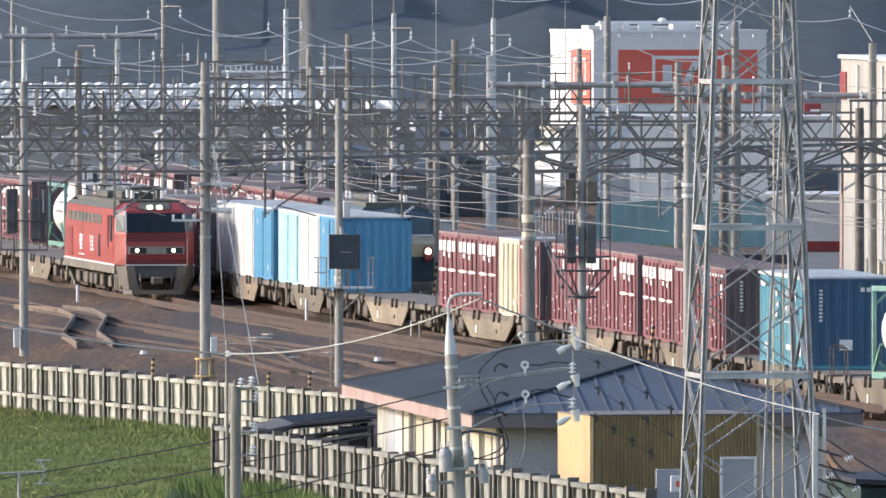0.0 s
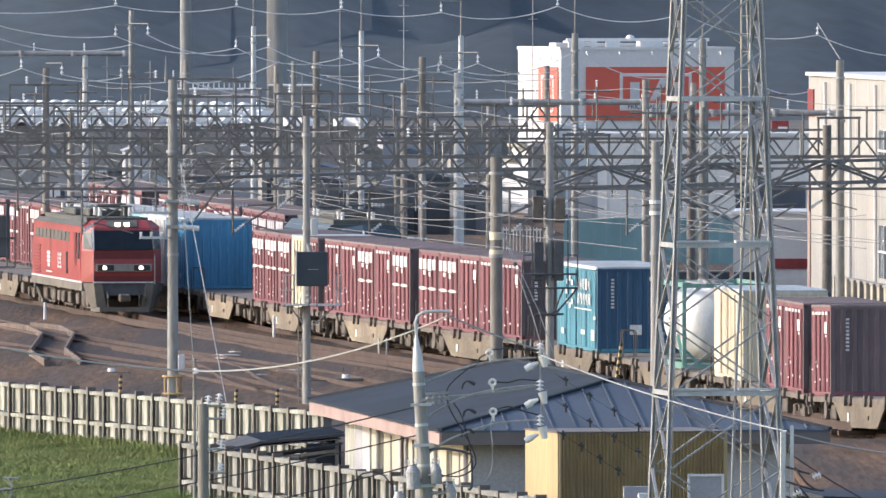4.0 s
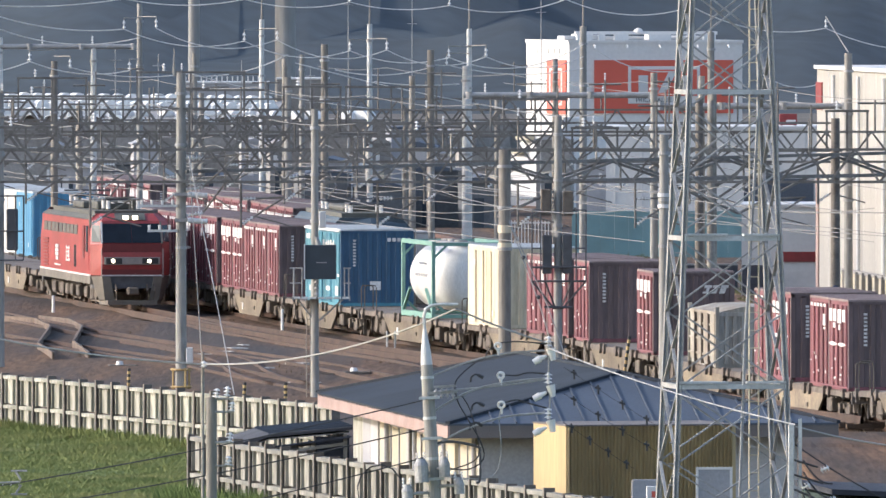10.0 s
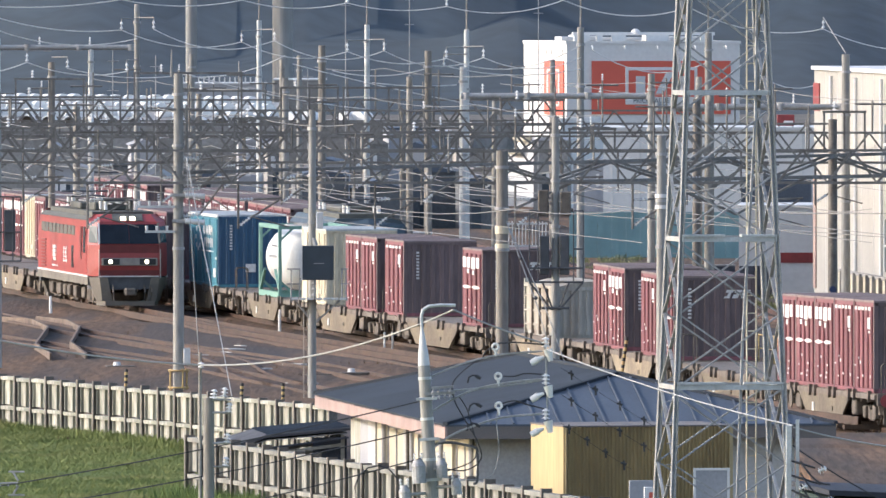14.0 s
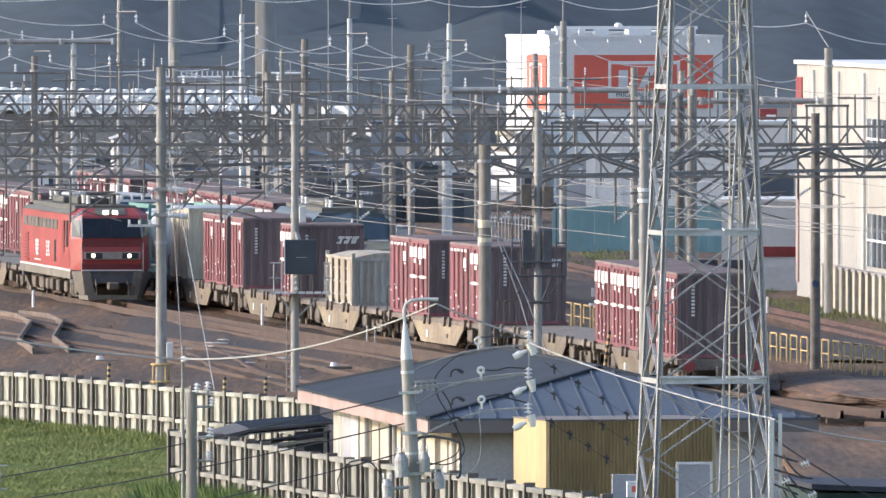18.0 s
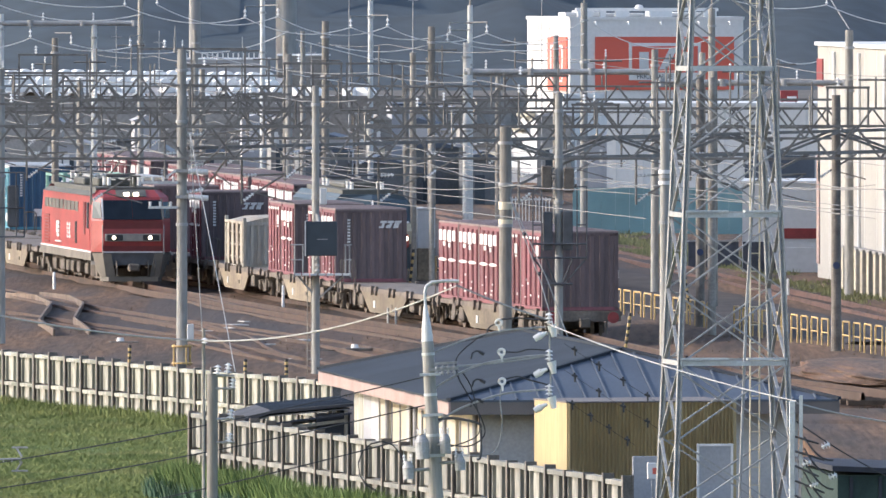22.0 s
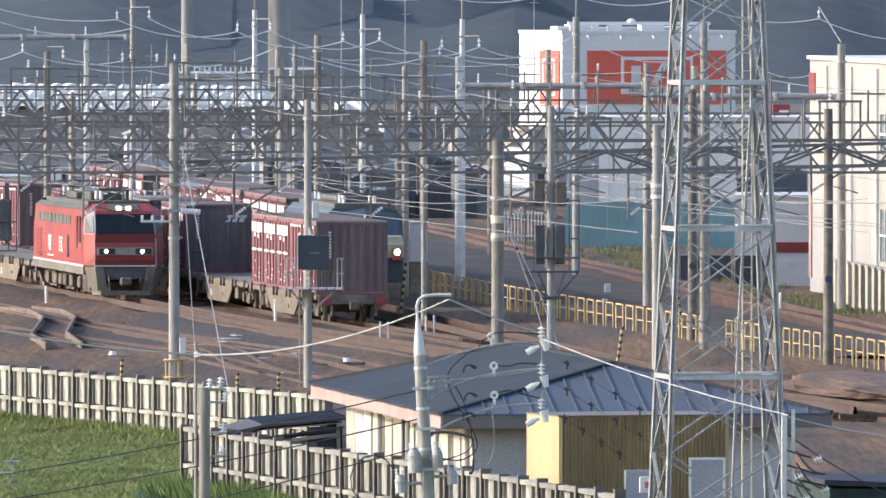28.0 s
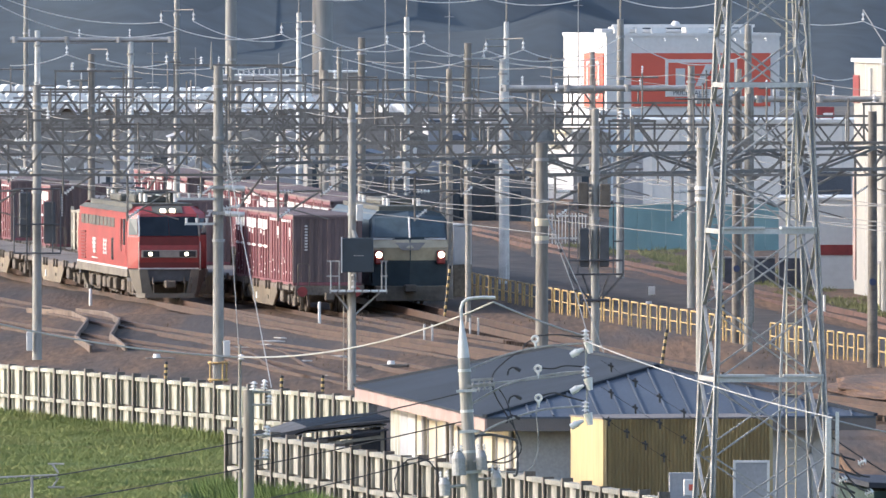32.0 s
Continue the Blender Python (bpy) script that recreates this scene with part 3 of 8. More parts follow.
                box(bm, s - 0.004, s + 0.004, y, y + rng.uniform(0.10, 0.28), z, z + rng.uniform(0.03, 0.09))
        elif marks == "liner":
            box(bm, s - 0.004, s + 0.004, -hl + 0.02, hl - 0.02, height - 0.09, height - 0.02)
            rng = random.Random(8)
            for r, (z, h) in enumerate(((1.86, 0.36), (1.42, 0.34))):
                for k in range(5):
                    y = -0.3 - k * 0.62 - r * 0.1
                    for q in range(3):
                        a, b = rng.uniform(0, 0.3), rng.uniform(0, 0.2)
                        box(bm, s - 0.004, s + 0.004, y - a - 0.14, y - a, z + b, z + b + 0.16)
                    box(bm, s - 0.004, s + 0.004, y - 0.42, y - 0.30, z, z + h)
            box(bm, s - 0.004, s + 0.004, -3.6, 0.2, 1.26, 1.30)
            for k in range(8):
                a = k * math.pi / 4
                y, z = 1.3 + 0.75 * math.cos(a), 1.75 + 0.42 * math.sin(a)
                box(bm, s - 0.004, s + 0.004, y - 0.18, y + 0.18, z - 0.08, z + 0.08)
            for y, z, q, h in ((2.9, 0.42, 0.5, 0.18), (-3.9, 0.36, 0.7, 0.32), (-1.7, 0.5, 0.9, 0.14), (-4.3, 1.0, 0.5, 0.10), (3.5, 2.2, 0.9, 0.16)):
                box(bm, s - 0.004, s + 0.004, y - q / 2, y + q / 2, z, z + h)
        elif marks == "few":
            for y, z in ((hl * 0.5, height - 0.5), (-hl * 0.6, 0.5)):
                box(bm, s - 0.004, s + 0.004, y - 0.12, y + 0.12, z - 0.12, z + 0.05)
        if len(bm.verts):
            part("marking", bm, M_MARK, c, "white patches and bars", stuff=True)
        else:
            bm.free()
    # number column and emblem on the near end
    if marks in ("goods", "plainred", "liner"):
        bm = BM()
        for k in range(9):
            box(bm, -w + 0.42, -w + 0.52, -hl - 0.026, -hl - 0.018, height - 0.42 - k * 0.105, height - 0.36 - k * 0.105)
        if marks == "goods":
            for k in range(3):
                x = 0.26 + k * 0.25
                for dx0, dx1, z0, z1 in ((0.0, 0.22, 0.17, 0.25), (0.08, 0.17, 0.0, 0.17), (0.0, 0.10, 0.0, 0.06 + 0.05 * k)):
                    a = [bm.verts.new((x + u + z * 0.35, -hl - 0.024, height - 0.66 + z)) for u, z in ((dx0, z0), (dx1, z0), (dx1, z1), (dx0, z1))]
                    bm.faces.new(a)
        if marks == "liner":
            for k in range(5):
                box(bm, 0.35 + k * 0.17, 0.47 + k * 0.17, -hl - 0.026, -hl - 0.018, height - 0.42, height - 0.30)
            box(bm, -0.25, 0.12, -hl - 0.026, -hl - 0.018, 0.55, 0.85)
        part("end_marking", bm, M_MARK, c, "column of small white bars", stuff=True)
    return c


def tank_container():
    c = thing("tank_container", Matrix(), "white cylindrical tank in a sea-green steel frame", "container", "containers on the goods train")
    bm = BM()
    hl, w, h = 3.02, 1.22, 2.55
    for y in (-hl, hl):
        for x in (-w, w):
            box(bm, x - 0.06, x + 0.06, y - 0.07, y + 0.07, 0, h, bevel=0.01)
        for z in (0.10, h - 0.09):
            box(bm, -w, w, y - 0.06, y + 0.06, z - 0.06, z + 0.06)
        for x in (-1, 1):
            strut(bm, (x * w, y, 0.6), (x * 0.7, y, 0.1), 0.08)
            strut(bm, (x * w, y, h - 0.55), (x * 0.75, y, h - 0.1), 0.07)
    for x in (-w, w):
        box(bm, x - 0.07, x + 0.07, -hl, hl, 0.02, 0.2)
        box(bm, x - 0.06, x + 0.06, -hl, hl, h - 0.14, h)
        strut(bm, (x, -hl, 0.2), (x, -1.6, 0.95), 0.09)
        strut(bm, (x, hl, 0.2), (x, 1.6, 0.95), 0.09)
    part("frame", bm, M_GREENFRAME, c)
    bm = BM()
    prof = [(-2.86, 0.0), (-2.84, 0.45), (-2.74, 0.8), (-2.55, 1.02), (-2.3, 1.12), (2.3, 1.12), (2.55, 1.02), (2.74, 0.8), (2.84, 0.45), (2.86, 0.0)]
    rings = []
    for y, r in prof[1:-1]:
        rings.append([bm.verts.new((r * math.cos(a * math.pi / 16), y, 1.34 + r * math.sin(a * math.pi / 16))) for a in range(32)])
    for a, b in zip(rings, rings[1:]):
        for k in range(32):
            bm.faces.new((a[k], a[(k + 1) % 32], b[(k + 1) % 32], b[k]))
    bm.faces.new(rings[0])
    bm.faces.new(rings[-1][::-1])
    part("tank", bm, M_TANK, c, "white tank with domed ends", smooth=True)
    bm = BM()
    box(bm, -0.45, 0.45, -2.6, 2.6, h - 0.09, h - 0.05)
    for y in (-1.2, 0.2, 1.4):
        rod(bm, (0, y, h - 0.1), (0, y, h + 0.02), 0.22, seg=14)
    part("walkway", bm, M_GALV, c)
    bm = BM()
    for k in range(7):
        box(bm, -1.12 - 0.015, -1.10, -1.2 + k * 0.36, -1.05 + k * 0.36, 1.36, 1.46)
    for k in range(5):
        box(bm, -1.10, -1.06, -0.7 + k * 0.3, -0.6 + k * 0.3, 1.75, 1.82)
    box(bm, 0.3, 0.5, -2.87, -2.83, 0.9, 1.1)
    part("marking", bm, M_GREYWALL, c, "grey bars of writing", stuff=True)
    bm = BM()
    for x in (0.78, 1.05):
        rod(bm, (x, -hl - 0.03, 0.2), (x, -hl - 0.03, h - 0.1), 0.016)
    for k in range(7):
        rod(bm, (0.78, -hl - 0.03, 0.35 + k * 0.3), (1.05, -hl - 0.03, 0.35 + k * 0.3), 0.012)
    part("ladder", bm, M_GALV, c)
    return c


def open_container():
    """A low grey open container with posts at its corners and ribbed cream side panels."""
    c = thing("open_container", Matrix(), "low grey open-topped container with rusty cream side panels", "container", "containers on the goods train")
    hl, w, h = 2.95, 1.2, 1.72
    bm = BM()
    box(bm, -w + 0.04, w - 0.04, -hl + 0.05, hl - 0.05, 0, h - 0.12)
    part("body", bm, M_GREYCON, c)
    for side in (-1, 1):
        for k in range(4):
            y = -hl + 0.1 + k * 1.44
            bm = BM()
            x0, x1 = sorted((side * (w - 0.04), side * (w + 0.01)))
            box(bm, x0, x1, y + 0.06, y + 1.34, 0.15, h - 0.2, bevel=0.015)
            panel = part("side_panel", bm, M_PALECON, c)
            for z in (0.34, 0.78, 1.22):
                bm = BM()
                q0, q1 = sorted((side * (w + 0.01), side * (w + 0.05)))
                box(bm, q0, q1, y + 0.08, y + 1.32, z - 0.03, z + 0.03)
                part("stiffener", bm, M_PALECON, panel)
            bm = BM()
            q0, q1 = sorted((side * (w - 0.02), side * (w + 0.07)))
            box(bm, q0, q1, y - 0.04, y + 0.06, 0.05, h - 0.16)
            part("stanchion", bm, M_DECK, c)
        bm = BM()
        x0, x1 = sorted((side * (w - 0.06), side * (w + 0.06)))
        box(bm, x0, x1, -hl, hl, h - 0.2, h - 0.1)
        part("top_rail", bm, M_PALECON, c)
    for e in (-1, 1):
        bm = BM()
        corrugated_end(bm, w - 0.1, 0.1, h - 0.22, e * (hl - 0.04), e, 9, 0.05)
        part("end_wall", bm, M_GREYCON, c)
        bm = BM()
        box(bm, -w, w, min(e * (hl - 0.06), e * (hl + 0.03)), max(e * (hl - 0.06), e * (hl + 0.03)), h - 0.24, h - 0.12)
        part("end_rail", bm, M_GREYCON, c)
    for x in (-w, w):
        for y in (-hl, hl):
            bm = BM()
            box(bm, x - 0.06, x + 0.06, y - 0.06, y + 0.06, 0, h + 0.04, bevel=0.01)
            part("post", bm, M_PALECON, c)
    bm = BM()
    profile(bm, [(-w + 0.05, h - 0.12), (-0.5, h + 0.03), (0.3, h + 0.06), (w - 0.05, h - 0.12)], -hl + 0.06, hl - 0.06)
    part("tarpaulin", bm, M_PALECON, c)
    return c


WAGON = flat_wagon()
RED = container(3.715, 2.5, M_MAROON, M_MAROONROOF, "goods_container", "maroon steel goods container with white markings")
RED2 = container(3.715, 2.5, M_MAROON, M_MAROONROOF, "goods_container", "maroon steel goods container with small white lettering bars", marks="plainred")
WHITE12 = container(3.715, 2.5, M_CREAMCON, M_PALEROOF, "goods_container", "pale cream refrigerated goods container", marks="few")
BLUE20 = container(6.06, 2.6, M_BLUE, M_PALEROOF, "freight_container", "bright blue ribbed twenty-foot steel container", doors=1, marks="few", ribbed_side=False)
TEAL20 = container(6.06, 2.6, M_TEALBLUE, M_PALEROOF, "freight_container", "pale blue-green twenty-foot steel container", doors=1, marks="few")
WHITE20 = container(6.06, 2.6, M_WHITECON, M_PALEROOF, "freight_container", "white insulated twenty-foot steel container", doors=1, marks="few")
CREAM20 = container(6.06, 2.6, M_CREAMCON, M_PALEROOF, "freight_container", "rust-streaked cream twenty-foot container with doors", doors=2, marks="few")
LINER = container(9.245, 2.62, M_LINERBLUE, M_PALEROOF, "long_container", "long blue container with white lettering shapes", doors=2, marks="liner", ribbed_side=False, width=2.5)
TANK = tank_container()
LOW = open_container()
TEMPLATES = [WAGON, RED, RED2, WHITE12, BLUE20, TEAL20, WHITE20, CREAM20, LINER, TANK, LOW]

# Each wagon: its number behind the blue liner's wagon, and its load as (thing, offset along the wagon, forward positive).
S = [7.52, 3.76, 0.0, -3.76, -7.52]
LOADS = {
    -10: [(RED, s) for s in S], -9: [(TANK, 1.6), (WHITE20, -5.6)], -8: [(RED, s) for s in S],
    -7: [(RED, S[0]), (RED2, S[1]), (RED, S[2]), (RED2, S[3]), (RED2, S[4])],
    -6: [(WHITE20, 6.3), (WHITE20, 0.1), (BLUE20, -6.15)],
    -5: [(TEAL20, 6.2), (WHITE20, 0.0), (BLUE20, -6.2)],
    -4: [],
    -3: [(RED, S[0]), (RED, S[1]), (RED, S[2]), (WHITE12, S[3]), (RED2, S[4])],
    -2: [(RED2, S[0]), (RED2, S[1]), (RED, S[2]), (RED2, S[3]), (RED, S[4])],
    -1: [(RED, S[0]), (RED, S[1]), (RED2, S[2]), (RED2, S[3]), (RED2, S[4])],
    0: [(LINER, -1.1)],
    1: [(TANK, -1.9)],
    2: [(CREAM20, 5.9), (RED2, S[3]), (RED2, S[4])],
    3: [(RED2, S[0]), (RED, S[4])],
    4: [(LOW, 0.0)],
    5: [(RED2, S[0]), (RED, S[1]), (RED2, S[3]), (RED, S[4])],
    6: [],
    7: [(RED, S[0]), (RED, S[1]), (RED, S[2]), (RED2, S[3]), (RED2, S[4])],
}
# seconds and how far the near end of the blue liner has come along the line
ADVANCE = [(0, 146.6), (3, 175.7), (6, 203.0), (9, 230.1), (13, 265.5), (17, 301.6), (19, 319.8), (23, 354.6), (25, 370.0), (28, 389.7), (30, 400.4), (32, 409.7)]


def advance(t):
    """Smooth, by Catmull-Rom between the rows above."""
    k = max(i for i in range(len(ADVANCE) - 1) if ADVANCE[i][0] <= t or i == 0)
    (t1, a1), (t2, a2) = ADVANCE[k], ADVANCE[k + 1]
    t0, a0 = ADVANCE[k - 1] if k else (2 * t1 - t2, 2 * a1 - a2)
    t3, a3 = ADVANCE[k + 2] if k + 2 < len(ADVANCE) else (2 * t2 - t1, a2 + (a2 - a1) * 0.75)
    m1, m2 = (a2 - a0) / (t2 - t0), (a3 - a1) / (t3 - t1)
    d, u = t2 - t1, (t - t1) / (t2 - t1)
    return (2 * u ** 3 - 3 * u ** 2 + 1) * a1 + (u ** 3 - 2 * u ** 2 + u) * d * m1 + (-2 * u ** 3 + 3 * u ** 2) * a2 + (u ** 3 - u ** 2) * d * m2


def wagon_pose(centre):
    a, b = on_line(centre - 7.05), on_line(centre + 7.05)
    a.z, b.z = grade(a.y), grade(b.y)
    d = b - a
    return Matrix.Translation((a + b) / 2) @ pose(0, 0, 0, math.degrees(math.atan2(d.z, d.xy.length)), 0, math.degrees(math.atan2(-d.x, d.y)))


TRAIN = []
REAR = None
for number, load in LOADS.items():
    off = 5.7 - 20.4 * number
    REAR = copy_thing(WAGON, Matrix())
    TRAIN.append((REAR, off, None))
    for what, along in load:
        TRAIN.append((copy_thing(what, Matrix()), off, pose(0, along, 1.225)))

# tail discs on the last wagon
for x in (-0.95, 0.95):
    bm = BM()
    rod(bm, (x, -9.97, 1.02), (x, -9.93, 1.02), 0.18, seg=20)
    part("tail_disc", bm, M_REDDISC, REAR, "round red tail marker")


# ---- standing trains ----
def locomotive_bogies(l, ys):
    for y in ys:
        bm = BM()
        for side in (-1, 1):
            side_profile(bm, [(y - 1.75, 0.55), (y - 1.6, 0.95), (y + 1.6, 0.95), (y + 1.75, 0.55), (y + 1.0, 0.42), (y - 1.0, 0.42)], side * 0.92 - 0.07, side * 0.92 + 0.07)
            for k in (-1.25, 1.25):
                box(bm, side * 1.02 - 0.1, side * 1.02 + 0.1, y + k - 0.22, y + k + 0.22, 0.5, 0.92, bevel=0.03)
                rod(bm, (side * 1.05, y + k - 0.42, 0.62), (side * 1.05, y + k - 0.42, 1.02), 0.08)
                rod(bm, (side * 1.05, y + k + 0.42, 0.62), (side * 1.05, y + k + 0.42, 1.02), 0.08)
            rod(bm, (side * 1.04, y - 0.3, 0.5), (side * 1.04, y - 0.3, 1.0), 0.11)
            rod(bm, (side * 1.04, y + 0.3, 0.5), (side * 1.04, y + 0.3, 1.0), 0.11)
        box(bm, -0.95, 0.95, y - 1.6, y + 1.6, 0.5, 0.8)
        b = part("bogie", bm, M_BOGIE, l)
        for k in (-1.25, 1.25):
            wheelset(y + k, b, 0.26)


def pantograph(l, y, up, z0=3.9):
    for x in (-0.55, 0.55):
        for k in (-0.8, 0.8):
            bm = BM()
            rod(bm, (x, y + k, z0 - 0.1), (x, y + k, z0 + 0.22), 0.07, seg=8)
            part("insulator", bm, M_INSUL, l)
    def bar(name, a, b, r):
        bm = BM()
        rod(bm, a, b, r)
        part(name, bm, M_DARKSTEEL, l)

    for x in (-0.6, 0.6):
        bar("base_bar", (x, y - 0.9, z0 + 0.24), (x, y + 0.9, z0 + 0.24), 0.035)
    for k in (-0.9, 0.0, 0.9):
        bar("base_bar", (-0.6, y + k, z0 + 0.24), (0.6, y + k, z0 + 0.24), 0.035)
    top = z0 + (1.25 if up else 0.42)
    knee = (y - 1.1, z0 + (0.75 if up else 0.36))
    for x in (-0.35, 0.35):
        bar("lower_arm", (x, y + 0.7, z0 + 0.28), (x * 0.6, knee[0], knee[1]), 0.03)
        bar("upper_arm", (x * 0.6, knee[0], knee[1]), (x, y + 0.3, top), 0.025)
    for k in (0.15, 0.45):
        bar("contact_strip", (-0.85, y + k, top), (0.85, y + k, top), 0.03)


def red_locomotive():
    l = thing("electric_locomotive", pose(loco_x(574), 574, 0, 0, 0, 7.4), "red electric locomotive with lit headlamps standing on its track", "locomotive")
    L = 19.0
    # body: side walls leaning in above the waist, roof edge chamfered
    bm = BM()
    sec = [(-1.44, 1.42), (-1.46, 2.0), (-1.43, 3.43), (-1.22, 3.57), (1.22, 3.57), (1.43, 3.43), (1.46, 2.0), (1.44, 1.42)]
    profile(bm, sec, 1.25, L - 1.25)
    part("body", bm, M_LOCORED, l)
    for q in (-1, 1):
        bm = BM()
        profile(bm, [(q * 1.44, 3.44), (q * 1.23, 3.585), (q * 1.12, 3.585), (q * 1.36, 3.42)], 1.3, L - 1.3)
        part("roof_edge", bm, M_LOCOROOF, l, "grey-green sloping roof edge")
    for e, back in ((1, 0), (-1, L)):
        # cab: faceted nose, raked windscreen
        def Y(d):
            return back + e * d
        bm = BM()
        z_low, z_waist, z_top = 1.42, 2.55, 3.40
        base = [(-1.44, 1.27), (-1.44, 0.75), (-1.08, 0.0), (1.08, 0.0), (1.44, 0.75), (1.44, 1.27)]
        rows = []
        for z, pull, inn in ((z_low, 0.10, 0), (1.85, 0.0, 0), (z_waist, 0.06, 0), (z_top, 0.55, 0.05), (3.66, 1.0, 0.28)):
            rows.append([bm.verts.new((x * (1 - inn / 1.44), Y(max(y, pull + y * 0.6) if y < 1.2 else y), z)) for x, y in base])
        for a, b in zip(rows, rows[1:]):
            for k in range(5):
                bm.faces.new((a[k], a[k + 1], b[k + 1], b[k]))
        bm.faces.new(rows[0])
        bm.faces.new(rows[-1])
        cab = part("cab", bm, M_LOCORED, l)
        bm = BM()
        a = [bm.verts.new(p) for p in ((-0.55, Y(0.545), 3.42), (0.55, Y(0.545), 3.42), (0.55, Y(0.985), 3.66), (-0.55, Y(0.985), 3.66))]
        r = bmesh.ops.extrude_face_region(bm, geom=[bm.faces.new(a)])
        bmesh.ops.translate(bm, vec=(0, -e * 0.012, 0.012), verts=[q for q in r["geom"] if isinstance(q, bmesh.types.BMVert)])
        part("hood_panel", bm, M_LOCOROOF, cab, "grey-green panel above the windscreen")
        # dark red band across the nose and the windscreen
        bm = BM()
        for z0, z1, p0, p1 in ((1.46, 2.56, 0.072, 0.05),):
            a = [bm.verts.new((x, Y(p - 0.02), z)) for x, p, z in ((-1.09, p0, z0), (1.09, p0, z0), (1.09, p1, z1), (-1.09, p1, z1))]
            bm.faces.new(a)
        # Shade of the front face is put into this darker red.
        part("nose_panel", bm, M_LOCODARK, cab, "nose panel, front shade put into its dark red")
        bm = BM()
        box(bm, -1.08, 1.08, min(Y(0.02), Y(0.10)), max(Y(0.02), Y(0.10)), 1.40, 1.445)
        part("nose_line", bm, M_MARK, cab, "thin cream line")
        for x0, x1 in ((-1.07, -0.008), (0.008, 1.07)):
            bm = BM()
            a = [bm.verts.new(p) for p in ((x0, Y(0.068), 2.60), (x1, Y(0.068), 2.60), (x1 * 0.97, Y(0.50), 3.30), (x0 * 0.97, Y(0.50), 3.30))]
            r = bmesh.ops.extrude_face_region(bm, geom=[bm.faces.new(a)])
            bmesh.ops.translate(bm, vec=(0, e * 0.05 - e * 0.08, 0), verts=[q for q in r["geom"] if isinstance(q, bmesh.types.BMVert)])
            part("windscreen", bm, M_CABGLASS, cab, "dark windscreen pane")
        for s in (-1, 1):
            bm = BM()
            a = [bm.verts.new(p) for p in ((s * 1.13, Y(0.16), 2.64), (s * 1.40, Y(0.68), 2.64), (s * 1.36, Y(0.82), 3.24), (s * 1.12, Y(0.50), 3.24))]
            bm.faces.new(a)
            bmesh.ops.translate(bm, vec=(s * 0.02, -e * 0.02, 0), verts=bm.verts)
            part("corner_window", bm, M_GLASS, cab)
            bm = BM()
            box(bm, min(s * 1.13, s * 1.09), max(s * 1.13, s * 1.09), min(Y(0.02), Y(0.10)), max(Y(0.02), Y(0.10)), 2.58, 2.64)
            strut(bm, (s * 1.1, Y(0.06), 2.60), (s * 1.08, Y(0.50), 3.34), 0.06)
            # Left pillar gets white paint as if sunlit, the right one grey.
            part("window_pillar", bm, M_MARK if s < 0 else M_LOCOGREY, cab, "pillar edge, painted pale on the left as if sunlit")
        # lamp band with number plate and headlamps
        bm = BM()
        box(bm, -1.02, 1.02, min(Y(-0.035), Y(0.05)), max(Y(-0.035), Y(0.05)), 1.81, 2.09, bevel=0.015)
        part("lamp_band", bm, M_PLATE, cab, "grey metal band between the headlamps")
        for x in (-0.66, 0.66):
            bm = BM()
            box(bm, min(x - 0.30, x + 0.30), max(x - 0.30, x + 0.30), min(Y(-0.05), Y(0.05)), max(Y(-0.05), Y(0.05)), 1.84, 2.06, bevel=0.02)
            lh = part("lamp_housing", bm, M_BLACK, cab)
            if e > 0:
                bm = BM()
                q = bmesh.ops.create_uvsphere(bm, u_segments=14, v_segments=8, radius=0.075)
                bmesh.ops.transform(bm, matrix=Matrix.Translation((x - 0.04, Y(-0.07), 1.95)) @ Matrix.Diagonal((1, 0.5, 1, 1)), verts=q["verts"])
                part("headlamp", bm, M_LAMP, lh, "lit headlamp")
        for x in (-0.17, 0.17):
            bm = BM()
            box(bm, x - 0.095, x + 0.095, min(Y(0.52), Y(0.75)), max(Y(0.52), Y(0.75)), 3.44, 3.58, bevel=0.02)
            if e > 0:
                part("roof_lamp", bm, M_LAMP, cab, "lit roof headlamp")
            else:
                part("roof_lamp", bm, M_GLASS, cab)
        for s in (-1, 1):
            bm = BM()
            rod(bm, (s * 1.12, Y(-0.06), 1.35), (s * 1.12, Y(-0.06), 2.4), 0.018)
            part("hand_rail", bm, M_GALV, cab)
            bm = BM()
            rod(bm, (s * 0.5, Y(0.12), 2.62), (s * 0.3, Y(0.42), 3.1), 0.016)
            part("wiper", bm, M_DARKSTEEL, cab)
        # skirt, snow plough and coupler
        bm = BM()
        slabpts = [(-1.4, Y(0.8)), (-1.02, Y(0.12)), (1.02, Y(0.12)), (1.4, Y(0.8)), (1.4, Y(1.3)), (-1.4, Y(1.3))]
        slab(bm, slabpts, 0.95, 1.40)
        # Dark steel here puts the shade below the cab into the colour.
        part("skirt", bm, M_DARKSTEEL, l)
        for s in (-1, 1):
            bm = BM()
            low = [bm.verts.new((s * x, Y(d), 0.52)) for x, d in ((0.62, 0.06), (0.98, 0.10), (1.16, 0.50), (1.10, 0.85), (0.62, 0.85))]
            up = [bm.verts.new((s * x, Y(d), 1.38)) for x, d in ((0.80, 0.04), (1.10, 0.06), (1.43, 0.72), (1.43, 1.25), (0.80, 1.25))]
            bm.faces.new(low)
            bm.faces.new(up)
            for k in range(5):
                bm.faces.new((low[k], low[(k + 1) % 5], up[(k + 1) % 5], up[k]))
            part("corner_skirt", bm, M_LOCOGREY, l, "dusty olive-grey sloping skirt")
        bm = BM()
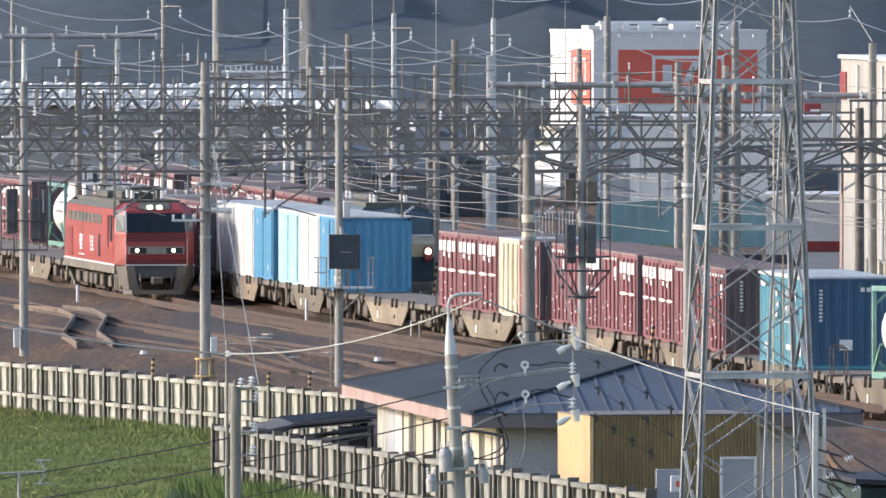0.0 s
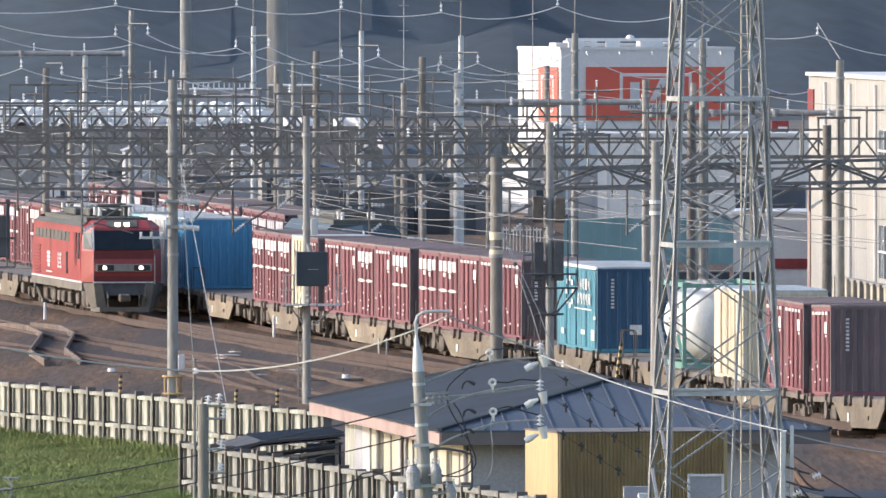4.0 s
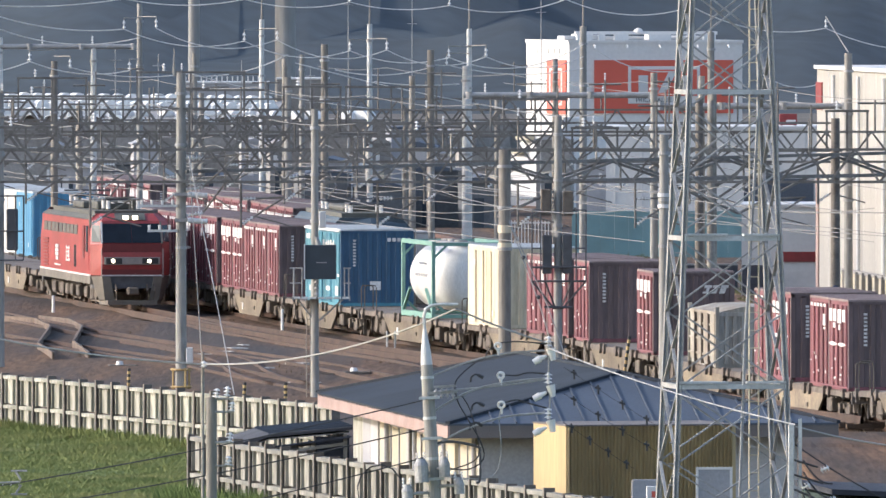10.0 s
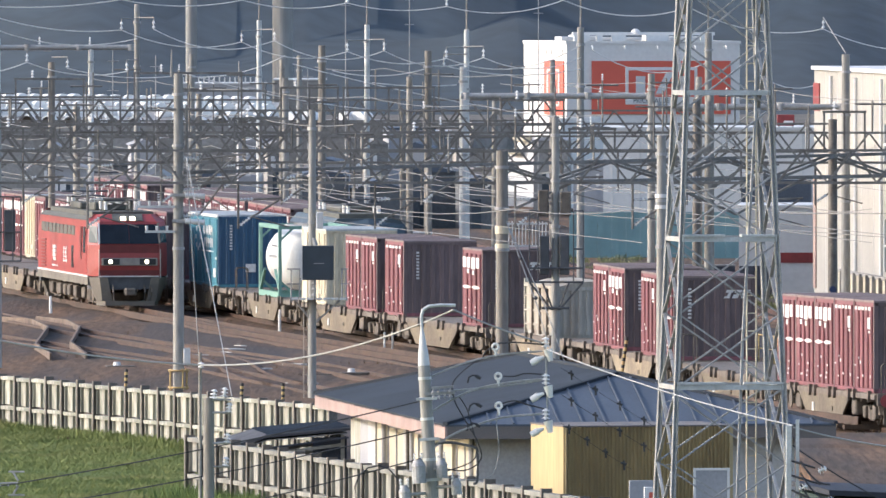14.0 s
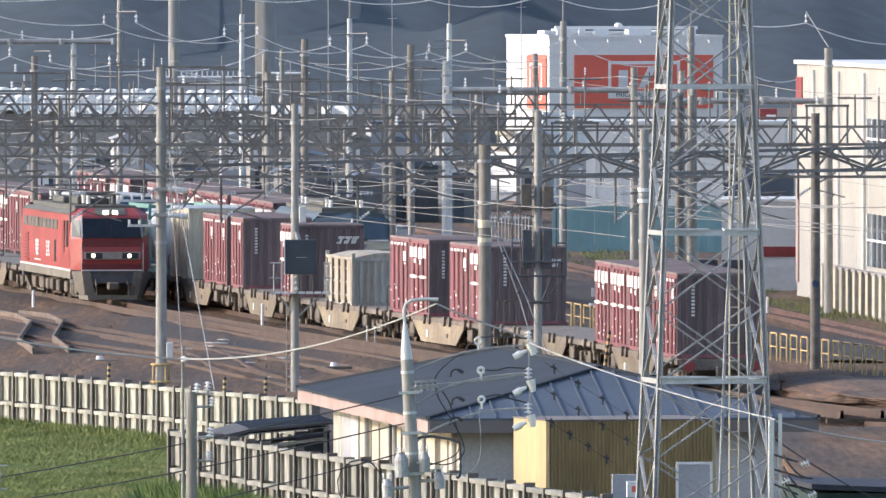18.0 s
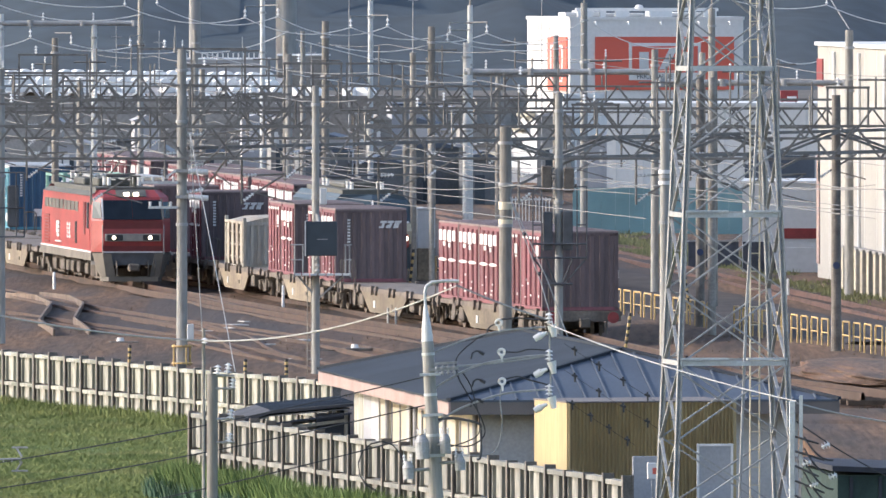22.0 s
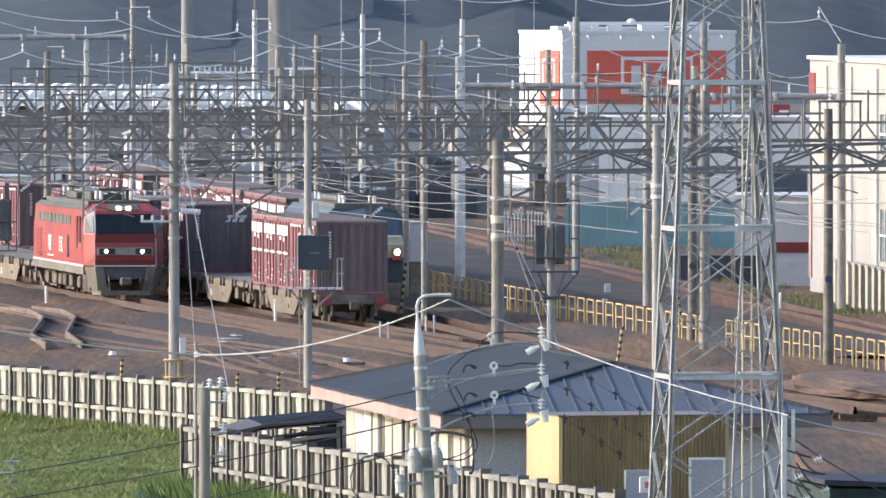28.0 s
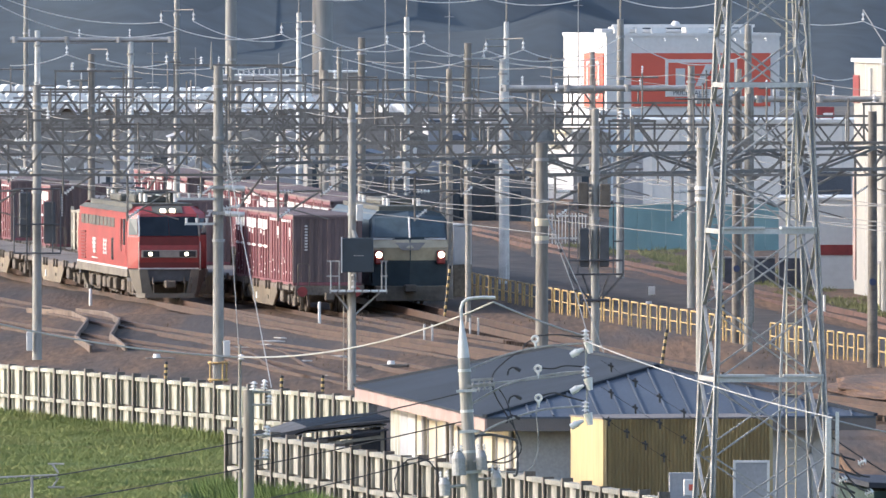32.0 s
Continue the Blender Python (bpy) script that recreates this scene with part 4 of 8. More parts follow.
        plough = [(-1.12, Y(0.6)), (-0.90, Y(-0.12)), (0.90, Y(-0.12)), (1.12, Y(0.6)), (1.1, Y(1.1)), (-1.1, Y(1.1))]
        slab(bm, plough, 0.36, 0.52)
        part("snow_plough", bm, M_LOCOGREY, l, "grey snow plough plate")
        bm = BM()
        box(bm, -0.2, 0.2, min(Y(-0.45), Y(0.2)), max(Y(-0.45), Y(0.2)), 0.72, 1.0, bevel=0.05)
        for x in (-0.6, 0.55, 0.8):
            sweep(bm, [(x, Y(0.06), 1.1), (x, Y(-0.12), 0.85), (x * 0.95, Y(-0.05), 0.55)], 0.035)
        part("coupler", bm, M_BOGIE, l)
    # cream line and grey sill along the sides
    for s in (-1, 1):
        bm = BM()
        box(bm, s * 1.455 - 0.02, s * 1.455 + 0.02, 0.75, L - 0.75, 1.39, 1.445)
        part("waist_line", bm, M_MARK, l, "thin cream line")
        bm = BM()
        box(bm, s * 1.40 - 0.06, s * 1.40 + 0.06, 0.7, L - 0.7, 1.10, 1.39)
        part("sill", bm, M_LOCOGREY, l)
        for k in range(9):
            bm = BM()
            y = 5.2 + k * 1.32
            box(bm, s * 1.435 - 0.02, s * 1.435 + 0.02, y, y + 1.12, 2.84, 3.18)
            part("filter_window", bm, M_LOCOROOF, l, "grey-green filter grille")
        bm = BM()
        box(bm, s * 1.45 - 0.025, s * 1.45 + 0.025, 2.6, 3.2, 2.02, 3.20)
        part("cab_door", bm, M_LOCODARK, l)
        for y, z0, z1 in ((1.55, 2.25, 3.2), (5.6, 1.65, 2.45)):
            bm = BM()
            box(bm, s * 1.45 - 0.025, s * 1.45 + 0.025, y, y + 0.55, z0, z1)
            part("side_window", bm, M_GLASS, l)
        bm = BM()
        for k in range(9):
            box(bm, s * 1.462 - 0.02, s * 1.462 + 0.02, 15.2, 16.8, 1.55 + k * 0.12, 1.60 + k * 0.12)
        part("louvre", bm, M_LOCODARK, l, stuff=True)
        bm = BM()
        rng = random.Random(2)
        for k in range(4):
            z = 1.80 + k * 0.15
            box(bm, s * 1.466 - 0.012, s * 1.466 + 0.012, 11.5 + rng.uniform(0, 0.2), 12.7 - rng.uniform(0, 0.2), z, z + 0.12)
            for y0, y1 in ((7.9, 8.12), (8.75, 8.95)):
                box(bm, s * 1.466 - 0.012, s * 1.466 + 0.012, y0 + rng.uniform(-0.1, 0.1), y1 + rng.uniform(-0.1, 0.1), z, z + 0.13)
            box(bm, s * 1.466 - 0.012, s * 1.466 + 0.012, 8.0, 8.85, z + 0.03, z + 0.07)
        box(bm, s * 1.466 - 0.012, s * 1.466 + 0.012, 11.0, 13.0, 1.60, 1.65)
        part("lettering", bm, M_MARK, l, "white lettering shapes on the red side", stuff=True)
        for y in (4.0, 6.8, 9.0, 10.5, 12.2, 15.0):
            bm = BM()
            box(bm, s * 1.0 - 0.25, s * 1.0 + 0.25, y, y + 0.8, 0.55, 0.95, bevel=0.04)
            part("equipment_box", bm, M_BOGIE, l)
    locomotive_bogies(l, (3.4, 9.5, 15.6))
    bm = BM()
    box(bm, -1.12, 1.12, 2.2, 16.8, 3.57, 3.74)
    box(bm, -0.7, 0.7, 5.5, 7.8, 3.74, 4.05, bevel=0.05)
    box(bm, -0.85, 0.85, 9.0, 12.5, 3.74, 4.0, bevel=0.05)
    for y in (4.0, 5.0, 8.3, 13.2):
        rod(bm, (0.5, y, 3.7), (0.5, y, 4.1), 0.07)
        rod(bm, (-0.5, y, 3.7), (-0.5, y, 4.1), 0.07)
    part("roof_equipment", bm, M_LOCOROOF, l)
    bm = BM()
    for x in (-0.45, 0.1, 0.6):
        rod(bm, (x, 1.8, 4.02), (x, 16.5, 4.02), 0.025)
    part("roof_busbar", bm, M_GALV, l)
    pantograph(l, 3.8, True)
    pantograph(l, 15.0, False)
    return l


def old_locomotive():
    l = thing("electric_locomotive", pose(stabled_x(566), 566, 0, 0, 0, 5.4), "old blue and cream electric locomotive with lit headlamps", "locomotive")
    L = 17.8
    bm = BM()
    profile(bm, [(-1.40, 0.95), (-1.40, 3.3), (-1.1, 3.62), (1.1, 3.62), (1.40, 3.3), (1.40, 0.95)], 0.9, L)
    part("body", bm, M_LOCOBLUE, l)
    bm = BM()
    # nose bulging forward at the lamp band
    rows = []
    for z, f, w in ((0.95, 0.25, 1.30), (1.75, 0.0, 1.36), (2.30, -0.08, 1.38), (2.62, 0.15, 1.36), (3.42, 0.55, 1.28), (3.62, 0.9, 1.05)):
        rows.append([bm.verts.new((x, y, z)) for x, y in ((-w, 0.95), (-w, f + 0.35), (0, f), (w, f + 0.35), (w, 0.95))])
    for a, b in zip(rows, rows[1:]):
        for k in range(4):
            bm.faces.new((a[k], a[k + 1], b[k + 1], b[k]))
    bm.faces.new(rows[0])
    bm.faces.new(rows[-1])
    cab = part("cab", bm, M_LOCOBLUE, l)
    for s in (-1, 1):
        bm = BM()
        a = [bm.verts.new(p) for p in ((s * 0.05, 0.14, 2.68), (s * 1.26, 0.46, 2.68), (s * 1.20, 0.80, 3.36), (s * 0.05, 0.50, 3.36))]
        bm.faces.new(a)
        bmesh.ops.translate(bm, vec=(0, -0.03, 0), verts=bm.verts)
        part("windscreen", bm, M_TEALGLASS, cab, "raked greenish windscreen pane")
        bm = BM()
        a = [bm.verts.new(p) for p in ((s * 0.02, -0.04, 1.86), (s * 1.37, 0.30, 1.86), (s * 1.39, 0.26, 2.32), (s * 1.37, 0.50, 2.60), (s * 0.02, 0.10, 2.60), (s * 0.02, -0.11, 2.32))]
        bm.faces.new((a[0], a[1], a[2], a[5]))
        bm.faces.new((a[5], a[2], a[3], a[4]))
        bmesh.ops.translate(bm, vec=(0, -0.02, 0), verts=bm.verts)
        part("cream_band", bm, M_LOCOCREAM, cab, "cream band round the nose")
        bm = BM()
        box(bm, s * 1.12 - 0.15, s * 1.12 + 0.15, -0.02, 0.3, 1.72, 2.22, bevel=0.05)
        # Red on the housing stands in for the glow ring round the lamp.
        h = part("lamp_housing", bm, M_REDDISC, cab, "lamp housing, red lamp glow put into its colour")
        bm = BM()
        q = bmesh.ops.create_uvsphere(bm, u_segments=14, v_segments=8, radius=0.12)
        bmesh.ops.transform(bm, matrix=Matrix.Translation((s * 1.12, -0.04, 2.06)) @ Matrix.Diagonal((1, 0.5, 1, 1)), verts=q["verts"])
        part("headlamp", bm, M_LAMP, h, "lit headlamp")
    bm = BM()
    a = [bm.verts.new(p) for p in ((-0.55, -0.03, 2.50), (0.55, -0.03, 2.50), (0.3, -0.13, 2.22), (-0.3, -0.13, 2.22))]
    bm.faces.new(a)
    part("emblem", bm, M_PLATE, cab, "plain metal emblem")
    bm = BM()
    box(bm, -1.25, 1.25, 0.02, 0.4, 0.40, 0.95, bevel=0.03)
    box(bm, -0.22, 0.22, -0.4, 0.2, 0.72, 1.0, bevel=0.04)
    part("skirt", bm, M_BOGIE, l)
    bm = BM()
    rod(bm, (0, 0.10, 2.66), (0, 0.50, 3.40), 0.035)
    box(bm, -1.3, 1.3, 0.30, 0.34, 2.60, 2.66)
    part("window_frame", bm, M_MARK, cab)
    bm = BM()
    box(bm, -1.0, 1.0, 1.4, 16.5, 3.62, 3.78)
    box(bm, -0.6, 0.6, 5.5, 11.5, 3.78, 4.0, bevel=0.05)
    part("roof_equipment", bm, M_LOCOROOF, l)
    locomotive_bogies(l, (3.0, 8.9, 14.8))
    pantograph(l, 3.6, False, 3.85)
    pantograph(l, 13.6, True, 3.85)
    return l


red_locomotive()
old_locomotive()
cab_box = thing("relay_cabinet", pose(-0.95, 589.5, 0, 0, 0, 5), "pale grey relay cabinet on a brown concrete block beside the tracks", "cabinet")
bm = BM()
box(bm, -0.34, 0.34, -0.4, 0.4, 1.28, 2.72, bevel=0.03)
box(bm, -0.37, 0.37, -0.44, 0.44, 2.72, 2.80, bevel=0.02)
part("body", bm, M_PALEGREY, cab_box)
for k in range(3):
    bm = BM()
    box(bm, -0.28, 0.28, -0.42, -0.40, 1.40 + k * 0.44, 1.74 + k * 0.44)
    part("panel", bm, M_PALEGREY, cab_box)
bm = BM()
box(bm, -0.33, 0.33, -0.38, 0.38, -0.05, 1.28, bevel=0.03)
part("plinth", bm, M_SILL, cab_box)


def stand_on(fx, y):
    d = (fx(y + 7) - fx(y - 7)) / 14
    return pose(fx(y), y, 0, 0, 0, -math.degrees(math.atan(d)))


for i, load in enumerate(([(RED, s) for s in S], [(RED, S[0]), (RED2, S[1]), (RED, S[2]), (RED, S[3]), (RED2, S[4])], [(RED2, s) for s in S],
                          [(RED, s) for s in S[:3]], [(RED2, s) for s in S])):
    y = 584 + 10.4 + i * 20.4
    m = stand_on(stabled_x, y)
    tagged(copy_thing(WAGON, m), group="wagons behind the old locomotive")
    for what, along in load:
        tagged(copy_thing(what, m @ pose(0, along, 1.225)), group="containers behind the old locomotive")
for i in range(3):
    y = 593.2 + 10.4 + i * 20.4
    tagged(copy_thing(WAGON, stand_on(loco_x, y)), group="wagons behind the red locomotive")
for ob in TEMPLATES:
    for o in (*ob.children_recursive, ob):
        bpy.data.objects.remove(o)


# ---- poles, gantries and wires of the yard ----


def pole(x, y, z, r, mat, label, name="catenary_pole", bands=2, group="yard poles", taper=0.82):
    p = thing(name, pose(x, y, 0), label, "pole", group)
    bm = BM()
    rod(bm, (0, 0, -0.05), (0, 0, z), r, r * taper, seg=16)
    part("shaft", bm, mat, p, smooth=False)
    for k in range(bands):
        bm = BM()
        zz = z * (0.93 - 0.16 * k)
        rod(bm, (0, 0, zz), (0, 0, zz + 0.09), r * 1.12, r * 1.12, seg=16)
        part("band", bm, M_GALV, p)
    return p


def disc_insulator(bm, a, b, n=4, r=0.09):
    a, b = Vector(a), Vector(b)
    rod(bm, a, b, r * 0.3, seg=6)
    for k in range(n):
        p = a.lerp(b, (k + 0.35) / n)
        q = a.lerp(b, (k + 0.75) / n)
        rod(bm, p, q, r, r * 0.45, seg=10)


def bracket(p, z, reach, turn, arm=M_TRUSS):
    """A cantilever with two insulators that holds the contact wire, on pole p."""
    bm = BM()
    d = Vector((math.cos(radians(turn)), math.sin(radians(turn)), 0))
    rod(bm, d * 0.7 + Vector((0, 0, z)), d * reach + Vector((0, 0, z + 0.15)), 0.03)
    rod(bm, d * 0.65 + Vector((0, 0, z - 0.85)), d * (reach * 0.85) + Vector((0, 0, z + 0.1)), 0.03)
    rod(bm, d * (reach * 0.55) + Vector((0, 0, z - 0.35)), d * (reach * 0.95) + Vector((0, 0, z - 0.75)), 0.02)
    b = part("cantilever", bm, arm, p)
    for za, ra, zb in ((z, 0.7, z), (z - 0.95, 0.65, z - 0.85)):
        bm = BM()
        disc_insulator(bm, d * 0.14 + Vector((0, 0, za)), d * ra + Vector((0, 0, zb)), 6, 0.085)
        part("insulator", bm, M_INSUL, b, "white ribbed insulator")


CONC = "round weathered concrete catenary pole"
p_left = pole(-7.88, 463.6, 9.4, 0.165, M_POLE, "tall concrete catenary pole with white insulators and a yellow guard", bands=4)
bracket(p_left, 6.9, 2.0, -6)
bracket(p_left, 6.15, 1.6, -6)
for zz in (5.84, 5.08):
    bm = BM()
    disc_insulator(bm, (0.20, -0.32, zz), (0.78, -0.32, zz - 0.04), 8, 0.10)
    rod(bm, (0.20, -0.32, zz), (0.78, -0.32, zz - 0.04), 0.08, seg=10)
    part("insulator", bm, M_INSUL, p_left, "white ribbed insulator")
for zz in (5.84, 5.08):
    bm = BM()
    box(bm, -0.18, 0.24, -0.35, -0.29, zz - 0.05, zz + 0.05)
    box(bm, -0.18, -0.13, -0.30, 0.05, zz - 0.05, zz + 0.05)
    box(bm, 0.13, 0.18, -0.30, 0.05, zz - 0.05, zz + 0.05)
    part("clamp", bm, M_GALV, p_left)
# side arms with small pin insulators
for zz, x0, pins in ((5.50, -1.20, (-1.15, -0.85, -0.55, -0.25)), (4.77, -0.98, (-0.93, -0.63, -0.33))):
    bm = BM()
    box(bm, x0, -0.1, -0.24, -0.19, zz - 0.035, zz + 0.035)
    box(bm, -0.16, -0.11, -0.22, 0.05, zz - 0.035, zz + 0.035)
    part("side_arm", bm, M_GALVLIGHT, p_left)
    for x in pins:
        bm = BM()
        rod(bm, (x, -0.215, zz + 0.03), (x, -0.215, zz + 0.17), 0.035, 0.045, seg=8)
        part("pin_insulator", bm, M_INSUL, p_left, "small white pin insulator")
bm = BM()
rod(bm, (-0.2, 0, 9.3), (-0.2, 0, 10.1), 0.05, 0.01)
part("spike", bm, M_POLE, p_left)
bm = BM()
for k in range(4):
    a = k * math.pi / 2 + 0.5
    rod(bm, (0.27 * math.cos(a), 0.27 * math.sin(a), 0.0), (0.27 * math.cos(a), 0.27 * math.sin(a), 0.75), 0.032, seg=6)
for z in (0.2, 0.7):
    sweep(bm, [(0.29 * math.cos(k * math.pi / 6), 0.29 * math.sin(k * math.pi / 6), z) for k in range(13)], 0.03)
part("guard", bm, M_YELLOW, p_left, "yellow tube guard at the foot")
bm = BM()
box(bm, 0.15, 0.35, -0.2, 0.0, 0.9, 1.35, bevel=0.02)
part("switch_box", bm, M_PALEGREY, p_left)

p_west = pole(-14.03, 493.0, 8.6, 0.15, M_POLE, CONC, bands=3)
bracket(p_west, 6.9, 2.2, 176)
bm = BM()
box(bm, -0.32, -0.14, -0.3, -0.1, 0.35, 0.95, bevel=0.02)
part("switch_box", bm, M_PALEGREY, p_west)

for x, y, z0, z1 in ((-0.55, -0.2, 3.9, 5.3), (0.22, -0.2, 3.7, 5.0)):
    bm = BM()
    box(bm, x, x + 0.36, y - 0.2, y, z0, z1, bevel=0.04)
    part("signal_head", bm, M_DARKSTEEL, p_west, "dark signal head")
for x in (-0.7, -0.3, 0.5, 0.75):
    bm = BM()
    rod(bm, (x, -0.45, 3.4), (x, -0.45, 5.4), 0.022)
    part("cage_bar", bm, M_DARKSTEEL, p_west)
for z in (3.4, 4.3, 5.4):
    bm = BM()
    rod(bm, (-0.7, -0.45, z), (0.75, -0.45, z), 0.025)
    part("cage_rail", bm, M_DARKSTEEL, p_west)

p_mid = pole(-3.89, 455.3, 8.4, 0.12, M_POLE, "slim concrete pole carrying a dark display board on a platform", name="signal_pole", bands=3)
bm = BM()
box(bm, -0.28, 0.62, -0.55, -0.28, 3.51, 4.50, bevel=0.02)
brd = part("display_board", bm, M_BOARD, p_mid, "blank dark blue-grey board")
bm = BM()
box(bm, -0.31, -0.275, -0.58, -0.26, 3.50, 4.52)
part("edge_strip", bm, M_MARK, brd)
bm = BM()
box(bm, 0.05, 0.35, -0.556, -0.551, 3.98, 4.0)
part("dim_line", bm, M_GALV, brd)
for k in range(7):
    bm = BM()
    box(bm, -0.62 + k * 0.235, -0.42 + k * 0.235, -0.6, 0.35, 2.94, 2.99)
    part("platform_plank", bm, M_GALVLIGHT, p_mid)
for x in (-0.62, 1.0):
    bm = BM()
    box(bm, x - 0.02, x + 0.02, -0.6, 0.35, 2.9, 3.0)
    part("platform_edge", bm, M_GALV, p_mid)
    bm = BM()
    strut(bm, (x * 0.8, -0.1, 2.92), (0.05, 0, 2.25), 0.05)
    part("platform_brace", bm, M_GALV, p_mid)
for x in (-0.6, -0.36, 0.86, 0.98):
    bm = BM()
    rod(bm, (x, -0.55, 3.0), (x, -0.55, 3.85), 0.022)
    part("railing_post", bm, M_GALV, p_mid)
for z in (3.4, 3.83):
    for xa, xb in ((-0.72, -0.36), (0.82, 1.04)):
        bm = BM()
        rod(bm, (xa, -0.55, z), (xb, -0.55, z), 0.02)
        part("railing_bar", bm, M_GALV, p_mid)
bm = BM()
for x in (-0.24, -0.13):
    rod(bm, (x, 0.2, 0.0), (x, 0.2, 3.0), 0.016)
for k in range(11):
    rod(bm, (-0.24, 0.2, 0.25 + k * 0.26), (-0.13, 0.2, 0.25 + k * 0.26), 0.01)
part("ladder", bm, M_TRUSS, p_mid)
bm = BM()
rod(bm, (0.1, -0.2, 4.5), (0.05, -0.2, 4.72), 0.08, 0.05)
part("lamp_cap", bm, M_GALV, p_mid)
bm = BM()
disc_insulator(bm, (0.05, -0.15, 3.0), (0.05, -0.15, 3.5), 3, 0.09)
part("insulator", bm, M_GALV, p_mid)
bm = BM()
box(bm, 0.12, 0.32, -0.2, -0.05, 4.98, 5.46, bevel=0.02)
part("white_plate", bm, M_PALEGREY, p_mid)

p_thick = pole(1.55, 448.0, 7.3, 0.185, M_BROWNPOLE, "thick brown-stained concrete pole with guy wires", bands=3, taper=0.9)
for z in (4.95, 4.45):
    bm = BM()
    rod(bm, (0, 0, z), (0, 0, z + 0.22), 0.20, 0.20, seg=16)
    part("pale_band", bm, M_CREAMCON, p_thick)
bm = BM()
for e in (0.0, 0.35):
    sweep(bm, [(0.1, -0.1, 5.35), (1.0 + e * 0.6, -0.4, 2.9), (1.62 + e, -0.6, 0.75)], 0.018)
part("guy_wire", bm, M_WIRE, p_thick)
for k in (0.42, 0.85):
    bm = BM()
    q = bmesh.ops.create_uvsphere(bm, u_segments=10, v_segments=6, radius=0.06)
    bmesh.ops.translate(bm, vec=(0.1 + k, -0.2 - k * 0.2, 5.35 - k * 2.6), verts=q["verts"])
    part("insulator", bm, M_DARKSTEEL, p_thick)

# colour-light signals on their own post, seen from behind
p_sig = pole(3.11, 455.3, 8.2, 0.125, M_POLE, "concrete post with dark colour-light signals and cage ladder", name="signal_post", bands=3)
for x, w, z0, z1, tone in ((-0.46, 0.28, 3.66, 4.78, M_DARKSTEEL), (0.12, 0.28, 3.66, 4.80, M_DARKSTEEL), (-0.50, 0.30, 5.34, 6.10, M_BOGIE), (0.14, 0.30, 5.34, 6.05, M_BOGIE)):
    bm = BM()
    box(bm, x, x + w, -0.25, 0.0, z0, z1, bevel=0.03)
    sgn = part("signal_head", bm, tone, p_sig, "dark signal head")
    for k in range(int((z1 - z0) / 0.3)):
        bm = BM()
        rod(bm, (x + w / 2, 0.0, z0 + 0.17 + k * 0.28), (x + w / 2, 0.22, z0 + 0.19 + k * 0.28), 0.08, 0.10, seg=12)
        part("hood", bm, M_BLACK, sgn)
bm = BM()
for z in (3.45, 3.85):
    rod(bm, (-0.75, -0.3, z), (0.8, -0.3, z), 0.03)
for x in (-0.75, 0.8):
    strut(bm, (x, -0.3, 3.45), (x * 0.15, -0.1, 2.65), 0.05)
    strut(bm, (x * 0.5, -0.3, 3.45), (x * 0.1, -0.1, 2.65), 0.04)
rod(bm, (-0.4, -0.25, 2.7), (0.4, -0.25, 2.7), 0.035)
part("bracket", bm, M_DARKSTEEL, p_sig)
bm = BM()
for x in (-0.75, -0.5, 0.52, 0.8):
    rod(bm, (x, -0.3, 3.45), (x, -0.3, 5.5), 0.02)
for z in (4.4, 5.5):
    rod(bm, (-0.75, -0.3, z), (-0.5, -0.3, z), 0.02)
    rod(bm, (0.52, -0.3, z), (0.8, -0.3, z), 0.02)
part("railing", bm, M_DARKSTEEL, p_sig)

p_r1 = pole(5.83, 430.8, 7.9, 0.15, M_POLE, CONC, bands=3)
for z in (6.2, 5.9):
    bm = BM()
    rod(bm, (0, 0, z), (0, 0, z + 0.1), 0.18, seg=14)
    part("pale_band", bm, M_WHITE, p_r1)
p_r2 = pole(8.08, 512.8, 8.3, 0.15, M_OLDRAIL, "dark steel gantry post with a blue disc", bands=0)
bm = BM()
rod(bm, (0.0, -0.2, 2.55), (0.0, -0.14, 2.55), 0.11, seg=18)
part("disc", bm, M_BLUEDISC, p_r2, "blue marker disc")
p_r3 = pole(11.76, 482.8, 7.9, 0.16, M_OLDRAIL, "dark steel gantry post with a blue disc", bands=0)
bm = BM()
rod(bm, (0.0, -0.22, 2.7), (0.0, -0.15, 2.7), 0.11, seg=18)
part("disc", bm, M_BLUEDISC, p_r3, "blue marker disc")
pole(14.10, 560.0, 9.54, 0.17, M_POLE, "tall concrete pole carrying a pipe beam", bands=4)
pole(7.28, 564.5, 8.83, 0.15, M_POLE, "concrete pole carrying a pipe beam", bands=3)
pole(0.61, 608.7, 8.85, 0.165, M_GALVLIGHT, "pale steel pole carrying a pipe beam", bands=3)
pole(0.75, 615.4, 10.26, 0.12, M_GALVLIGHT, "slim grey steel catenary pole", bands=2)

# pipe beams
def pipe_beam(x0, x1, y, z, label, r=0.11):
    b = thing("pipe_beam", pose(x0, y, z), label, "beam", "pipe beams")
    bm = BM()
    rod(bm, (0, 0, 0), (x1 - x0, 0, 0), r, seg=12)
    part("pipe", bm, M_GALV, b)
    bm = BM()
    n = int((x1 - x0) / 2.2)
    for k in range(n + 1):
        x = 0.2 + k * (x1 - x0 - 0.4) / max(n, 1)
        rod(bm, (x, 0, -r * 1.2), (x, 0, r * 1.2), r * 1.3, seg=10)
    part("clamp", bm, M_GALV, b)
    bm = BM()
    for k in range(n):
        x = 0.8 + k * (x1 - x0 - 0.6) / max(n, 1)
        disc_insulator(bm, (x, 0, r), (x, 0, r + 0.34), 3, 0.06)
    part("insulator", bm, M_INSUL, b)


pipe_beam(0.50, 7.62, 583.33, 7.90, "long pale grey pipe beam between two poles")
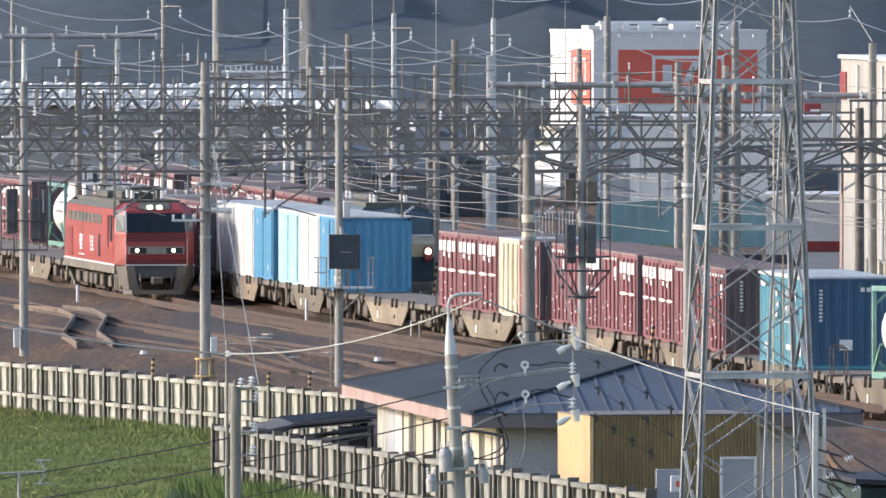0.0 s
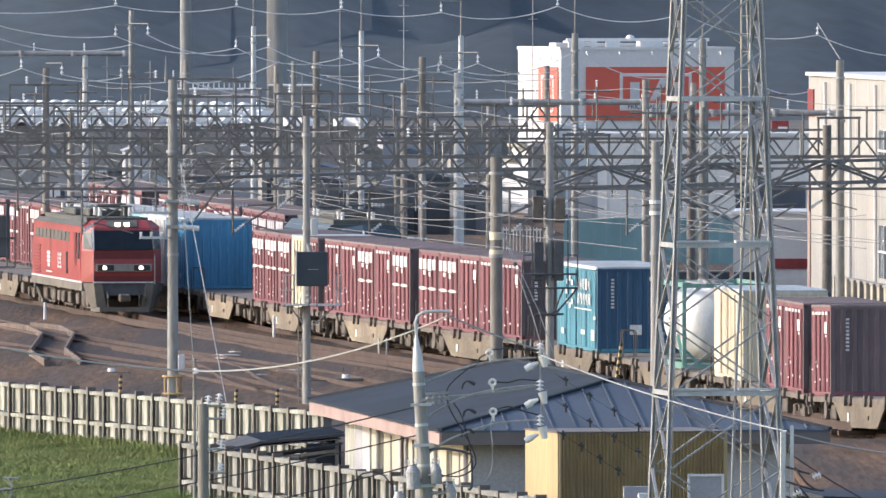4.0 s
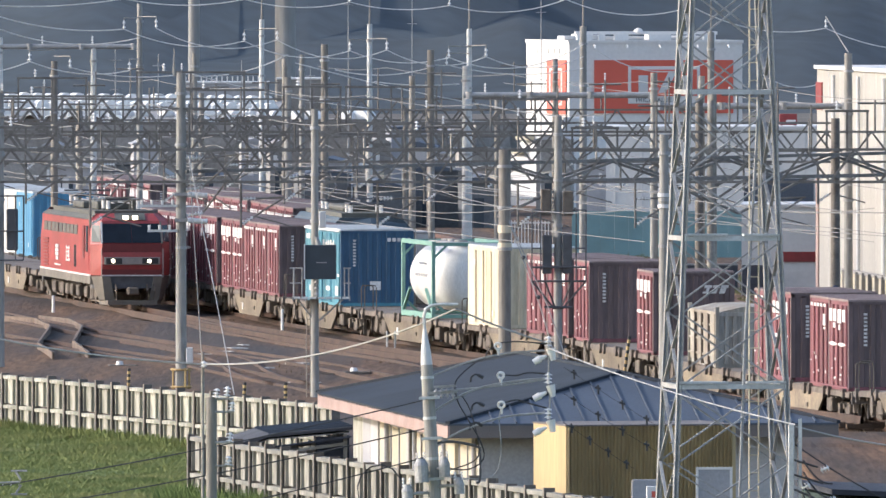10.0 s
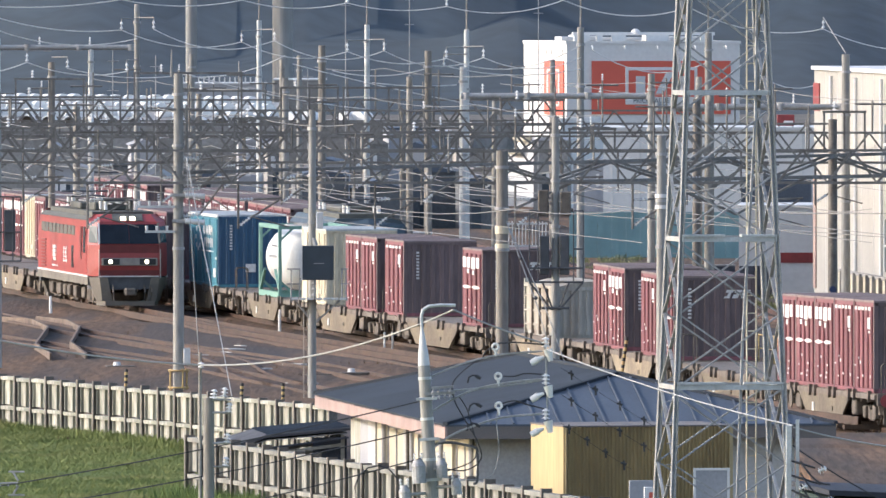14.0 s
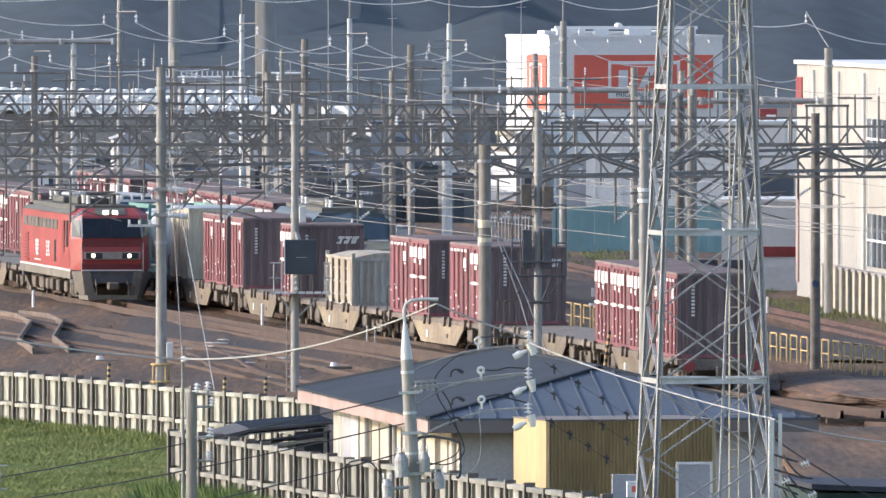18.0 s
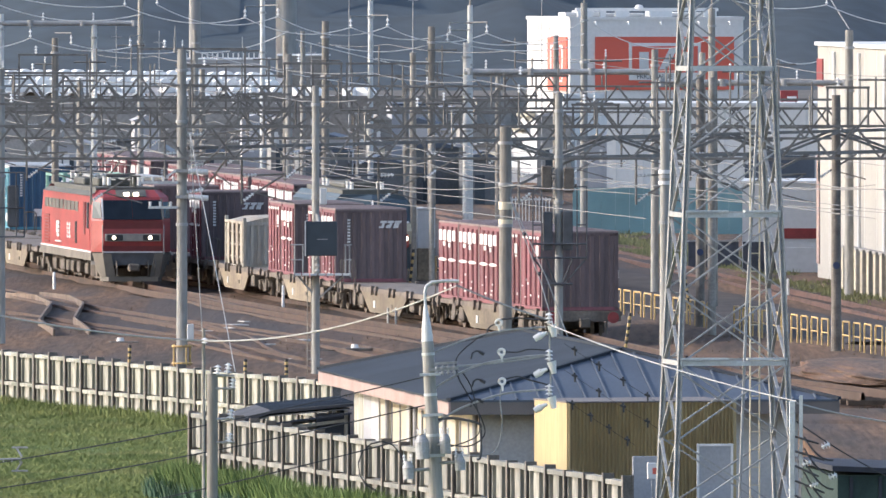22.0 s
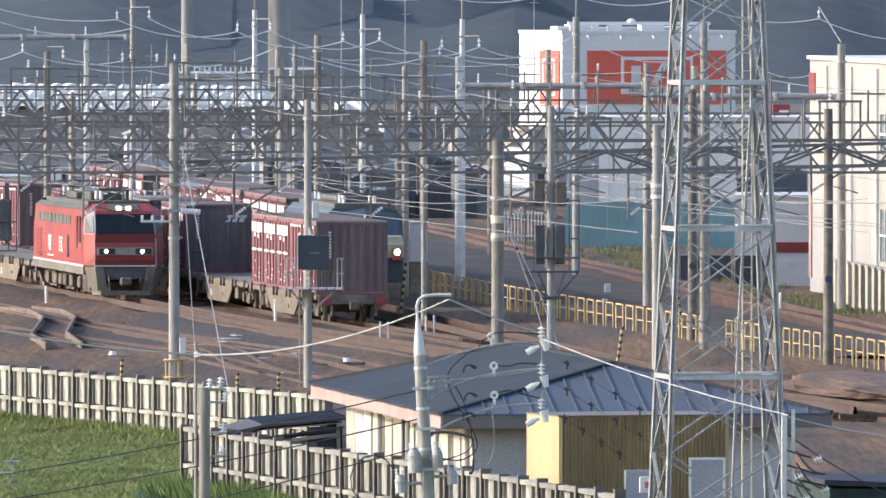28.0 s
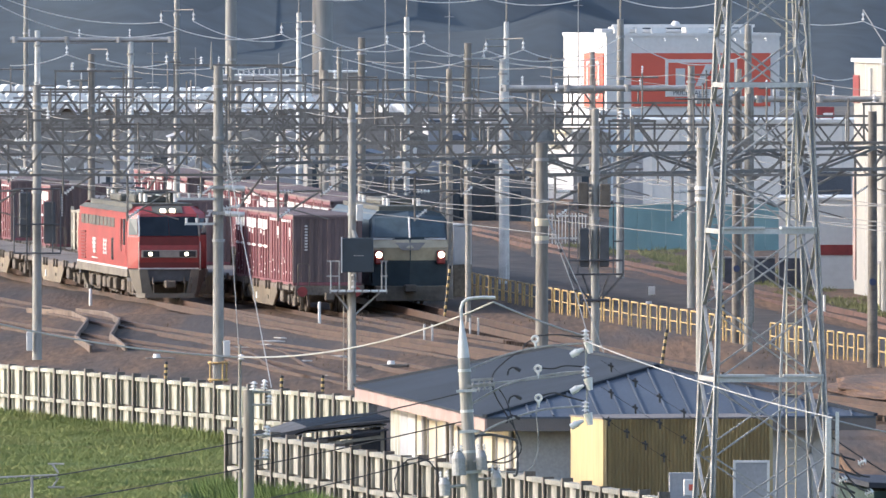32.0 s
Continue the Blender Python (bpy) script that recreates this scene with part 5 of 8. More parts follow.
pipe_beam(7.27, 14.22, 562.25, 7.66, "long pale grey pipe beam between two poles")
pipe_beam(-20.10, -13.14, 666.67, 9.36, "long pale grey pipe beam between two poles")

# further poles behind, each with its height
for x, y, z, r, mat in ((-3.23, 636.4, 10.39, 0.125, M_GALVLIGHT), (-7.93, 666.7, 10.50, 0.125, M_GALVLIGHT), (-4.93, 622.2, 9.62, 0.17, M_BROWNPOLE),
                        (-0.74, 608.7, 9.46, 0.165, M_BROWNPOLE), (-11.30, 700.0, 8.93, 0.15, M_POLE), (-12.77, 651.2, 11.19, 0.135, M_POLE),
                        (-15.02, 666.7, 9.36, 0.14, M_GALVLIGHT), (-15.56, 622.2, 8.96, 0.155, M_BROWNPOLE), (-5.95, 636.4, 9.16, 0.12, M_POLE),
                        (5.24, 622.2, 10.33, 0.16, M_POLE), (10.04, 608.7, 10.15, 0.16, M_POLE),
                        (-18.95, 666.7, 9.74, 0.14, M_GALVLIGHT), (-19.90, 682.9, 12.37, 0.13, M_POLE), (-6.24, 608.7, 8.41, 0.16, M_POLE),
                        (-14.91, 636.4, 7.11, 0.16, M_TRUSS), (-1.80, 636.4, 6.89, 0.12, M_TRUSS), (-0.65, 538.5, 5.94, 0.10, M_TRUSS)):
    pole(x, y, z, r, mat, {M_GALVLIGHT: "pale galvanised steel catenary pole", M_BROWNPOLE: "brown-stained concrete pole with a flat top",
                           M_POLE: CONC, M_TRUSS: "grey steel gantry post"}[mat], bands=2)
# thin top rods on the tall poles
for x, y, z0, z1 in ((-7.93, 666.7, 10.50, 11.88), (-3.23, 636.4, 10.39, 11.77), (0.75, 615.4, 10.26, 11.63), (5.24, 622.2, 10.33, 11.89), (10.04, 608.7, 10.15, 11.59)):
    bm = BM()
    rod(bm, (0, 0, -0.1), (0, 0, z1 - z0), 0.035, 0.03)
    single("top_rod", bm, M_TRUSS, "thin steel rod rising from a pole top", "rod", "top rods", m=pose(x, y, z0))
# two tall chimneys of pale concrete far behind
for x, y, z, r in ((-13.23, 1272.7, 28.14, 0.82), (-20.59, 1272.7, 23.59, 0.45)):
    c = thing("chimney", pose(x, y, 0), "tall pale grey concrete chimney far behind the yard", "chimney", "chimneys")
    bm = BM()
    rod(bm, (0, 0, 0), (0, 0, z), r * 1.03, r, seg=24)
    part("shaft", bm, M_CHIMNEY, c)
# thin antenna masts
for x, y, z in ((-5.00, 777.8, 14.08), (-1.97, 823.5, 13.03), (4.74, 823.5, 13.62), (-6.86, 777.8, 7.97), (-9.22, 700.0, 8.62), (-14.80, 700.0, 9.12), (-12.90, 700.0, 8.88)):
    bm = BM()
    rod(bm, (0, 0, 0), (0, 0, z), 0.035, 0.02)
    for k in range(3):
        rod(bm, (-0.25, 0, z - 0.5 - k * 1.3), (0.25, 0, z - 0.5 - k * 1.3), 0.02)
    single("antenna_mast", bm, M_GALV, "thin grey mast with short cross pieces", "mast", "masts", m=pose(x, y, 0))


def truss_beam(parent, x0, x1, z0, z1, depth, panels, w=0.07):
    """A lattice beam along x: four chords and zigzag bars."""
    for y in (-depth / 2, depth / 2):
        for z in (z0, z1):
            bm = BM()
            box(bm, x0, x1, y - w / 2, y + w / 2, z - w / 2, z + w / 2)
            part("chord", bm, M_GIRDER, parent)
    bm = BM()
    dx = (x1 - x0) / panels
    for y in (-depth / 2, depth / 2):
        for k in range(panels):
            a, b = x0 + k * dx, x0 + (k + 1) * dx
            if k % 2:
                strut(bm, (a, y, z1), (b, y, z0), w * 0.8)
            else:
                strut(bm, (a, y, z0), (b, y, z1), w * 0.8)
    for k in range(0, panels + 1, 2):
        x = x0 + k * dx
        for z in (z0, z1):
            strut(bm, (x, -depth / 2, z), (x, depth / 2, z), w * 0.7)
    part("lattice", bm, M_GIRDER, parent, stuff=True)


def gantry(y, x0, x1, posts, z0, z1, top, tilt, label, hangers=True, seed=1):
    g = thing("catenary_gantry", pose(0, y, 0, 0, 0, tilt), label, "gantry", "catenary gantries")
    truss_beam(g, x0, x1, z0, z1, 0.7, max(8, int((x1 - x0) / 0.72)) // 2 * 2)
    for px in posts:
        bm = BM()
        rod(bm, (px, 0, 0), (px, 0, top), 0.14, 0.115, seg=12)
        part("post", bm, M_TRUSS, g)
        for q in (-1, 1):
            bm = BM()
            strut(bm, (px, 0, z0 - 1.3), (px + q * 1.9, 0, z0), 0.08)
            part("knee_brace", bm, M_GIRDER, g)
    # feeder arms and small uprights on top of the beam
    rng = random.Random(seed)
    x = x0 + 0.8
    while x < x1 - 0.5:
        h = rng.uniform(0.5, 1.6)
        bm = BM()
        rod(bm, (x, 0, z1), (x, 0, z1 + h), 0.035, seg=6)
        if rng.random() < 0.6:
            rod(bm, (x - 0.55, 0, z1 + h * 0.9), (x + 0.55, 0, z1 + h * 0.9), 0.03, seg=6)
        part("feeder_arm", bm, M_GIRDER, g)
        if rng.random() < 0.35:
            bm = BM()
            disc_insulator(bm, (x, 0, z1 + h), (x, 0, z1 + h + 0.25), 3, 0.05)
            part("insulator", bm, M_INSUL, g)
        x += rng.uniform(1.8, 3.6)
    if hangers:
        x = x0 + 1.5
        while x < x1 - 1:
            bm = BM()
            rod(bm, (x, 0, z0), (x, 0, z0 - 1.35), 0.04, seg=6)
            rod(bm, (x, 0, z0 - 0.5), (x + 1.3, 0, z0 - 0.45), 0.03, seg=6)
            rod(bm, (x, 0, z0 - 1.25), (x + 1.2, 0, z0 - 0.5), 0.03, seg=6)
            rod(bm, (x + 0.4, 0, z0 - 1.0), (x + 1.5, 0, z0 - 1.3), 0.02, seg=6)
            h = part("hanger", bm, M_GIRDER, g)
            for za, xb, zb in ((0.5, 0.45, 0.48), (1.25, 0.35, 1.02)):
                bm = BM()
                disc_insulator(bm, (x + 0.05, -0.02, z0 - za), (x + xb, -0.02, z0 - zb), 4, 0.07)
                part("insulator", bm, M_INSUL, h, "white ribbed insulator")
            x += rng.uniform(3.4, 4.6)
    return g


GT = "grey lattice-beam gantry over the tracks"
gantry(463.5, -16.5, 15.5, (), 6.20, 7.15, 8.1, 0, GT, seed=1)
gantry(503, -19, 17, (-18.5, 8.3), 6.35, 7.3, 8.3, -1.5, GT, seed=2)
gantry(541, -22, 13, (-18.5, 9.0), 6.3, 7.25, 8.4, -2, GT, seed=3)
gantry(585, -25, 9.8, (-19.5, -1.4, 9.3), 6.4, 7.35, 8.6, -2, GT, seed=4)
gantry(632, -28, 4.6, (-23.5, -6.6, 4.2), 6.4, 7.4, 9.0, -2, GT, seed=5)
gantry(668, -32, 2.4, (-29.5, -10.5, 2.0), 5.55, 6.25, 7.4, -2, GT, seed=6, hangers=False)


# thin angle-iron frames that carry feeders above the gantry beams
for y, z0, frames in ((463.5, 7.15, ((-13.31, -11.52, 0.62), (-11.03, -8.59, 0.75), (-6.23, -4.70, 0.9), (-1.39, 0.26, 0.5), (3.58, 4.90, 0.6), (11.03, 12.22, 1.1))),
                      (503, 7.3, ((-14.25, -10.39, 1.1), (-8.51, -5.78, 1.3), (-5.28, -3.48, 1.4), (1.72, 3.70, 1.0))),
                      (541, 7.25, ((-14.75, -12.43, 1.5), (-10.69, -7.03, 1.7), (-3.55, -0.46, 1.2)))):
    for xa, xb, h in frames:
        f = thing("feeder_frame", pose(0, y - 0.3, z0), "thin dark angle-iron frame standing on a gantry beam", "frame", "feeder frames")
        for x in (xa, (xa + xb) / 2, xb):
            bm = BM()
            strut(bm, (x, 0, -0.05), (x, 0, h), 0.06)
            part("upright", bm, M_GIRDER, f)
        bm = BM()
        strut(bm, (xa - 0.05, 0, h + 0.03), (xb + 0.05, 0, h + 0.03), 0.07)
        part("crossbar", bm, M_GIRDER, f)
        bm = BM()
        disc_insulator(bm, (xa * 0.75 + xb * 0.25, 0, h + 0.06), (xa * 0.75 + xb * 0.25, 0, h + 0.34), 3, 0.07)
        part("insulator", bm, M_INSUL, f)


# A slanting girder from the tall pole to the far gantry post; its right half is a deep lattice.
girder = thing("slanting_girder", pose(-7.88, 463.3, 0, 0, 0, 45), "dark steel girder running slantwise over the tracks with a lattice part", "gantry", "catenary gantries")
girder.matrix_basis = pose(-7.88, 463.3, 0, 0, 0, math.degrees(math.atan2(19.3, 19.8)))
GL = math.hypot(19.3, 19.8)
for y in (-0.22, 0.22):
    bm = BM()
    strut(bm, (0, y, 6.50), (GL * 1.25, y, 6.88), 0.085)
    part("chord", bm, M_GIRDER, girder)
    bm = BM()
    strut(bm, (GL * 0.47, y, 6.08), (GL * 1.25, y, 6.18), 0.10)
    part("chord", bm, M_GIRDER, girder)
for k in range(9):
    a, b = GL * (0.47 + 0.0866 * k), GL * (0.47 + 0.0866 * (k + 1))
    lo, hi = 6.10 + 0.013 * k, 6.67 + 0.025 * k
    for y in (-0.22, 0.22):
        bm = BM()
        strut(bm, (a, y, lo if k % 2 else hi), (b, y, hi if k % 2 else lo), 0.07)
        part("diagonal", bm, M_GIRDER, girder)
    bm = BM()
    strut(bm, (b, -0.22, lo), (b, 0.22, lo), 0.06)
    strut(bm, (b, -0.22, hi), (b, 0.22, hi), 0.06)
    part("tie", bm, M_GIRDER, girder)
for u, reach in ((0.47, 3.4), (0.84, -3.4), (0.84, 3.0)):
    bm = BM()
    strut(bm, (GL * u + reach, 0, 6.12), (GL * u, 0, 5.05), 0.07)
    part("knee_brace", bm, M_GIRDER, girder)
for u in (0.12, 0.27, 0.40, 0.62, 0.74, 0.95):
    bm = BM()
    rod(bm, (GL * u, 0, 6.55 + 0.3 * u), (GL * u, 0, 7.35 + 0.3 * u), 0.035, seg=6)
    disc_insulator(bm, (GL * u, 0, 7.35 + 0.3 * u), (GL * u, 0, 7.62 + 0.3 * u), 3, 0.06)
    part("feeder_arm", bm, M_TRUSS, girder)


# ---- wires ----
def wire(pts, r, mat, label, group="overhead wires"):
    bm = BM()
    sweep(bm, pts, r)
    return single("overhead_wire", bm, mat, label, "wire", group)


SUPPORTS = [466, 503, 541, 585, 632, 668]
for fx in (main_x, loco_x, stabled_x, yard_a, yard_b, right_a):
    cw, ms, fd = [], [], []
    ends = [420] + SUPPORTS
    for a, b in zip(ends, ends[1:]):
        for k in range(6):
            y = a + (b - a) * k / 6
            d = 4 * (k / 6) * (1 - k / 6)
            cw.append((fx(y), y, 5.15))
            ms.append((fx(y), y, 6.05 - 0.4 * d))
    wire(cw, 0.011, M_DULLWIRE, "thin copper contact wire above a track")
    wire(ms, 0.012, M_DULLWIRE, "sagging messenger wire above a track")
rng = random.Random(4)
for k in range(5):
    x, z = -20 + k * 8.0 + rng.uniform(-0.8, 0.8), rng.uniform(7.7, 8.9)
    pts = []
    for a, b in zip(SUPPORTS, SUPPORTS[1:]):
        for q in range(6):
            y = a + (b - a) * q / 6
            pts.append((x + (y - 560) * -0.1, y, z - 0.18 * 4 * (q / 6) * (1 - q / 6)))
    wire(pts, 0.012, M_DULLWIRE, "sagging feeder wire between gantries")
# cross-span wires high up, drooping between insulators
for a, b, drop in (
        ((-19.00, 608.7, 11.35), (-12.54, 608.7, 10.26), 0.43),
        ((-19.00, 608.7, 11.02), (-11.93, 608.7, 9.93), 0.70),
        ((-12.54, 608.7, 10.26), (-7.91, 608.7, 9.80), 0.41),
        ((-11.30, 608.7, 10.30), (-6.65, 608.7, 9.85), 0.54),
        ((-7.91, 608.7, 9.80), (-3.85, 608.7, 9.43), 0.43),
        ((-6.65, 608.7, 9.85), (-2.43, 608.7, 9.46), 0.52),
        ((-3.85, 608.7, 9.43), (-0.04, 608.7, 9.17), 0.33),
        ((-2.43, 608.7, 9.46), (1.39, 608.7, 9.20), 0.46),
        ((-0.04, 608.7, 9.17), (5.13, 608.7, 9.67), 0.65),
        ((1.39, 608.7, 9.20), (5.13, 608.7, 9.20), 0.43),
        ((-0.13, 608.7, 8.89), (5.13, 608.7, 8.76), 0.30),
        ((-4.43, 608.7, 8.70), (-0.85, 608.7, 8.76), 0.24),
        ((-16.17, 608.7, 9.02), (-12.33, 608.7, 8.67), 0.30),
        ((-14.61, 608.7, 8.78), (-9.83, 608.7, 8.59), 0.26),
        ((-18.35, 608.7, 8.59), (-16.17, 608.7, 9.02), 0.13),
        ((-9.83, 608.7, 8.46), (-6.24, 608.7, 9.28), 0.26),
        ((-19.65, 608.7, 11.39), (-12.54, 608.7, 11.43), 0.28),
        ((-12.54, 608.7, 11.43), (-7.89, 608.7, 11.41), 0.24),
        ((-7.89, 608.7, 11.41), (-3.85, 608.7, 11.30), 0.26),
        ((-3.85, 608.7, 11.30), (-0.02, 608.7, 11.17), 0.22),
        ((-0.02, 608.7, 11.17), (4.46, 608.7, 11.41), 0.37),
        ((4.46, 608.7, 11.41), (9.30, 608.7, 11.13), 0.46),
        ((9.30, 608.7, 11.13), (14.46, 608.7, 10.30), 0.48),
        ((14.46, 608.7, 10.30), (18.61, 608.7, 9.50), 0.30),
        ((5.57, 608.7, 9.50), (10.13, 608.7, 9.07), 0.65),
        ((11.87, 608.7, 8.63), (14.52, 608.7, 8.30), 0.43),
        ((14.52, 608.7, 8.30), (16.43, 608.7, 8.67), 0.30),
        ((-10.09, 608.7, 8.59), (-3.13, 608.7, 7.22), 0.17),
        ((-5.96, 608.7, 8.96), (9.91, 608.7, 6.35), 0.43),
        ((-2.91, 608.7, 8.24), (0.35, 608.7, 8.15), 0.09)):
    wire(sag(a, b, drop, 14), 0.02, M_PALEWIRE, "pale sagging cross-span wire")
# insulator strings at the wires' joints, each on a thin arm from its pole
for tip, at_pole in (
        ((-12.54, 608.7, 10.26), (-12.77, 651.2, 10.60)),
        ((-11.30, 608.7, 10.30), (-12.77, 651.2, 10.65)),
        ((-7.91, 608.7, 9.80), (-7.93, 666.7, 10.07)),
        ((-6.65, 608.7, 9.85), (-7.93, 666.7, 10.12)),
        ((-3.85, 608.7, 9.43), (-3.23, 636.4, 9.77)),
        ((-2.43, 608.7, 9.46), (-3.23, 636.4, 9.80)),
        ((-0.04, 608.7, 9.17), (0.75, 615.4, 9.58)),
        ((1.39, 608.7, 9.20), (0.75, 615.4, 9.60)),
        ((-16.17, 608.7, 9.02), (-15.56, 622.2, 9.40)),
        ((-14.61, 608.7, 8.78), (-15.56, 622.2, 9.16)),
        ((-12.33, 608.7, 8.67), (-12.77, 651.2, 8.91)),
        ((-0.13, 608.7, 8.89), (0.75, 615.4, 9.30)),
        ((-12.54, 608.7, 11.43), (-12.77, 651.2, 11.86)),
        ((-7.89, 608.7, 11.41), (-7.93, 666.7, 11.83)),
        ((-3.85, 608.7, 11.30), (-3.23, 636.4, 11.73)),
        ((-0.02, 608.7, 11.17), (0.75, 615.4, 11.60)),
        ((4.46, 608.7, 11.41), (5.24, 622.2, 11.84)),
        ((9.30, 608.7, 11.13), (10.04, 608.7, 11.57)),
        ((14.46, 608.7, 10.30), (14.10, 560.0, 9.58))):
    tip = Vector(tip)
    ins = thing("insulator_string", Matrix.Translation(tip), "white ribbed insulator string hanging from a thin pole arm", "insulator", "insulator strings")
    bm = BM()
    disc_insulator(bm, (0, 0, -0.01), (0, 0, 0.34), 2, 0.075)
    part("insulator", bm, M_INSUL, ins)
    bm = BM()
    sweep(bm, [(0, 0, 0.30), (0, 0, 0.44), Vector(at_pole) - tip], 0.022)
    part("arm", bm, M_TRUSS, ins)


# ---- concrete walls with old rail posts ----
def rail_post_wall(ax, ay, bx, by, spacing, z_base, z_top, label, panel=M_PANEL):
    a, b = Vector((ax, ay, 0)), Vector((bx, by, 0))
    n = max(2, round((b - a).length / spacing))
    turn = math.degrees(math.atan2(b.y - a.y, b.x - a.x))
    w = thing("concrete_panel_wall", pose(ax, ay, 0, 0, 0, turn), label, "wall", "trackside walls", "structure")
    step = (b - a).length / n
    bm = BM()
    # an old rail stood on end: foot, web and head
    profile(bm, [(-0.065, z_base - 0.2), (-0.065, z_top + 0.08), (0.065, z_top + 0.08), (0.065, z_base - 0.2)], -0.17, -0.14)
    profile(bm, [(-0.012, z_base - 0.2), (-0.012, z_top + 0.08), (0.012, z_top + 0.08), (0.012, z_base - 0.2)], -0.145, 0.02)
    profile(bm, [(-0.035, z_base - 0.2), (-0.035, z_top + 0.08), (0.035, z_top + 0.08), (0.035, z_base - 0.2)], 0.02, 0.06)
    post = finish("post", bm, M_OLDRAIL)
    panels = []
    cut = z_top - 0.78
    for z0, z1 in ((z_base - 0.15, cut - 0.012), (cut + 0.012, z_top)):
        bm = BM()
        box(bm, 0.05, step - 0.05, -0.02, 0.05, z0, z1, bevel=0.012)
        box(bm, 0.02, step - 0.02, -0.13, -0.02, z1 - 0.10, z1 - 0.005)
        for k in (0.10, step * 0.55):
            box(bm, k - 0.03, k + 0.03, -0.095, -0.02, z0, z1 - 0.10)
        panels.append(finish("panel", bm, panel))
    rng = random.Random(int(abs(ax) * 10) + 3)
    for k in range(n + 1):
        again("post", post, w, pose(k * step, 0, rng.uniform(-0.05, 0.03), 0, rng.uniform(-0.8, 0.8), 0))
        if k < n:
            for me in panels:
                again("panel", me, w, pose(k * step, rng.uniform(-0.012, 0.012), rng.uniform(-0.015, 0.015)))
    return w


rail_post_wall(-15.63, 440.3, -2.82, 396.6, 1.62, -0.15, 1.42, "grey concrete panel wall between old rail posts along the yard")
rail_post_wall(-5.68, 351.8, 3.48, 306.0, 1.85, 0.0, 1.94, "dark weathered concrete panel wall between old rail posts below the house", M_OLDPANEL)


# ---- the track-side house ----
def plan(u, v):
    """House axes: u across the front, v along the house away from the road."""
    o, a = Vector((-0.05, 324.4, 0)), radians(6.6)
    return o + Vector((math.cos(a), math.sin(a), 0)) * u + Vector((-math.sin(a), math.cos(a), 0)) * v


house = thing("track_side_house", Matrix.Translation(plan(0, 0)) @ pose(0, 0, 0, 0, 0, 6.6), "low railway house with a dark hipped metal roof and cream walls", "house")
HW, HL, EAVE, RIDGE = 8.1, 25.0, 2.92, 3.86
bm = BM()
box(bm, 0.75, HW - 0.75, 0.75, 0.95, 0, EAVE - 0.1)
part("front_wall", bm, M_HOUSEGREY, house, "shaded grey wall")
bm = BM()
for v0, v1 in ((0.95, 2.2), (5.2, 6.4), (9.6, 10.6), (13.8, 14.8), (18.0, HL - 0.75)):
    box(bm, 0.75, 0.95, v0, v1, 0, EAVE - 0.1)
box(bm, 0.75, 0.95, 0.95, HL - 0.75, 0, 1.0)
box(bm, 0.75, 0.95, 0.95, HL - 0.75, 2.5, EAVE - 0.1)
part("side_wall", bm, M_CREAMWALL, house, "sunlit cream wall")
for v0, v1, mat, lab in ((22.3, HL - 0.76, M_PANEL, "pale wall panel"), (20.8, 22.3, M_GREYWALL, "grey wall panel"), (19.3, 20.8, M_HOUSEGREY, "dark grey wall panel"), (13.4, 13.9, M_HOUSEGREY, "dark post")):
    bm = BM()
    box(bm, 0.71, 0.747, v0 + 0.02, v1 - 0.02, 0, EAVE - 0.13)
    part("wall_panel", bm, mat, house, lab)
bm = BM()
box(bm, HW - 0.95, HW - 0.75, 0.95, HL - 0.75, 0, EAVE - 0.1)
box(bm, 0.95, HW - 0.95, HL - 0.95, HL - 0.75, 0, EAVE - 0.1)
part("rear_wall", bm, M_GREYWALL, house)
for v0, v1 in ((2.2, 5.2), (6.4, 9.6), (10.6, 13.8), (14.8, 18.0)):
    bm = BM()
    box(bm, 0.86, 0.88, v0, v1, 1.0, 2.5)
    win = part("window", bm, M_CREAMWALL, house, "closed cream shutter")
    bm = BM()
    for v in (v0 + 0.04, (v0 + v1) / 2, v1 - 0.04):
        box(bm, 0.83, 0.90, v - 0.05, v + 0.05, 1.0, 2.5)
    for z in (1.03, 2.47):
        box(bm, 0.83, 0.90, v0, v1, z - 0.04, z + 0.04)
    part("window_frame", bm, M_GREYWALL, win)
bm = BM()
box(bm, 1.9, 2.5, 0.70, 0.74, 0.05, 2.3)
part("door", bm, M_DARKSTEEL, house, "dark narrow door")
for k in range(4):
    bm = BM()
    rod(bm, (0.69, 1.3 + k * 5.4, 0.0), (0.69, 1.3 + k * 5.4, 2.8), 0.05)
    part("downpipe", bm, M_GREYWALL, house)
# fascia boards
for name, pts in (("fascia", [(0, 0), (0.05, 0), (0.05, HL), (0, HL)]), ("fascia", [(0.05, 0), (HW, 0), (HW, 0.05), (0.05, 0.05)]),
                  ("fascia", [(HW - 0.05, 0.05), (HW, 0.05), (HW, HL), (HW - 0.05, HL)]), ("fascia", [(0.05, HL - 0.05), (HW - 0.05, HL - 0.05), (HW - 0.05, HL), (0.05, HL)])):
    bm = BM()
    slab(bm, pts, EAVE - 0.24, EAVE + 0.02)
    part(name, bm, M_FASCIA if pts[0] == (0, 0) else M_EAVE, house)
bm = BM()
slab(bm, [(0.05, 0.05), (HW - 0.05, 0.05), (HW - 0.05, HL - 0.05), (0.05, HL - 0.05)], EAVE - 0.12, EAVE - 0.05)
part("soffit", bm, M_GREYWALL, house)
n0, n1 = (HW / 2, HW / 2 - 0.2), (HW / 2, HL - HW / 2)
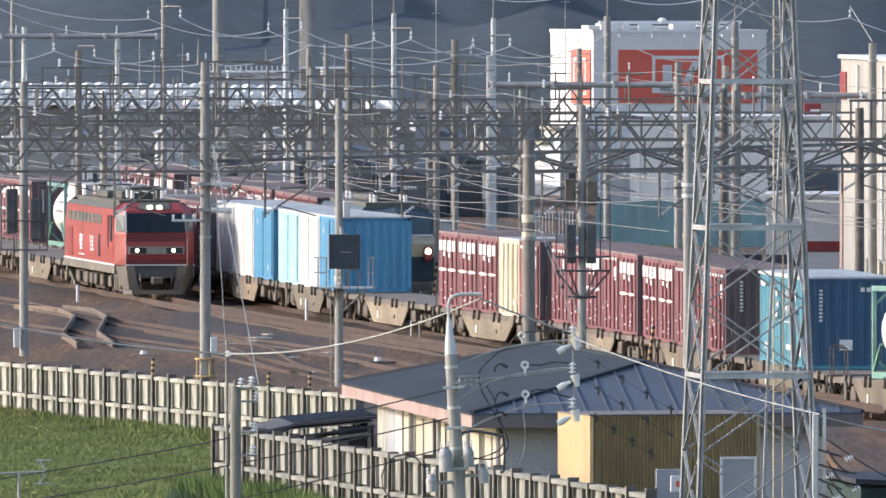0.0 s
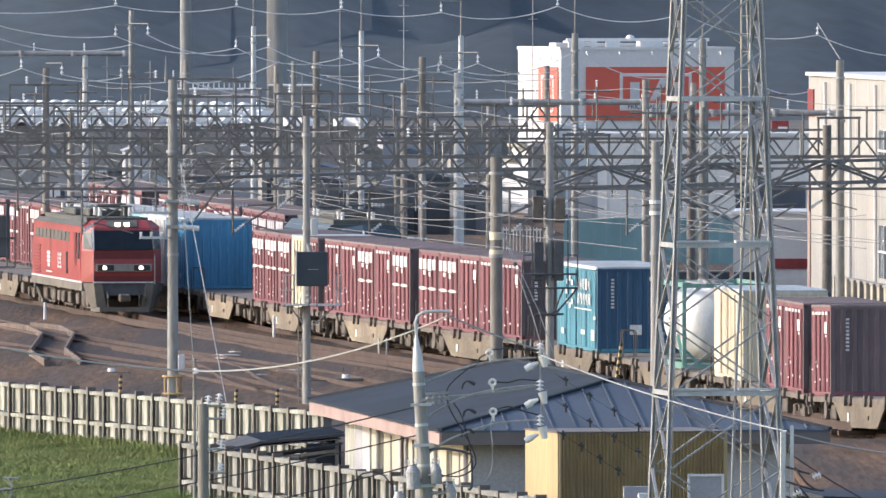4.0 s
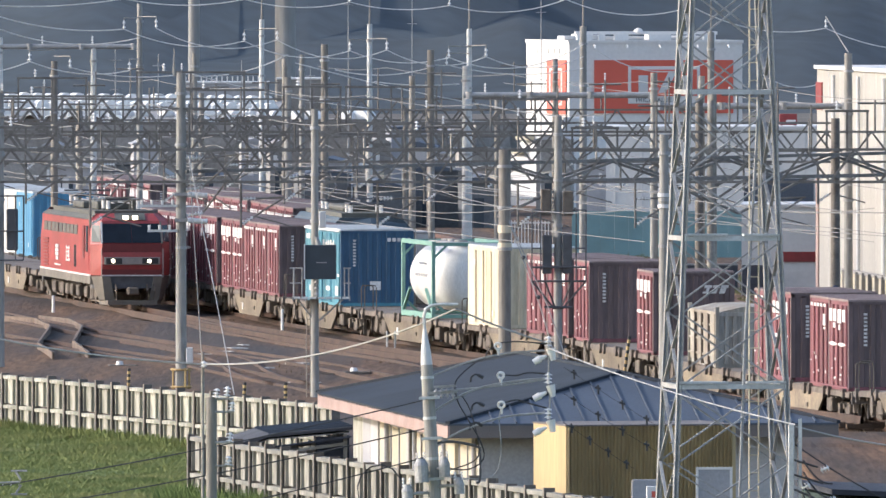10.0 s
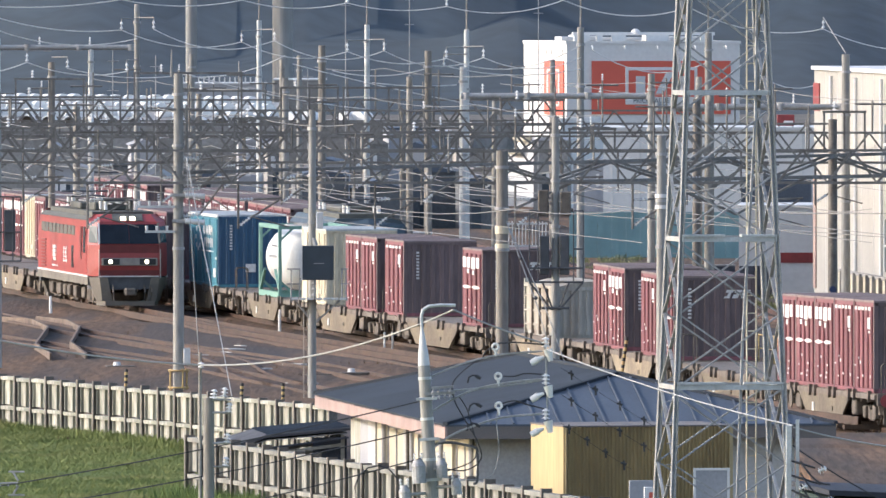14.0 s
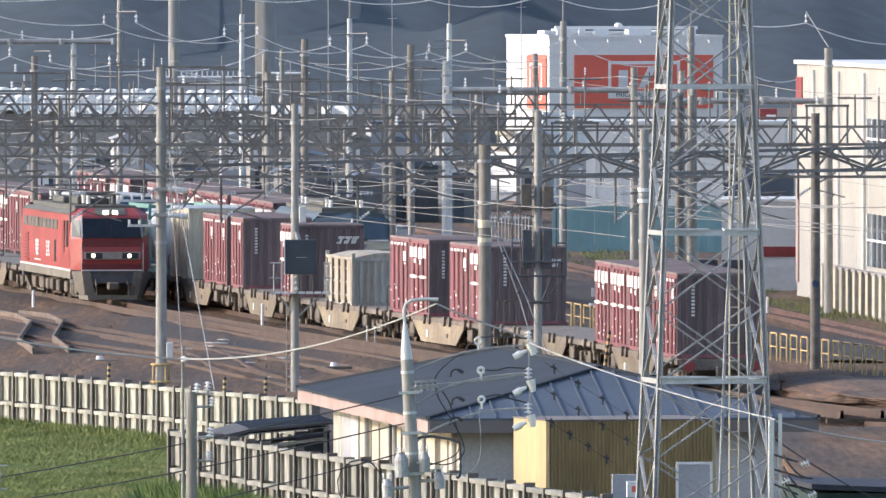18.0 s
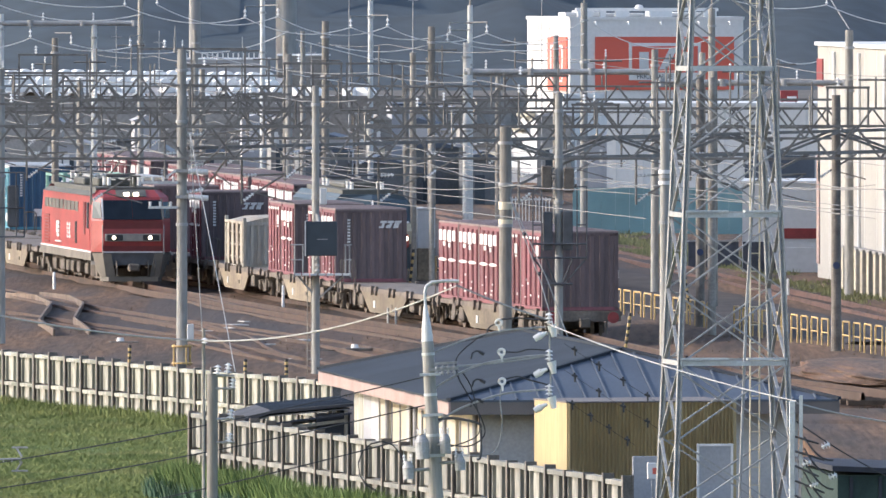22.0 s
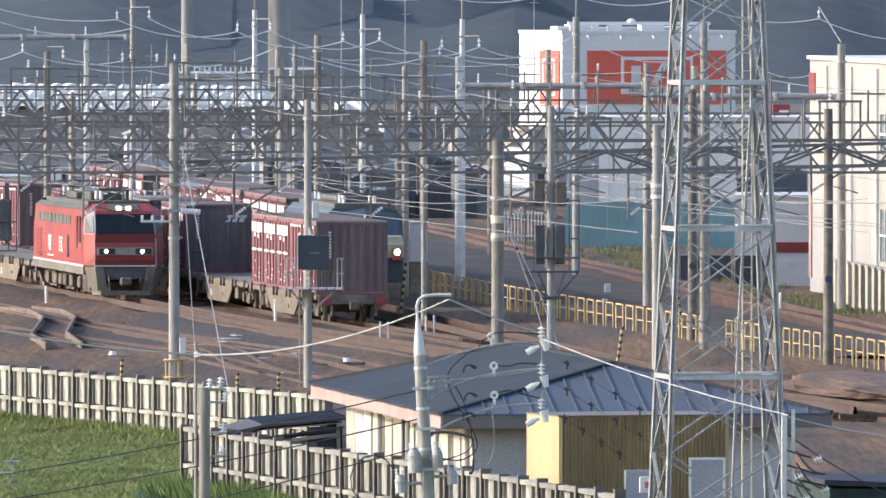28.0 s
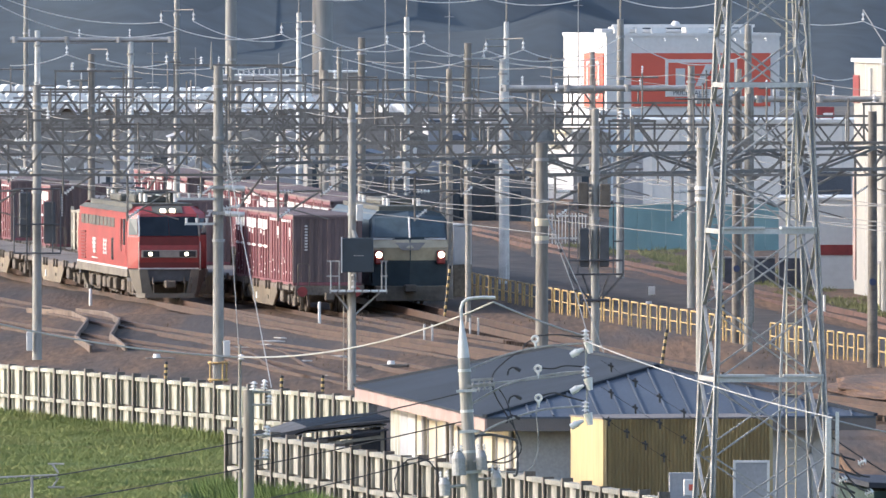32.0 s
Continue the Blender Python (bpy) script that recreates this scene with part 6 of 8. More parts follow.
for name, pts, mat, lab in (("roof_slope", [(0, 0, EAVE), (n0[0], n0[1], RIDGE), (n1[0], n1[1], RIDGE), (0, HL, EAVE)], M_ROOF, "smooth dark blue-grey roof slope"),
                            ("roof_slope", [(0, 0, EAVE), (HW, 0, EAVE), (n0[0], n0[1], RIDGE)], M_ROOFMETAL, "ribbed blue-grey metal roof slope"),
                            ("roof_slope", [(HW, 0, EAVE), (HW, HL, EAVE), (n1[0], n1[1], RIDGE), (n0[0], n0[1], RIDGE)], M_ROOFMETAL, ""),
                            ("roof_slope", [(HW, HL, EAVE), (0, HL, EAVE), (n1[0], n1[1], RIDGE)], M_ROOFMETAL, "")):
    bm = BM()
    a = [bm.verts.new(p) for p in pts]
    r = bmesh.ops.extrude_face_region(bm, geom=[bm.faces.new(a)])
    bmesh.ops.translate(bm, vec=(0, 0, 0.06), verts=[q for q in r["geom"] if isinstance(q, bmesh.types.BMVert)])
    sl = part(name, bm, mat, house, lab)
    if pts[1] == (HW, 0, EAVE):
        # standing seams on the front slope
        bm = BM()
        for k in range(1, 17):
            x = k * HW / 17
            t = min(x / n0[0], (HW - x) / (HW - n0[0]))
            strut(bm, (x, 0.02, EAVE + 0.075), (x, n0[1] * t, EAVE + 0.075 + (RIDGE - EAVE) * t), 0.035)
        part("seam", bm, M_ROOFMETAL, sl)
bm = BM()
for a, b in (((0, 0, EAVE + 0.08), (*n0, RIDGE + 0.08)), ((HW, 0, EAVE + 0.08), (*n0, RIDGE + 0.08)), ((*n0, RIDGE + 0.08), (*n1, RIDGE + 0.08)),
             ((0, HL, EAVE + 0.08), (*n1, RIDGE + 0.08)), ((HW, HL, EAVE + 0.08), (*n1, RIDGE + 0.08))):
    strut(bm, a, b, 0.12, 0.06)
part("ridge_cap", bm, M_ROOF, house)

# ochre shed in front of the house
shed = thing("corrugated_shed", pose(2.34, 318.2, 0, 0, 0, 14.5), "ochre corrugated metal shed with a pale end wall", "shed")
SW, SL, SH = 3.5, 2.5, 3.10
bm = BM()
n = 92
pts = []
for k in range(n):
    x = k * SW / n
    pts += [(x, 0.0), (x + SW / n * 0.5, 0.0 if k % 2 else -0.085)]
lo = [bm.verts.new((x, y, 0)) for x, y in pts]
hi = [bm.verts.new((x, y, SH)) for x, y in pts]
for i in range(len(lo) - 1):
    bm.faces.new((lo[i], lo[i + 1], hi[i + 1], hi[i]))
part("corrugated_front", bm, M_YELLOWSHEET, shed, "ochre corrugated sheet")
bm = BM()
box(bm, -0.02, 0.04, -0.03, SL, 0, SH)
part("side_sheet", bm, M_YELLOWPLAIN, shed, "pale ochre side sheet")
bm = BM()
box(bm, 0.04, SW, 0.02, SL, 0, SH - 0.02)
part("body", bm, M_YELLOWSHEET, shed)
bm = BM()
box(bm, -0.04, SW + 0.03, -0.07, SL + 0.03, SH, SH + 0.03)
part("roof", bm, M_EAVE, shed)
for x in (0.02, SW - 0.02):
    bm = BM()
    box(bm, x - 0.04, x + 0.04, -0.06, -0.035, 0, SH)
    part("corner_trim", bm, M_YELLOWPLAIN, shed)

# dark lean-to left of the house
lean = thing("carport", pose(-4.90, 350.0, 0, 0, 0, 5), "open carport with a black flat roof on thin posts", "carport")
bm = BM()
profile(bm, [(-0.1, 1.66), (0.0, 1.76), (0.9, 2.04), (2.80, 2.20), (2.80, 2.14), (0.9, 1.97), (0.05, 1.68)], 0, 4.6)
part("roof", bm, M_BLACKROOF, lean)
bm = BM()
profile(bm, [(0.1, 1.66), (0.9, 1.93), (2.70, 2.09), (2.70, 2.06), (0.9, 1.90), (0.1, 1.62)], 0.1, 4.5)
part("ceiling_board", bm, M_GREYWALL, lean, "grey boards under the roof")
bm = BM()
strut(bm, (0.0, -0.02, 1.62), (2.72, -0.02, 1.98), 0.10, 0.04)
part("front_fascia", bm, M_NAVYWALL, lean)
for k in range(6):
    bm = BM()
    strut(bm, (0.9, 0.3 + k * 0.8, 2.06), (2.77, 0.3 + k * 0.8, 2.22), 0.05)
    part("roof_rib", bm, M_ROOFMETAL, lean)
for x, y in ((0.1, 0.1), (0.1, 2.3), (0.1, 4.5), (2.6, 0.1), (2.6, 2.3), (2.6, 4.5)):
    bm = BM()
    box(bm, x - 0.04, x + 0.04, y - 0.04, y + 0.04, 0, 1.64 if x < 1 else 2.04)
    part("post", bm, M_PALECON, lean)
for y in (0.03, 2.3):
    bm = BM()
    strut(bm, (0.1, y, 1.50), (2.6, y, 1.82), 0.07)
    part("rafter", bm, M_PALECON, lean)
    bm = BM()
    box(bm, 0.1, 2.6, y, y + 0.06, 1.36, 1.42)
    part("beam", bm, M_PALECON, lean)
bm = BM()
box(bm, 0.1, 2.62, 4.42, 4.46, 0, 1.6)
part("rear_panel", bm, M_GREYWALL, lean)
bm = BM()
box(bm, 2.66, 2.70, 0.2, 4.5, 0.0, 2.0)
part("side_panel", bm, M_NAVYWALL, lean)
bm = BM()
box(bm, 1.95, 2.64, 0.16, 0.20, 0.0, 1.98)
part("front_panel", bm, M_NAVYWALL, lean, "dark grey sheet beside the opening")

# dark sheet roof at the lower edge of the view
dark = thing("dark_roofed_shed", pose(6.50, 269.2, 0, 0, 0, 6), "low shed with a dark green-grey sheet roof", "shed")
bm = BM()
box(bm, 0.10, 3.4, 0.1, 5.0, 0, 3.24)
part("wall", bm, M_DARKGREEN, dark, "dark green sheet wall")
bm = BM()
profile(bm, [(0.0, 3.40), (3.6, 3.24), (3.6, 3.16), (0.0, 3.31)], 0, 5.2)
part("roof", bm, M_DARKROOF, dark)
for k in range(7):
    bm = BM()
    box(bm, 0.3 + k * 0.5, 0.36 + k * 0.5, 0.07, 0.098, 0.0, 3.20)
    part("sheet_joint", bm, M_DARKROOF, dark)

# white boards in front of the shed
for x, y, w, z0, z1, lab in ((3.87, 311.1, 0.3, 1.8, 2.12, "small white notice with a red emblem patch"), (4.84, 309.4, 0.66, 0.6, 2.52, "plain pale grey door panel leaning by the tower"),
                             (3.60, 312.8, 0.5, 1.2, 2.2, "grey meter cabinet on the shed wall")):
    bm = BM()
    box(bm, 0, w, 0, 0.08, z0, z1, bevel=0.01)
    s = single("notice_board" if w < 0.4 else "wall_cabinet", bm, M_WHITE if w < 0.4 else M_GREYWALL, lab, "board" if w < 0.4 else "cabinet", m=pose(x, y, 0, 0, 0, 6))
    if w < 0.4:
        bm = BM()
        box(bm, 0.1, 0.2, -0.006, 0.0, 1.9, 2.02)
        part("emblem", bm, M_SIGNRED, s)
    for u in (0.3, 0.6):
        bm = BM()
        box(bm, w * u, w * (u + 0.1), 0.02, 0.06, 0, z0)
        part("leg", bm, M_GALV, s)
    if w > 0.6:
        for x0, x1, za, zb in ((-0.03, 0.02, z0, z1), (w - 0.02, w + 0.03, z0, z1), (-0.03, w + 0.03, z1 - 0.02, z1 + 0.03)):
            bm = BM()
            box(bm, x0, x1, -0.02, 0.0, za, zb)
            part("frame_bar", bm, M_WHITE, s)


# ---- lattice tower in the foreground ----
def tower():
    t = thing("lattice_tower", pose(5.23, 301.1, 0, 0, 0, 7.5), "tall galvanised steel lattice tower", "tower")
    H_T = 19.0

    def half(z):
        return max(0.35, 1.20 - 0.040 * z)
    corners = ((-1, -1), (1, -1), (1, 1), (-1, 1))
    for sx, sy in corners:
        bm = BM()
        a, b = (sx * half(0), sy * half(0), 0), (sx * half(H_T), sy * half(H_T), H_T)
        strut(bm, a, b, 0.13, 0.02)
        strut(bm, a, b, 0.02, 0.13)
        part("leg", bm, M_GALV, t)
    levels = [0, 1.45, 2.9, 4.35, 5.75, 7.1, 8.4, 9.65, 10.85, 12.0, 13.1, 14.1]
    for za, zb in zip(levels, levels[1:]):
        for i in range(4):
            (ax, ay), (bx, by) = corners[i], corners[(i + 1) % 4]
            bm = BM()
            ha, hb, hm = half(za), half(zb), half((za + zb) / 2)
            strut(bm, (ax * ha, ay * ha, za), (bx * hb, by * hb, zb), 0.06, 0.03)
            strut(bm, (bx * ha, by * ha, za), (ax * hb, ay * hb, zb), 0.06, 0.03)
            part("diagonal", bm, M_GALV, t)
    for z in (1.45, 4.36, 7.17, 9.95, 12.0):
        h = half(z)
        for i in range(4):
            (ax, ay), (bx, by) = corners[i], corners[(i + 1) % 4]
            bm = BM()
            strut(bm, (ax * h, ay * h, z), (bx * h, by * h, z), 0.09)
            # Front beams in paler steel: their sun glare is put into the colour.
            part("horizontal", bm, M_GALVLIGHT if i == 0 else M_GALV, t)
    for z in (4.42, 7.22):
        h = half(z)
        bm = BM()
        box(bm, -h, -h * 0.1, -h - 0.1, -h + 0.2, z, z + 0.04)
        box(bm, h * 0.25, h, -h - 0.1, -h + 0.2, z, z + 0.04)
        part("rest_platform", bm, M_GALVLIGHT, t)
    bm = BM()
    sweep(bm, [(0.05, -half(0) * 0.9, 0), (0.25, -half(5) * 0.95, 5.2), (0.52, -half(9) * 0.95, 9.5), (0.6, -half(13) * 0.95, 14)], 0.03)
    part("cable_duct", bm, M_GALV, t)
    bm = BM()
    for x in (0.52, 0.70):
        rod(bm, (x, 0.3, 0), (x, 0.3, 14), 0.018, seg=6)
    for k in range(40):
        rod(bm, (0.52, 0.3, 0.3 + k * 0.34), (0.70, 0.3, 0.3 + k * 0.34), 0.012, seg=5)
    part("ladder", bm, M_CREAMCON, t, "narrow cream ladder")
    bm = BM()
    for k in range(34):
        z = 0.5 + k * 0.4
        q = -half(z)
        rod(bm, (q - 0.02, q, z), (q - 0.16, q, z), 0.012, seg=5)
    part("step_bolt", bm, M_GALV, t, stuff=True)
    return t


tower()


# ---- near utility poles and their lines ----
lamp = thing("utility_pole", pose(-0.11, 280.0, 0, 0, -3.3, 0), "grey utility pole with a pointed white cap and transformers", "pole", "utility poles")
LT = 5.27
bm = BM()
rod(bm, (0, 0, -0.05), (0, 0, LT), 0.142, 0.105, seg=16)
part("shaft", bm, M_POLE, lamp)
bm = BM()
rod(bm, (0, 0, LT), (0, 0, LT + 0.25), 0.107, 0.085, seg=16)
rod(bm, (0, 0, LT + 0.25), (0, 0, LT + 0.66), 0.085, 0.025, seg=16)
part("white_cap", bm, M_PALEGREY, lamp, "pale tapered sleeve")
bm = BM()
sweep(bm, [(0, 0, LT + 0.5), (0, 0, LT + 0.86), (0.04, 0, LT + 0.98), (0.14, 0, LT + 1.04), (0.35, 0, LT + 1.05), (0.62, 0, LT + 1.03)], 0.03, 8)
part("curved_arm", bm, M_GALVLIGHT, lamp)
for k in range(6):
    bm = BM()
    z = LT - 0.25 - k * 0.36
    rod(bm, (0, 0, z), (0, 0, z + 0.05), 0.122, seg=14)
    if k % 2:
        box(bm, -0.17, 0.2, -0.16, -0.12, z, z + 0.05)
    part("band", bm, M_GALVLIGHT, lamp)
for x, z0, z1, r in ((-0.20, 3.2, 3.62, 0.125), (0.21, 3.28, 3.62, 0.10), (-0.47, 2.86, 3.18, 0.10), (0.45, 2.96, 3.24, 0.095)):
    bm = BM()
    z = z1 - 1.05
    rod(bm, (x, -0.22, z0), (x, -0.22, z1 - 0.12), r, seg=14)
    rod(bm, (x, -0.22, z1 - 0.12), (x, -0.22, z1), r * 1.1, r * 0.55, seg=14)
    rod(bm, (x, -0.22, z0 + 0.15), (0.0, 0.0, z0 + 0.15), 0.03, seg=6)
    tr = part("transformer", bm, M_GALV, lamp)
    for d in (-0.06, 0.06):
        bm = BM()
        disc_insulator(bm, (x + d, -0.22, z + 1.0), (x + d, -0.22, z + 1.17), 3, 0.035)
        part("bushing", bm, M_INSUL, tr)

# wires to a stack of insulators
stack = thing("insulator_stack", pose(1.76, 280.0, 0), "stack of white insulators with hanging covers on a thin pole", "insulator", "utility poles")
for v in (5.59, 4.94, 4.32):
    bm = BM()
    disc_insulator(bm, (-0.02, 0, v - 0.02), (-0.02, 0, v + 0.18), 3, 0.08)
    rod(bm, (0.02, 0, v - 0.04), (0.07, 0, v - 0.25), 0.085, 0.045, seg=10)
    part("insulator", bm, M_INSUL, stack)
    bm = BM()
    rod(bm, (-0.05, 0, v - 0.17), (-0.16, 0, v - 0.22), 0.025, 0.05, seg=10)
    rod(bm, (-0.16, 0, v - 0.22), (-0.28, 0, v - 0.29), 0.065, 0.055, seg=10)
    part("cover", bm, M_INSUL, stack, "white plastic cover")
bm = BM()
rod(bm, (0.02, 0.02, 4.07), (-0.02, 0.02, 5.73), 0.016, seg=8)
part("rod", bm, M_GALV, stack)

NEAR = "thin cable in front of the house"
for a, b, drop, r, mat in (((0.11, 280.0, 6.25), (1.71, 280.0, 5.65), 0.03, 0.017, M_WIRE), ((1.71, 280.0, 5.57), (5.88, 269.2, 4.50), 0.10, 0.013, M_WIRE), ((5.88, 269.2, 4.47), (8.23, 269.2, 4.07), 0.06, 0.015, M_WIRE),
                           ((0.11, 280.0, 6.25), (-4.57, 291.7, 4.99), 0.28, 0.017, M_WIRE), ((-4.57, 291.7, 4.99), (-9.42, 291.7, 5.70), 0.12, 0.017, M_WIRE), ((-0.40, 280.0, 4.65), (-9.04, 280.0, 2.95), 0.1, 0.012, M_DARKWIRE),
                           ((-0.36, 280.0, 4.15), (-9.04, 280.0, 2.50), 0.1, 0.012, M_DARKWIRE), ((-0.33, 280.0, 3.65), (-9.04, 280.0, 1.70), 0.1, 0.012, M_DARKWIRE),
                           ((-7.08, 451.6, 1.15), (-7.45, 451.6, 7.08), -0.02, 0.014, M_WIRE), ((-6.02, 444.4, 0.25), (-7.45, 451.6, 7.08), 0.0, 0.016, M_WIRE), ((5.88, 269.2, 4.16), (8.23, 269.2, 2.87), 0.1, 0.012, M_DARKWIRE)):
    wire(sag(a, b, drop, 14), r, mat, NEAR, "near cables")
# black cables with clips, in front of the roof
for (a, b) in (((2.01, 280.0, 5.22), (3.66, 280.0, 4.18)), ((2.01, 280.0, 4.75), (3.66, 280.0, 3.72)), ((2.01, 280.0, 4.24), (3.26, 280.0, 3.42))):
    wire(sag(a, b, 0.01, 8), 0.004, M_DARKWIRE, "thin black cable with clips", "near cables")
    for k in range(4):
        p = Vector(a).lerp(Vector(b), 0.11 + 0.26 * k)
        bm = BM()
        rod(bm, p + Vector((-0.05, -0.02, 0.03)), p + Vector((0.05, -0.02, 0.0)), 0.02, seg=6)
        rod(bm, p + Vector((0.0, -0.02, 0.07)), p + Vector((0.01, -0.02, -0.10)), 0.017, seg=6)
        single("cable_clip", bm, M_DARKWIRE, "small black clip on a cable", "clip", "cable clips")
# dark loops beside the pole
for c, r0 in (((-1.24, 280.0, 3.05), 0.4),):
    bm = BM()
    sweep(bm, [(c[0] + r0 * math.cos(a * 0.5), c[1], c[2] + r0 * 1.1 * math.sin(a * 0.5)) for a in range(0, 10)], 0.014)
    single("cable_loop", bm, M_DARKWIRE, "slack dark cable loop beside the utility pole", "cable", "near cables")


def ease(pts, n=5):
    """A smooth line through a few points."""
    pts = [Vector(p) for p in pts]
    out = []
    for i in range(len(pts) - 1):
        p0, p1, p2, p3 = pts[max(i - 1, 0)], pts[i], pts[i + 1], pts[min(i + 2, len(pts) - 1)]
        for k in range(n):
            t = k / n
            out.append(0.5 * (2 * p1 + (p2 - p0) * t + (2 * p0 - 5 * p1 + 4 * p2 - p3) * t * t + (3 * p1 - p0 - 3 * p2 + p3) * t ** 3))
    return out + [pts[-1]]


# pale leads from the covers to the pole, and black slack cables
for pts, r, mat, lab in (
        (((1.68, 280.0, 5.51), (1.31, 280.0, 5.49), (0.86, 280.0, 5.44), (0.26, 280.0, 5.29), (-0.38, 280.0, 5.03)), 0.018, M_GALV, "pale sheathed lead sagging to the utility pole"),
        (((1.73, 280.0, 5.02), (1.16, 280.0, 4.97), (0.46, 280.0, 4.83), (-0.07, 280.0, 4.57), (-0.34, 280.0, 4.39)), 0.02, M_GALV, "pale sheathed lead sagging to the utility pole"),
        (((1.69, 280.0, 4.41), (0.96, 280.0, 4.34), (0.41, 280.0, 4.17), (0.01, 280.0, 3.99), (-0.30, 280.0, 3.75)), 0.02, M_GALV, "pale sheathed lead sagging to the utility pole"),
        (((1.66, 280.0, 5.00), (1.06, 280.0, 4.91), (0.36, 280.0, 4.84), (-0.38, 280.0, 4.78)), 0.016, M_GALV, "pale sheathed lead sagging to the utility pole"),
        (((0.90, 280.0, 5.65), (1.21, 280.0, 5.67), (1.71, 280.0, 5.63)), 0.014, M_DARKWIRE, "short black lead between insulators"),
        (((0.93, 280.0, 5.08), (1.18, 280.0, 5.07), (1.38, 280.0, 5.12), (1.73, 280.0, 5.10)), 0.014, M_DARKWIRE, "short black lead between insulators"),
        (((0.94, 280.0, 4.58), (1.18, 280.0, 4.64), (1.38, 280.0, 4.58), (1.73, 280.0, 4.49)), 0.014, M_DARKWIRE, "short black lead between insulators"),
        (((0.84, 280.0, 5.59), (0.68, 280.0, 5.51), (0.61, 280.0, 5.37), (0.48, 280.0, 5.32), (0.21, 280.0, 5.10), (0.09, 280.0, 4.91), (0.14, 280.0, 4.61), (0.32, 280.0, 4.29), (0.54, 280.0, 3.90), (0.59, 280.0, 3.59), (0.29, 280.0, 3.40), (-0.22, 280.0, 3.47)), 0.013, M_DARKWIRE, "long slack black cable hanging beside the utility pole"),
        (((0.21, 280.0, 4.71), (0.34, 280.0, 4.50), (0.44, 280.0, 4.18), (0.51, 280.0, 3.83), (0.42, 280.0, 3.55), (-0.22, 280.0, 3.33)), 0.012, M_DARKWIRE, "long slack black cable hanging beside the utility pole"),
        (((0.92, 280.0, 4.51), (0.87, 280.0, 4.28), (0.91, 280.0, 3.78), (0.83, 280.0, 3.38), (0.56, 280.0, 3.24), (-0.18, 280.0, 3.29)), 0.012, M_GALV, "grey slack cable hanging from an insulator"),
        (((-0.31, 280.0, 3.85), (0.03, 280.0, 3.90), (0.48, 280.0, 3.81), (0.53, 280.0, 3.69), (0.53, 280.0, 3.23), (0.46, 280.0, 3.17)), 0.024, M_DARKSTEEL, "dark bent conduit beside the utility pole")):
    bm = BM()
    sweep(bm, ease(pts), r)
    single("slack_cable", bm, mat, lab, "cable", "near cables")
# ring insulators on the leads, with small black hooks
for (px, py, pz), (hx, hy, hz) in (((0.85, 280.0, 5.59), (0.46, 280.0, 5.05)), ((0.90, 280.0, 5.07), (0.48, 280.0, 4.55)), ((0.91, 280.0, 4.55), (0.45, 280.0, 4.20))):
    bm = BM()
    sweep(bm, [(px + 0.055 * math.cos(k * math.pi / 5), py, pz + 0.055 * math.sin(k * math.pi / 5)) for k in range(11)], 0.026, 6)
    rod(bm, (px, py, pz - 0.05), (px + 0.01, py, pz - 0.17), 0.03, 0.015)
    single("ring_insulator", bm, M_INSUL, "white ring insulator on a lead", "insulator", "ring insulators")
    bm = BM()
    sweep(bm, [(hx - 0.10, hy, hz - 0.10), (hx - 0.08, hy, hz), (hx - 0.02, hy, hz + 0.04), (hx + 0.07, hy, hz + 0.03), (hx + 0.12, hy, hz - 0.01)], 0.018, 6)
    rod(bm, (hx + 0.04, hy, hz + 0.03), (hx + 0.13, hy, hz - 0.02), 0.03, seg=6)
    single("cable_clip", bm, M_DARKWIRE, "small black hook on a lead", "clip", "cable clips")
arm = BM()
box(arm, -0.02, 0.52, -0.14, -0.09, 4.74, 4.79)
box(arm, 0.1, 0.5, -0.16, -0.10, 4.85, 4.89)
for k in range(4):
    disc_insulator(arm, (0.14 + k * 0.1, -0.13, 4.66), (0.14 + k * 0.1, -0.13, 4.84), 2, 0.045)
part("cross_arm", arm, M_GALV, lamp)

post1 = thing("utility_pole", pose(-4.06, 269.2, 0), "short concrete post with white insulators on its side", "pole", "utility poles")
bm = BM()
rod(bm, (0, 0, -0.05), (0, 0, 4.97), 0.10, 0.09, seg=16)
part("shaft", bm, M_BROWNPOLE, post1)
for k, (x, z) in enumerate(((0.14, 4.95), (0.32, 4.98), (0.40, 4.72), (0.36, 4.2), (0.34, 3.8))):
    bm = BM()
    disc_insulator(bm, (x - 0.06, -0.05, z), (x - 0.04, -0.05, z + 0.17), 3, 0.07)
    part("insulator", bm, M_INSUL, post1)
for z in (4.94, 4.72, 4.2, 3.8):
    bm = BM()
    rod(bm, (0, -0.05, z), (0.38, -0.05, z), 0.02)
    part("cross_arm", bm, M_GALV, post1)
thin = thing("marker_post", pose(-4.56, 291.7, 0), "thin dark post with an insulator at its top", "post")
bm = BM()
rod(bm, (0, 0, 0), (0, 0, 5.22), 0.03)
part("shaft", bm, M_TRUSS, thin)
bm = BM()
disc_insulator(bm, (0.02, -0.05, 4.93), (0.02, -0.05, 5.05), 2, 0.07)
part("insulator", bm, M_INSUL, thin)

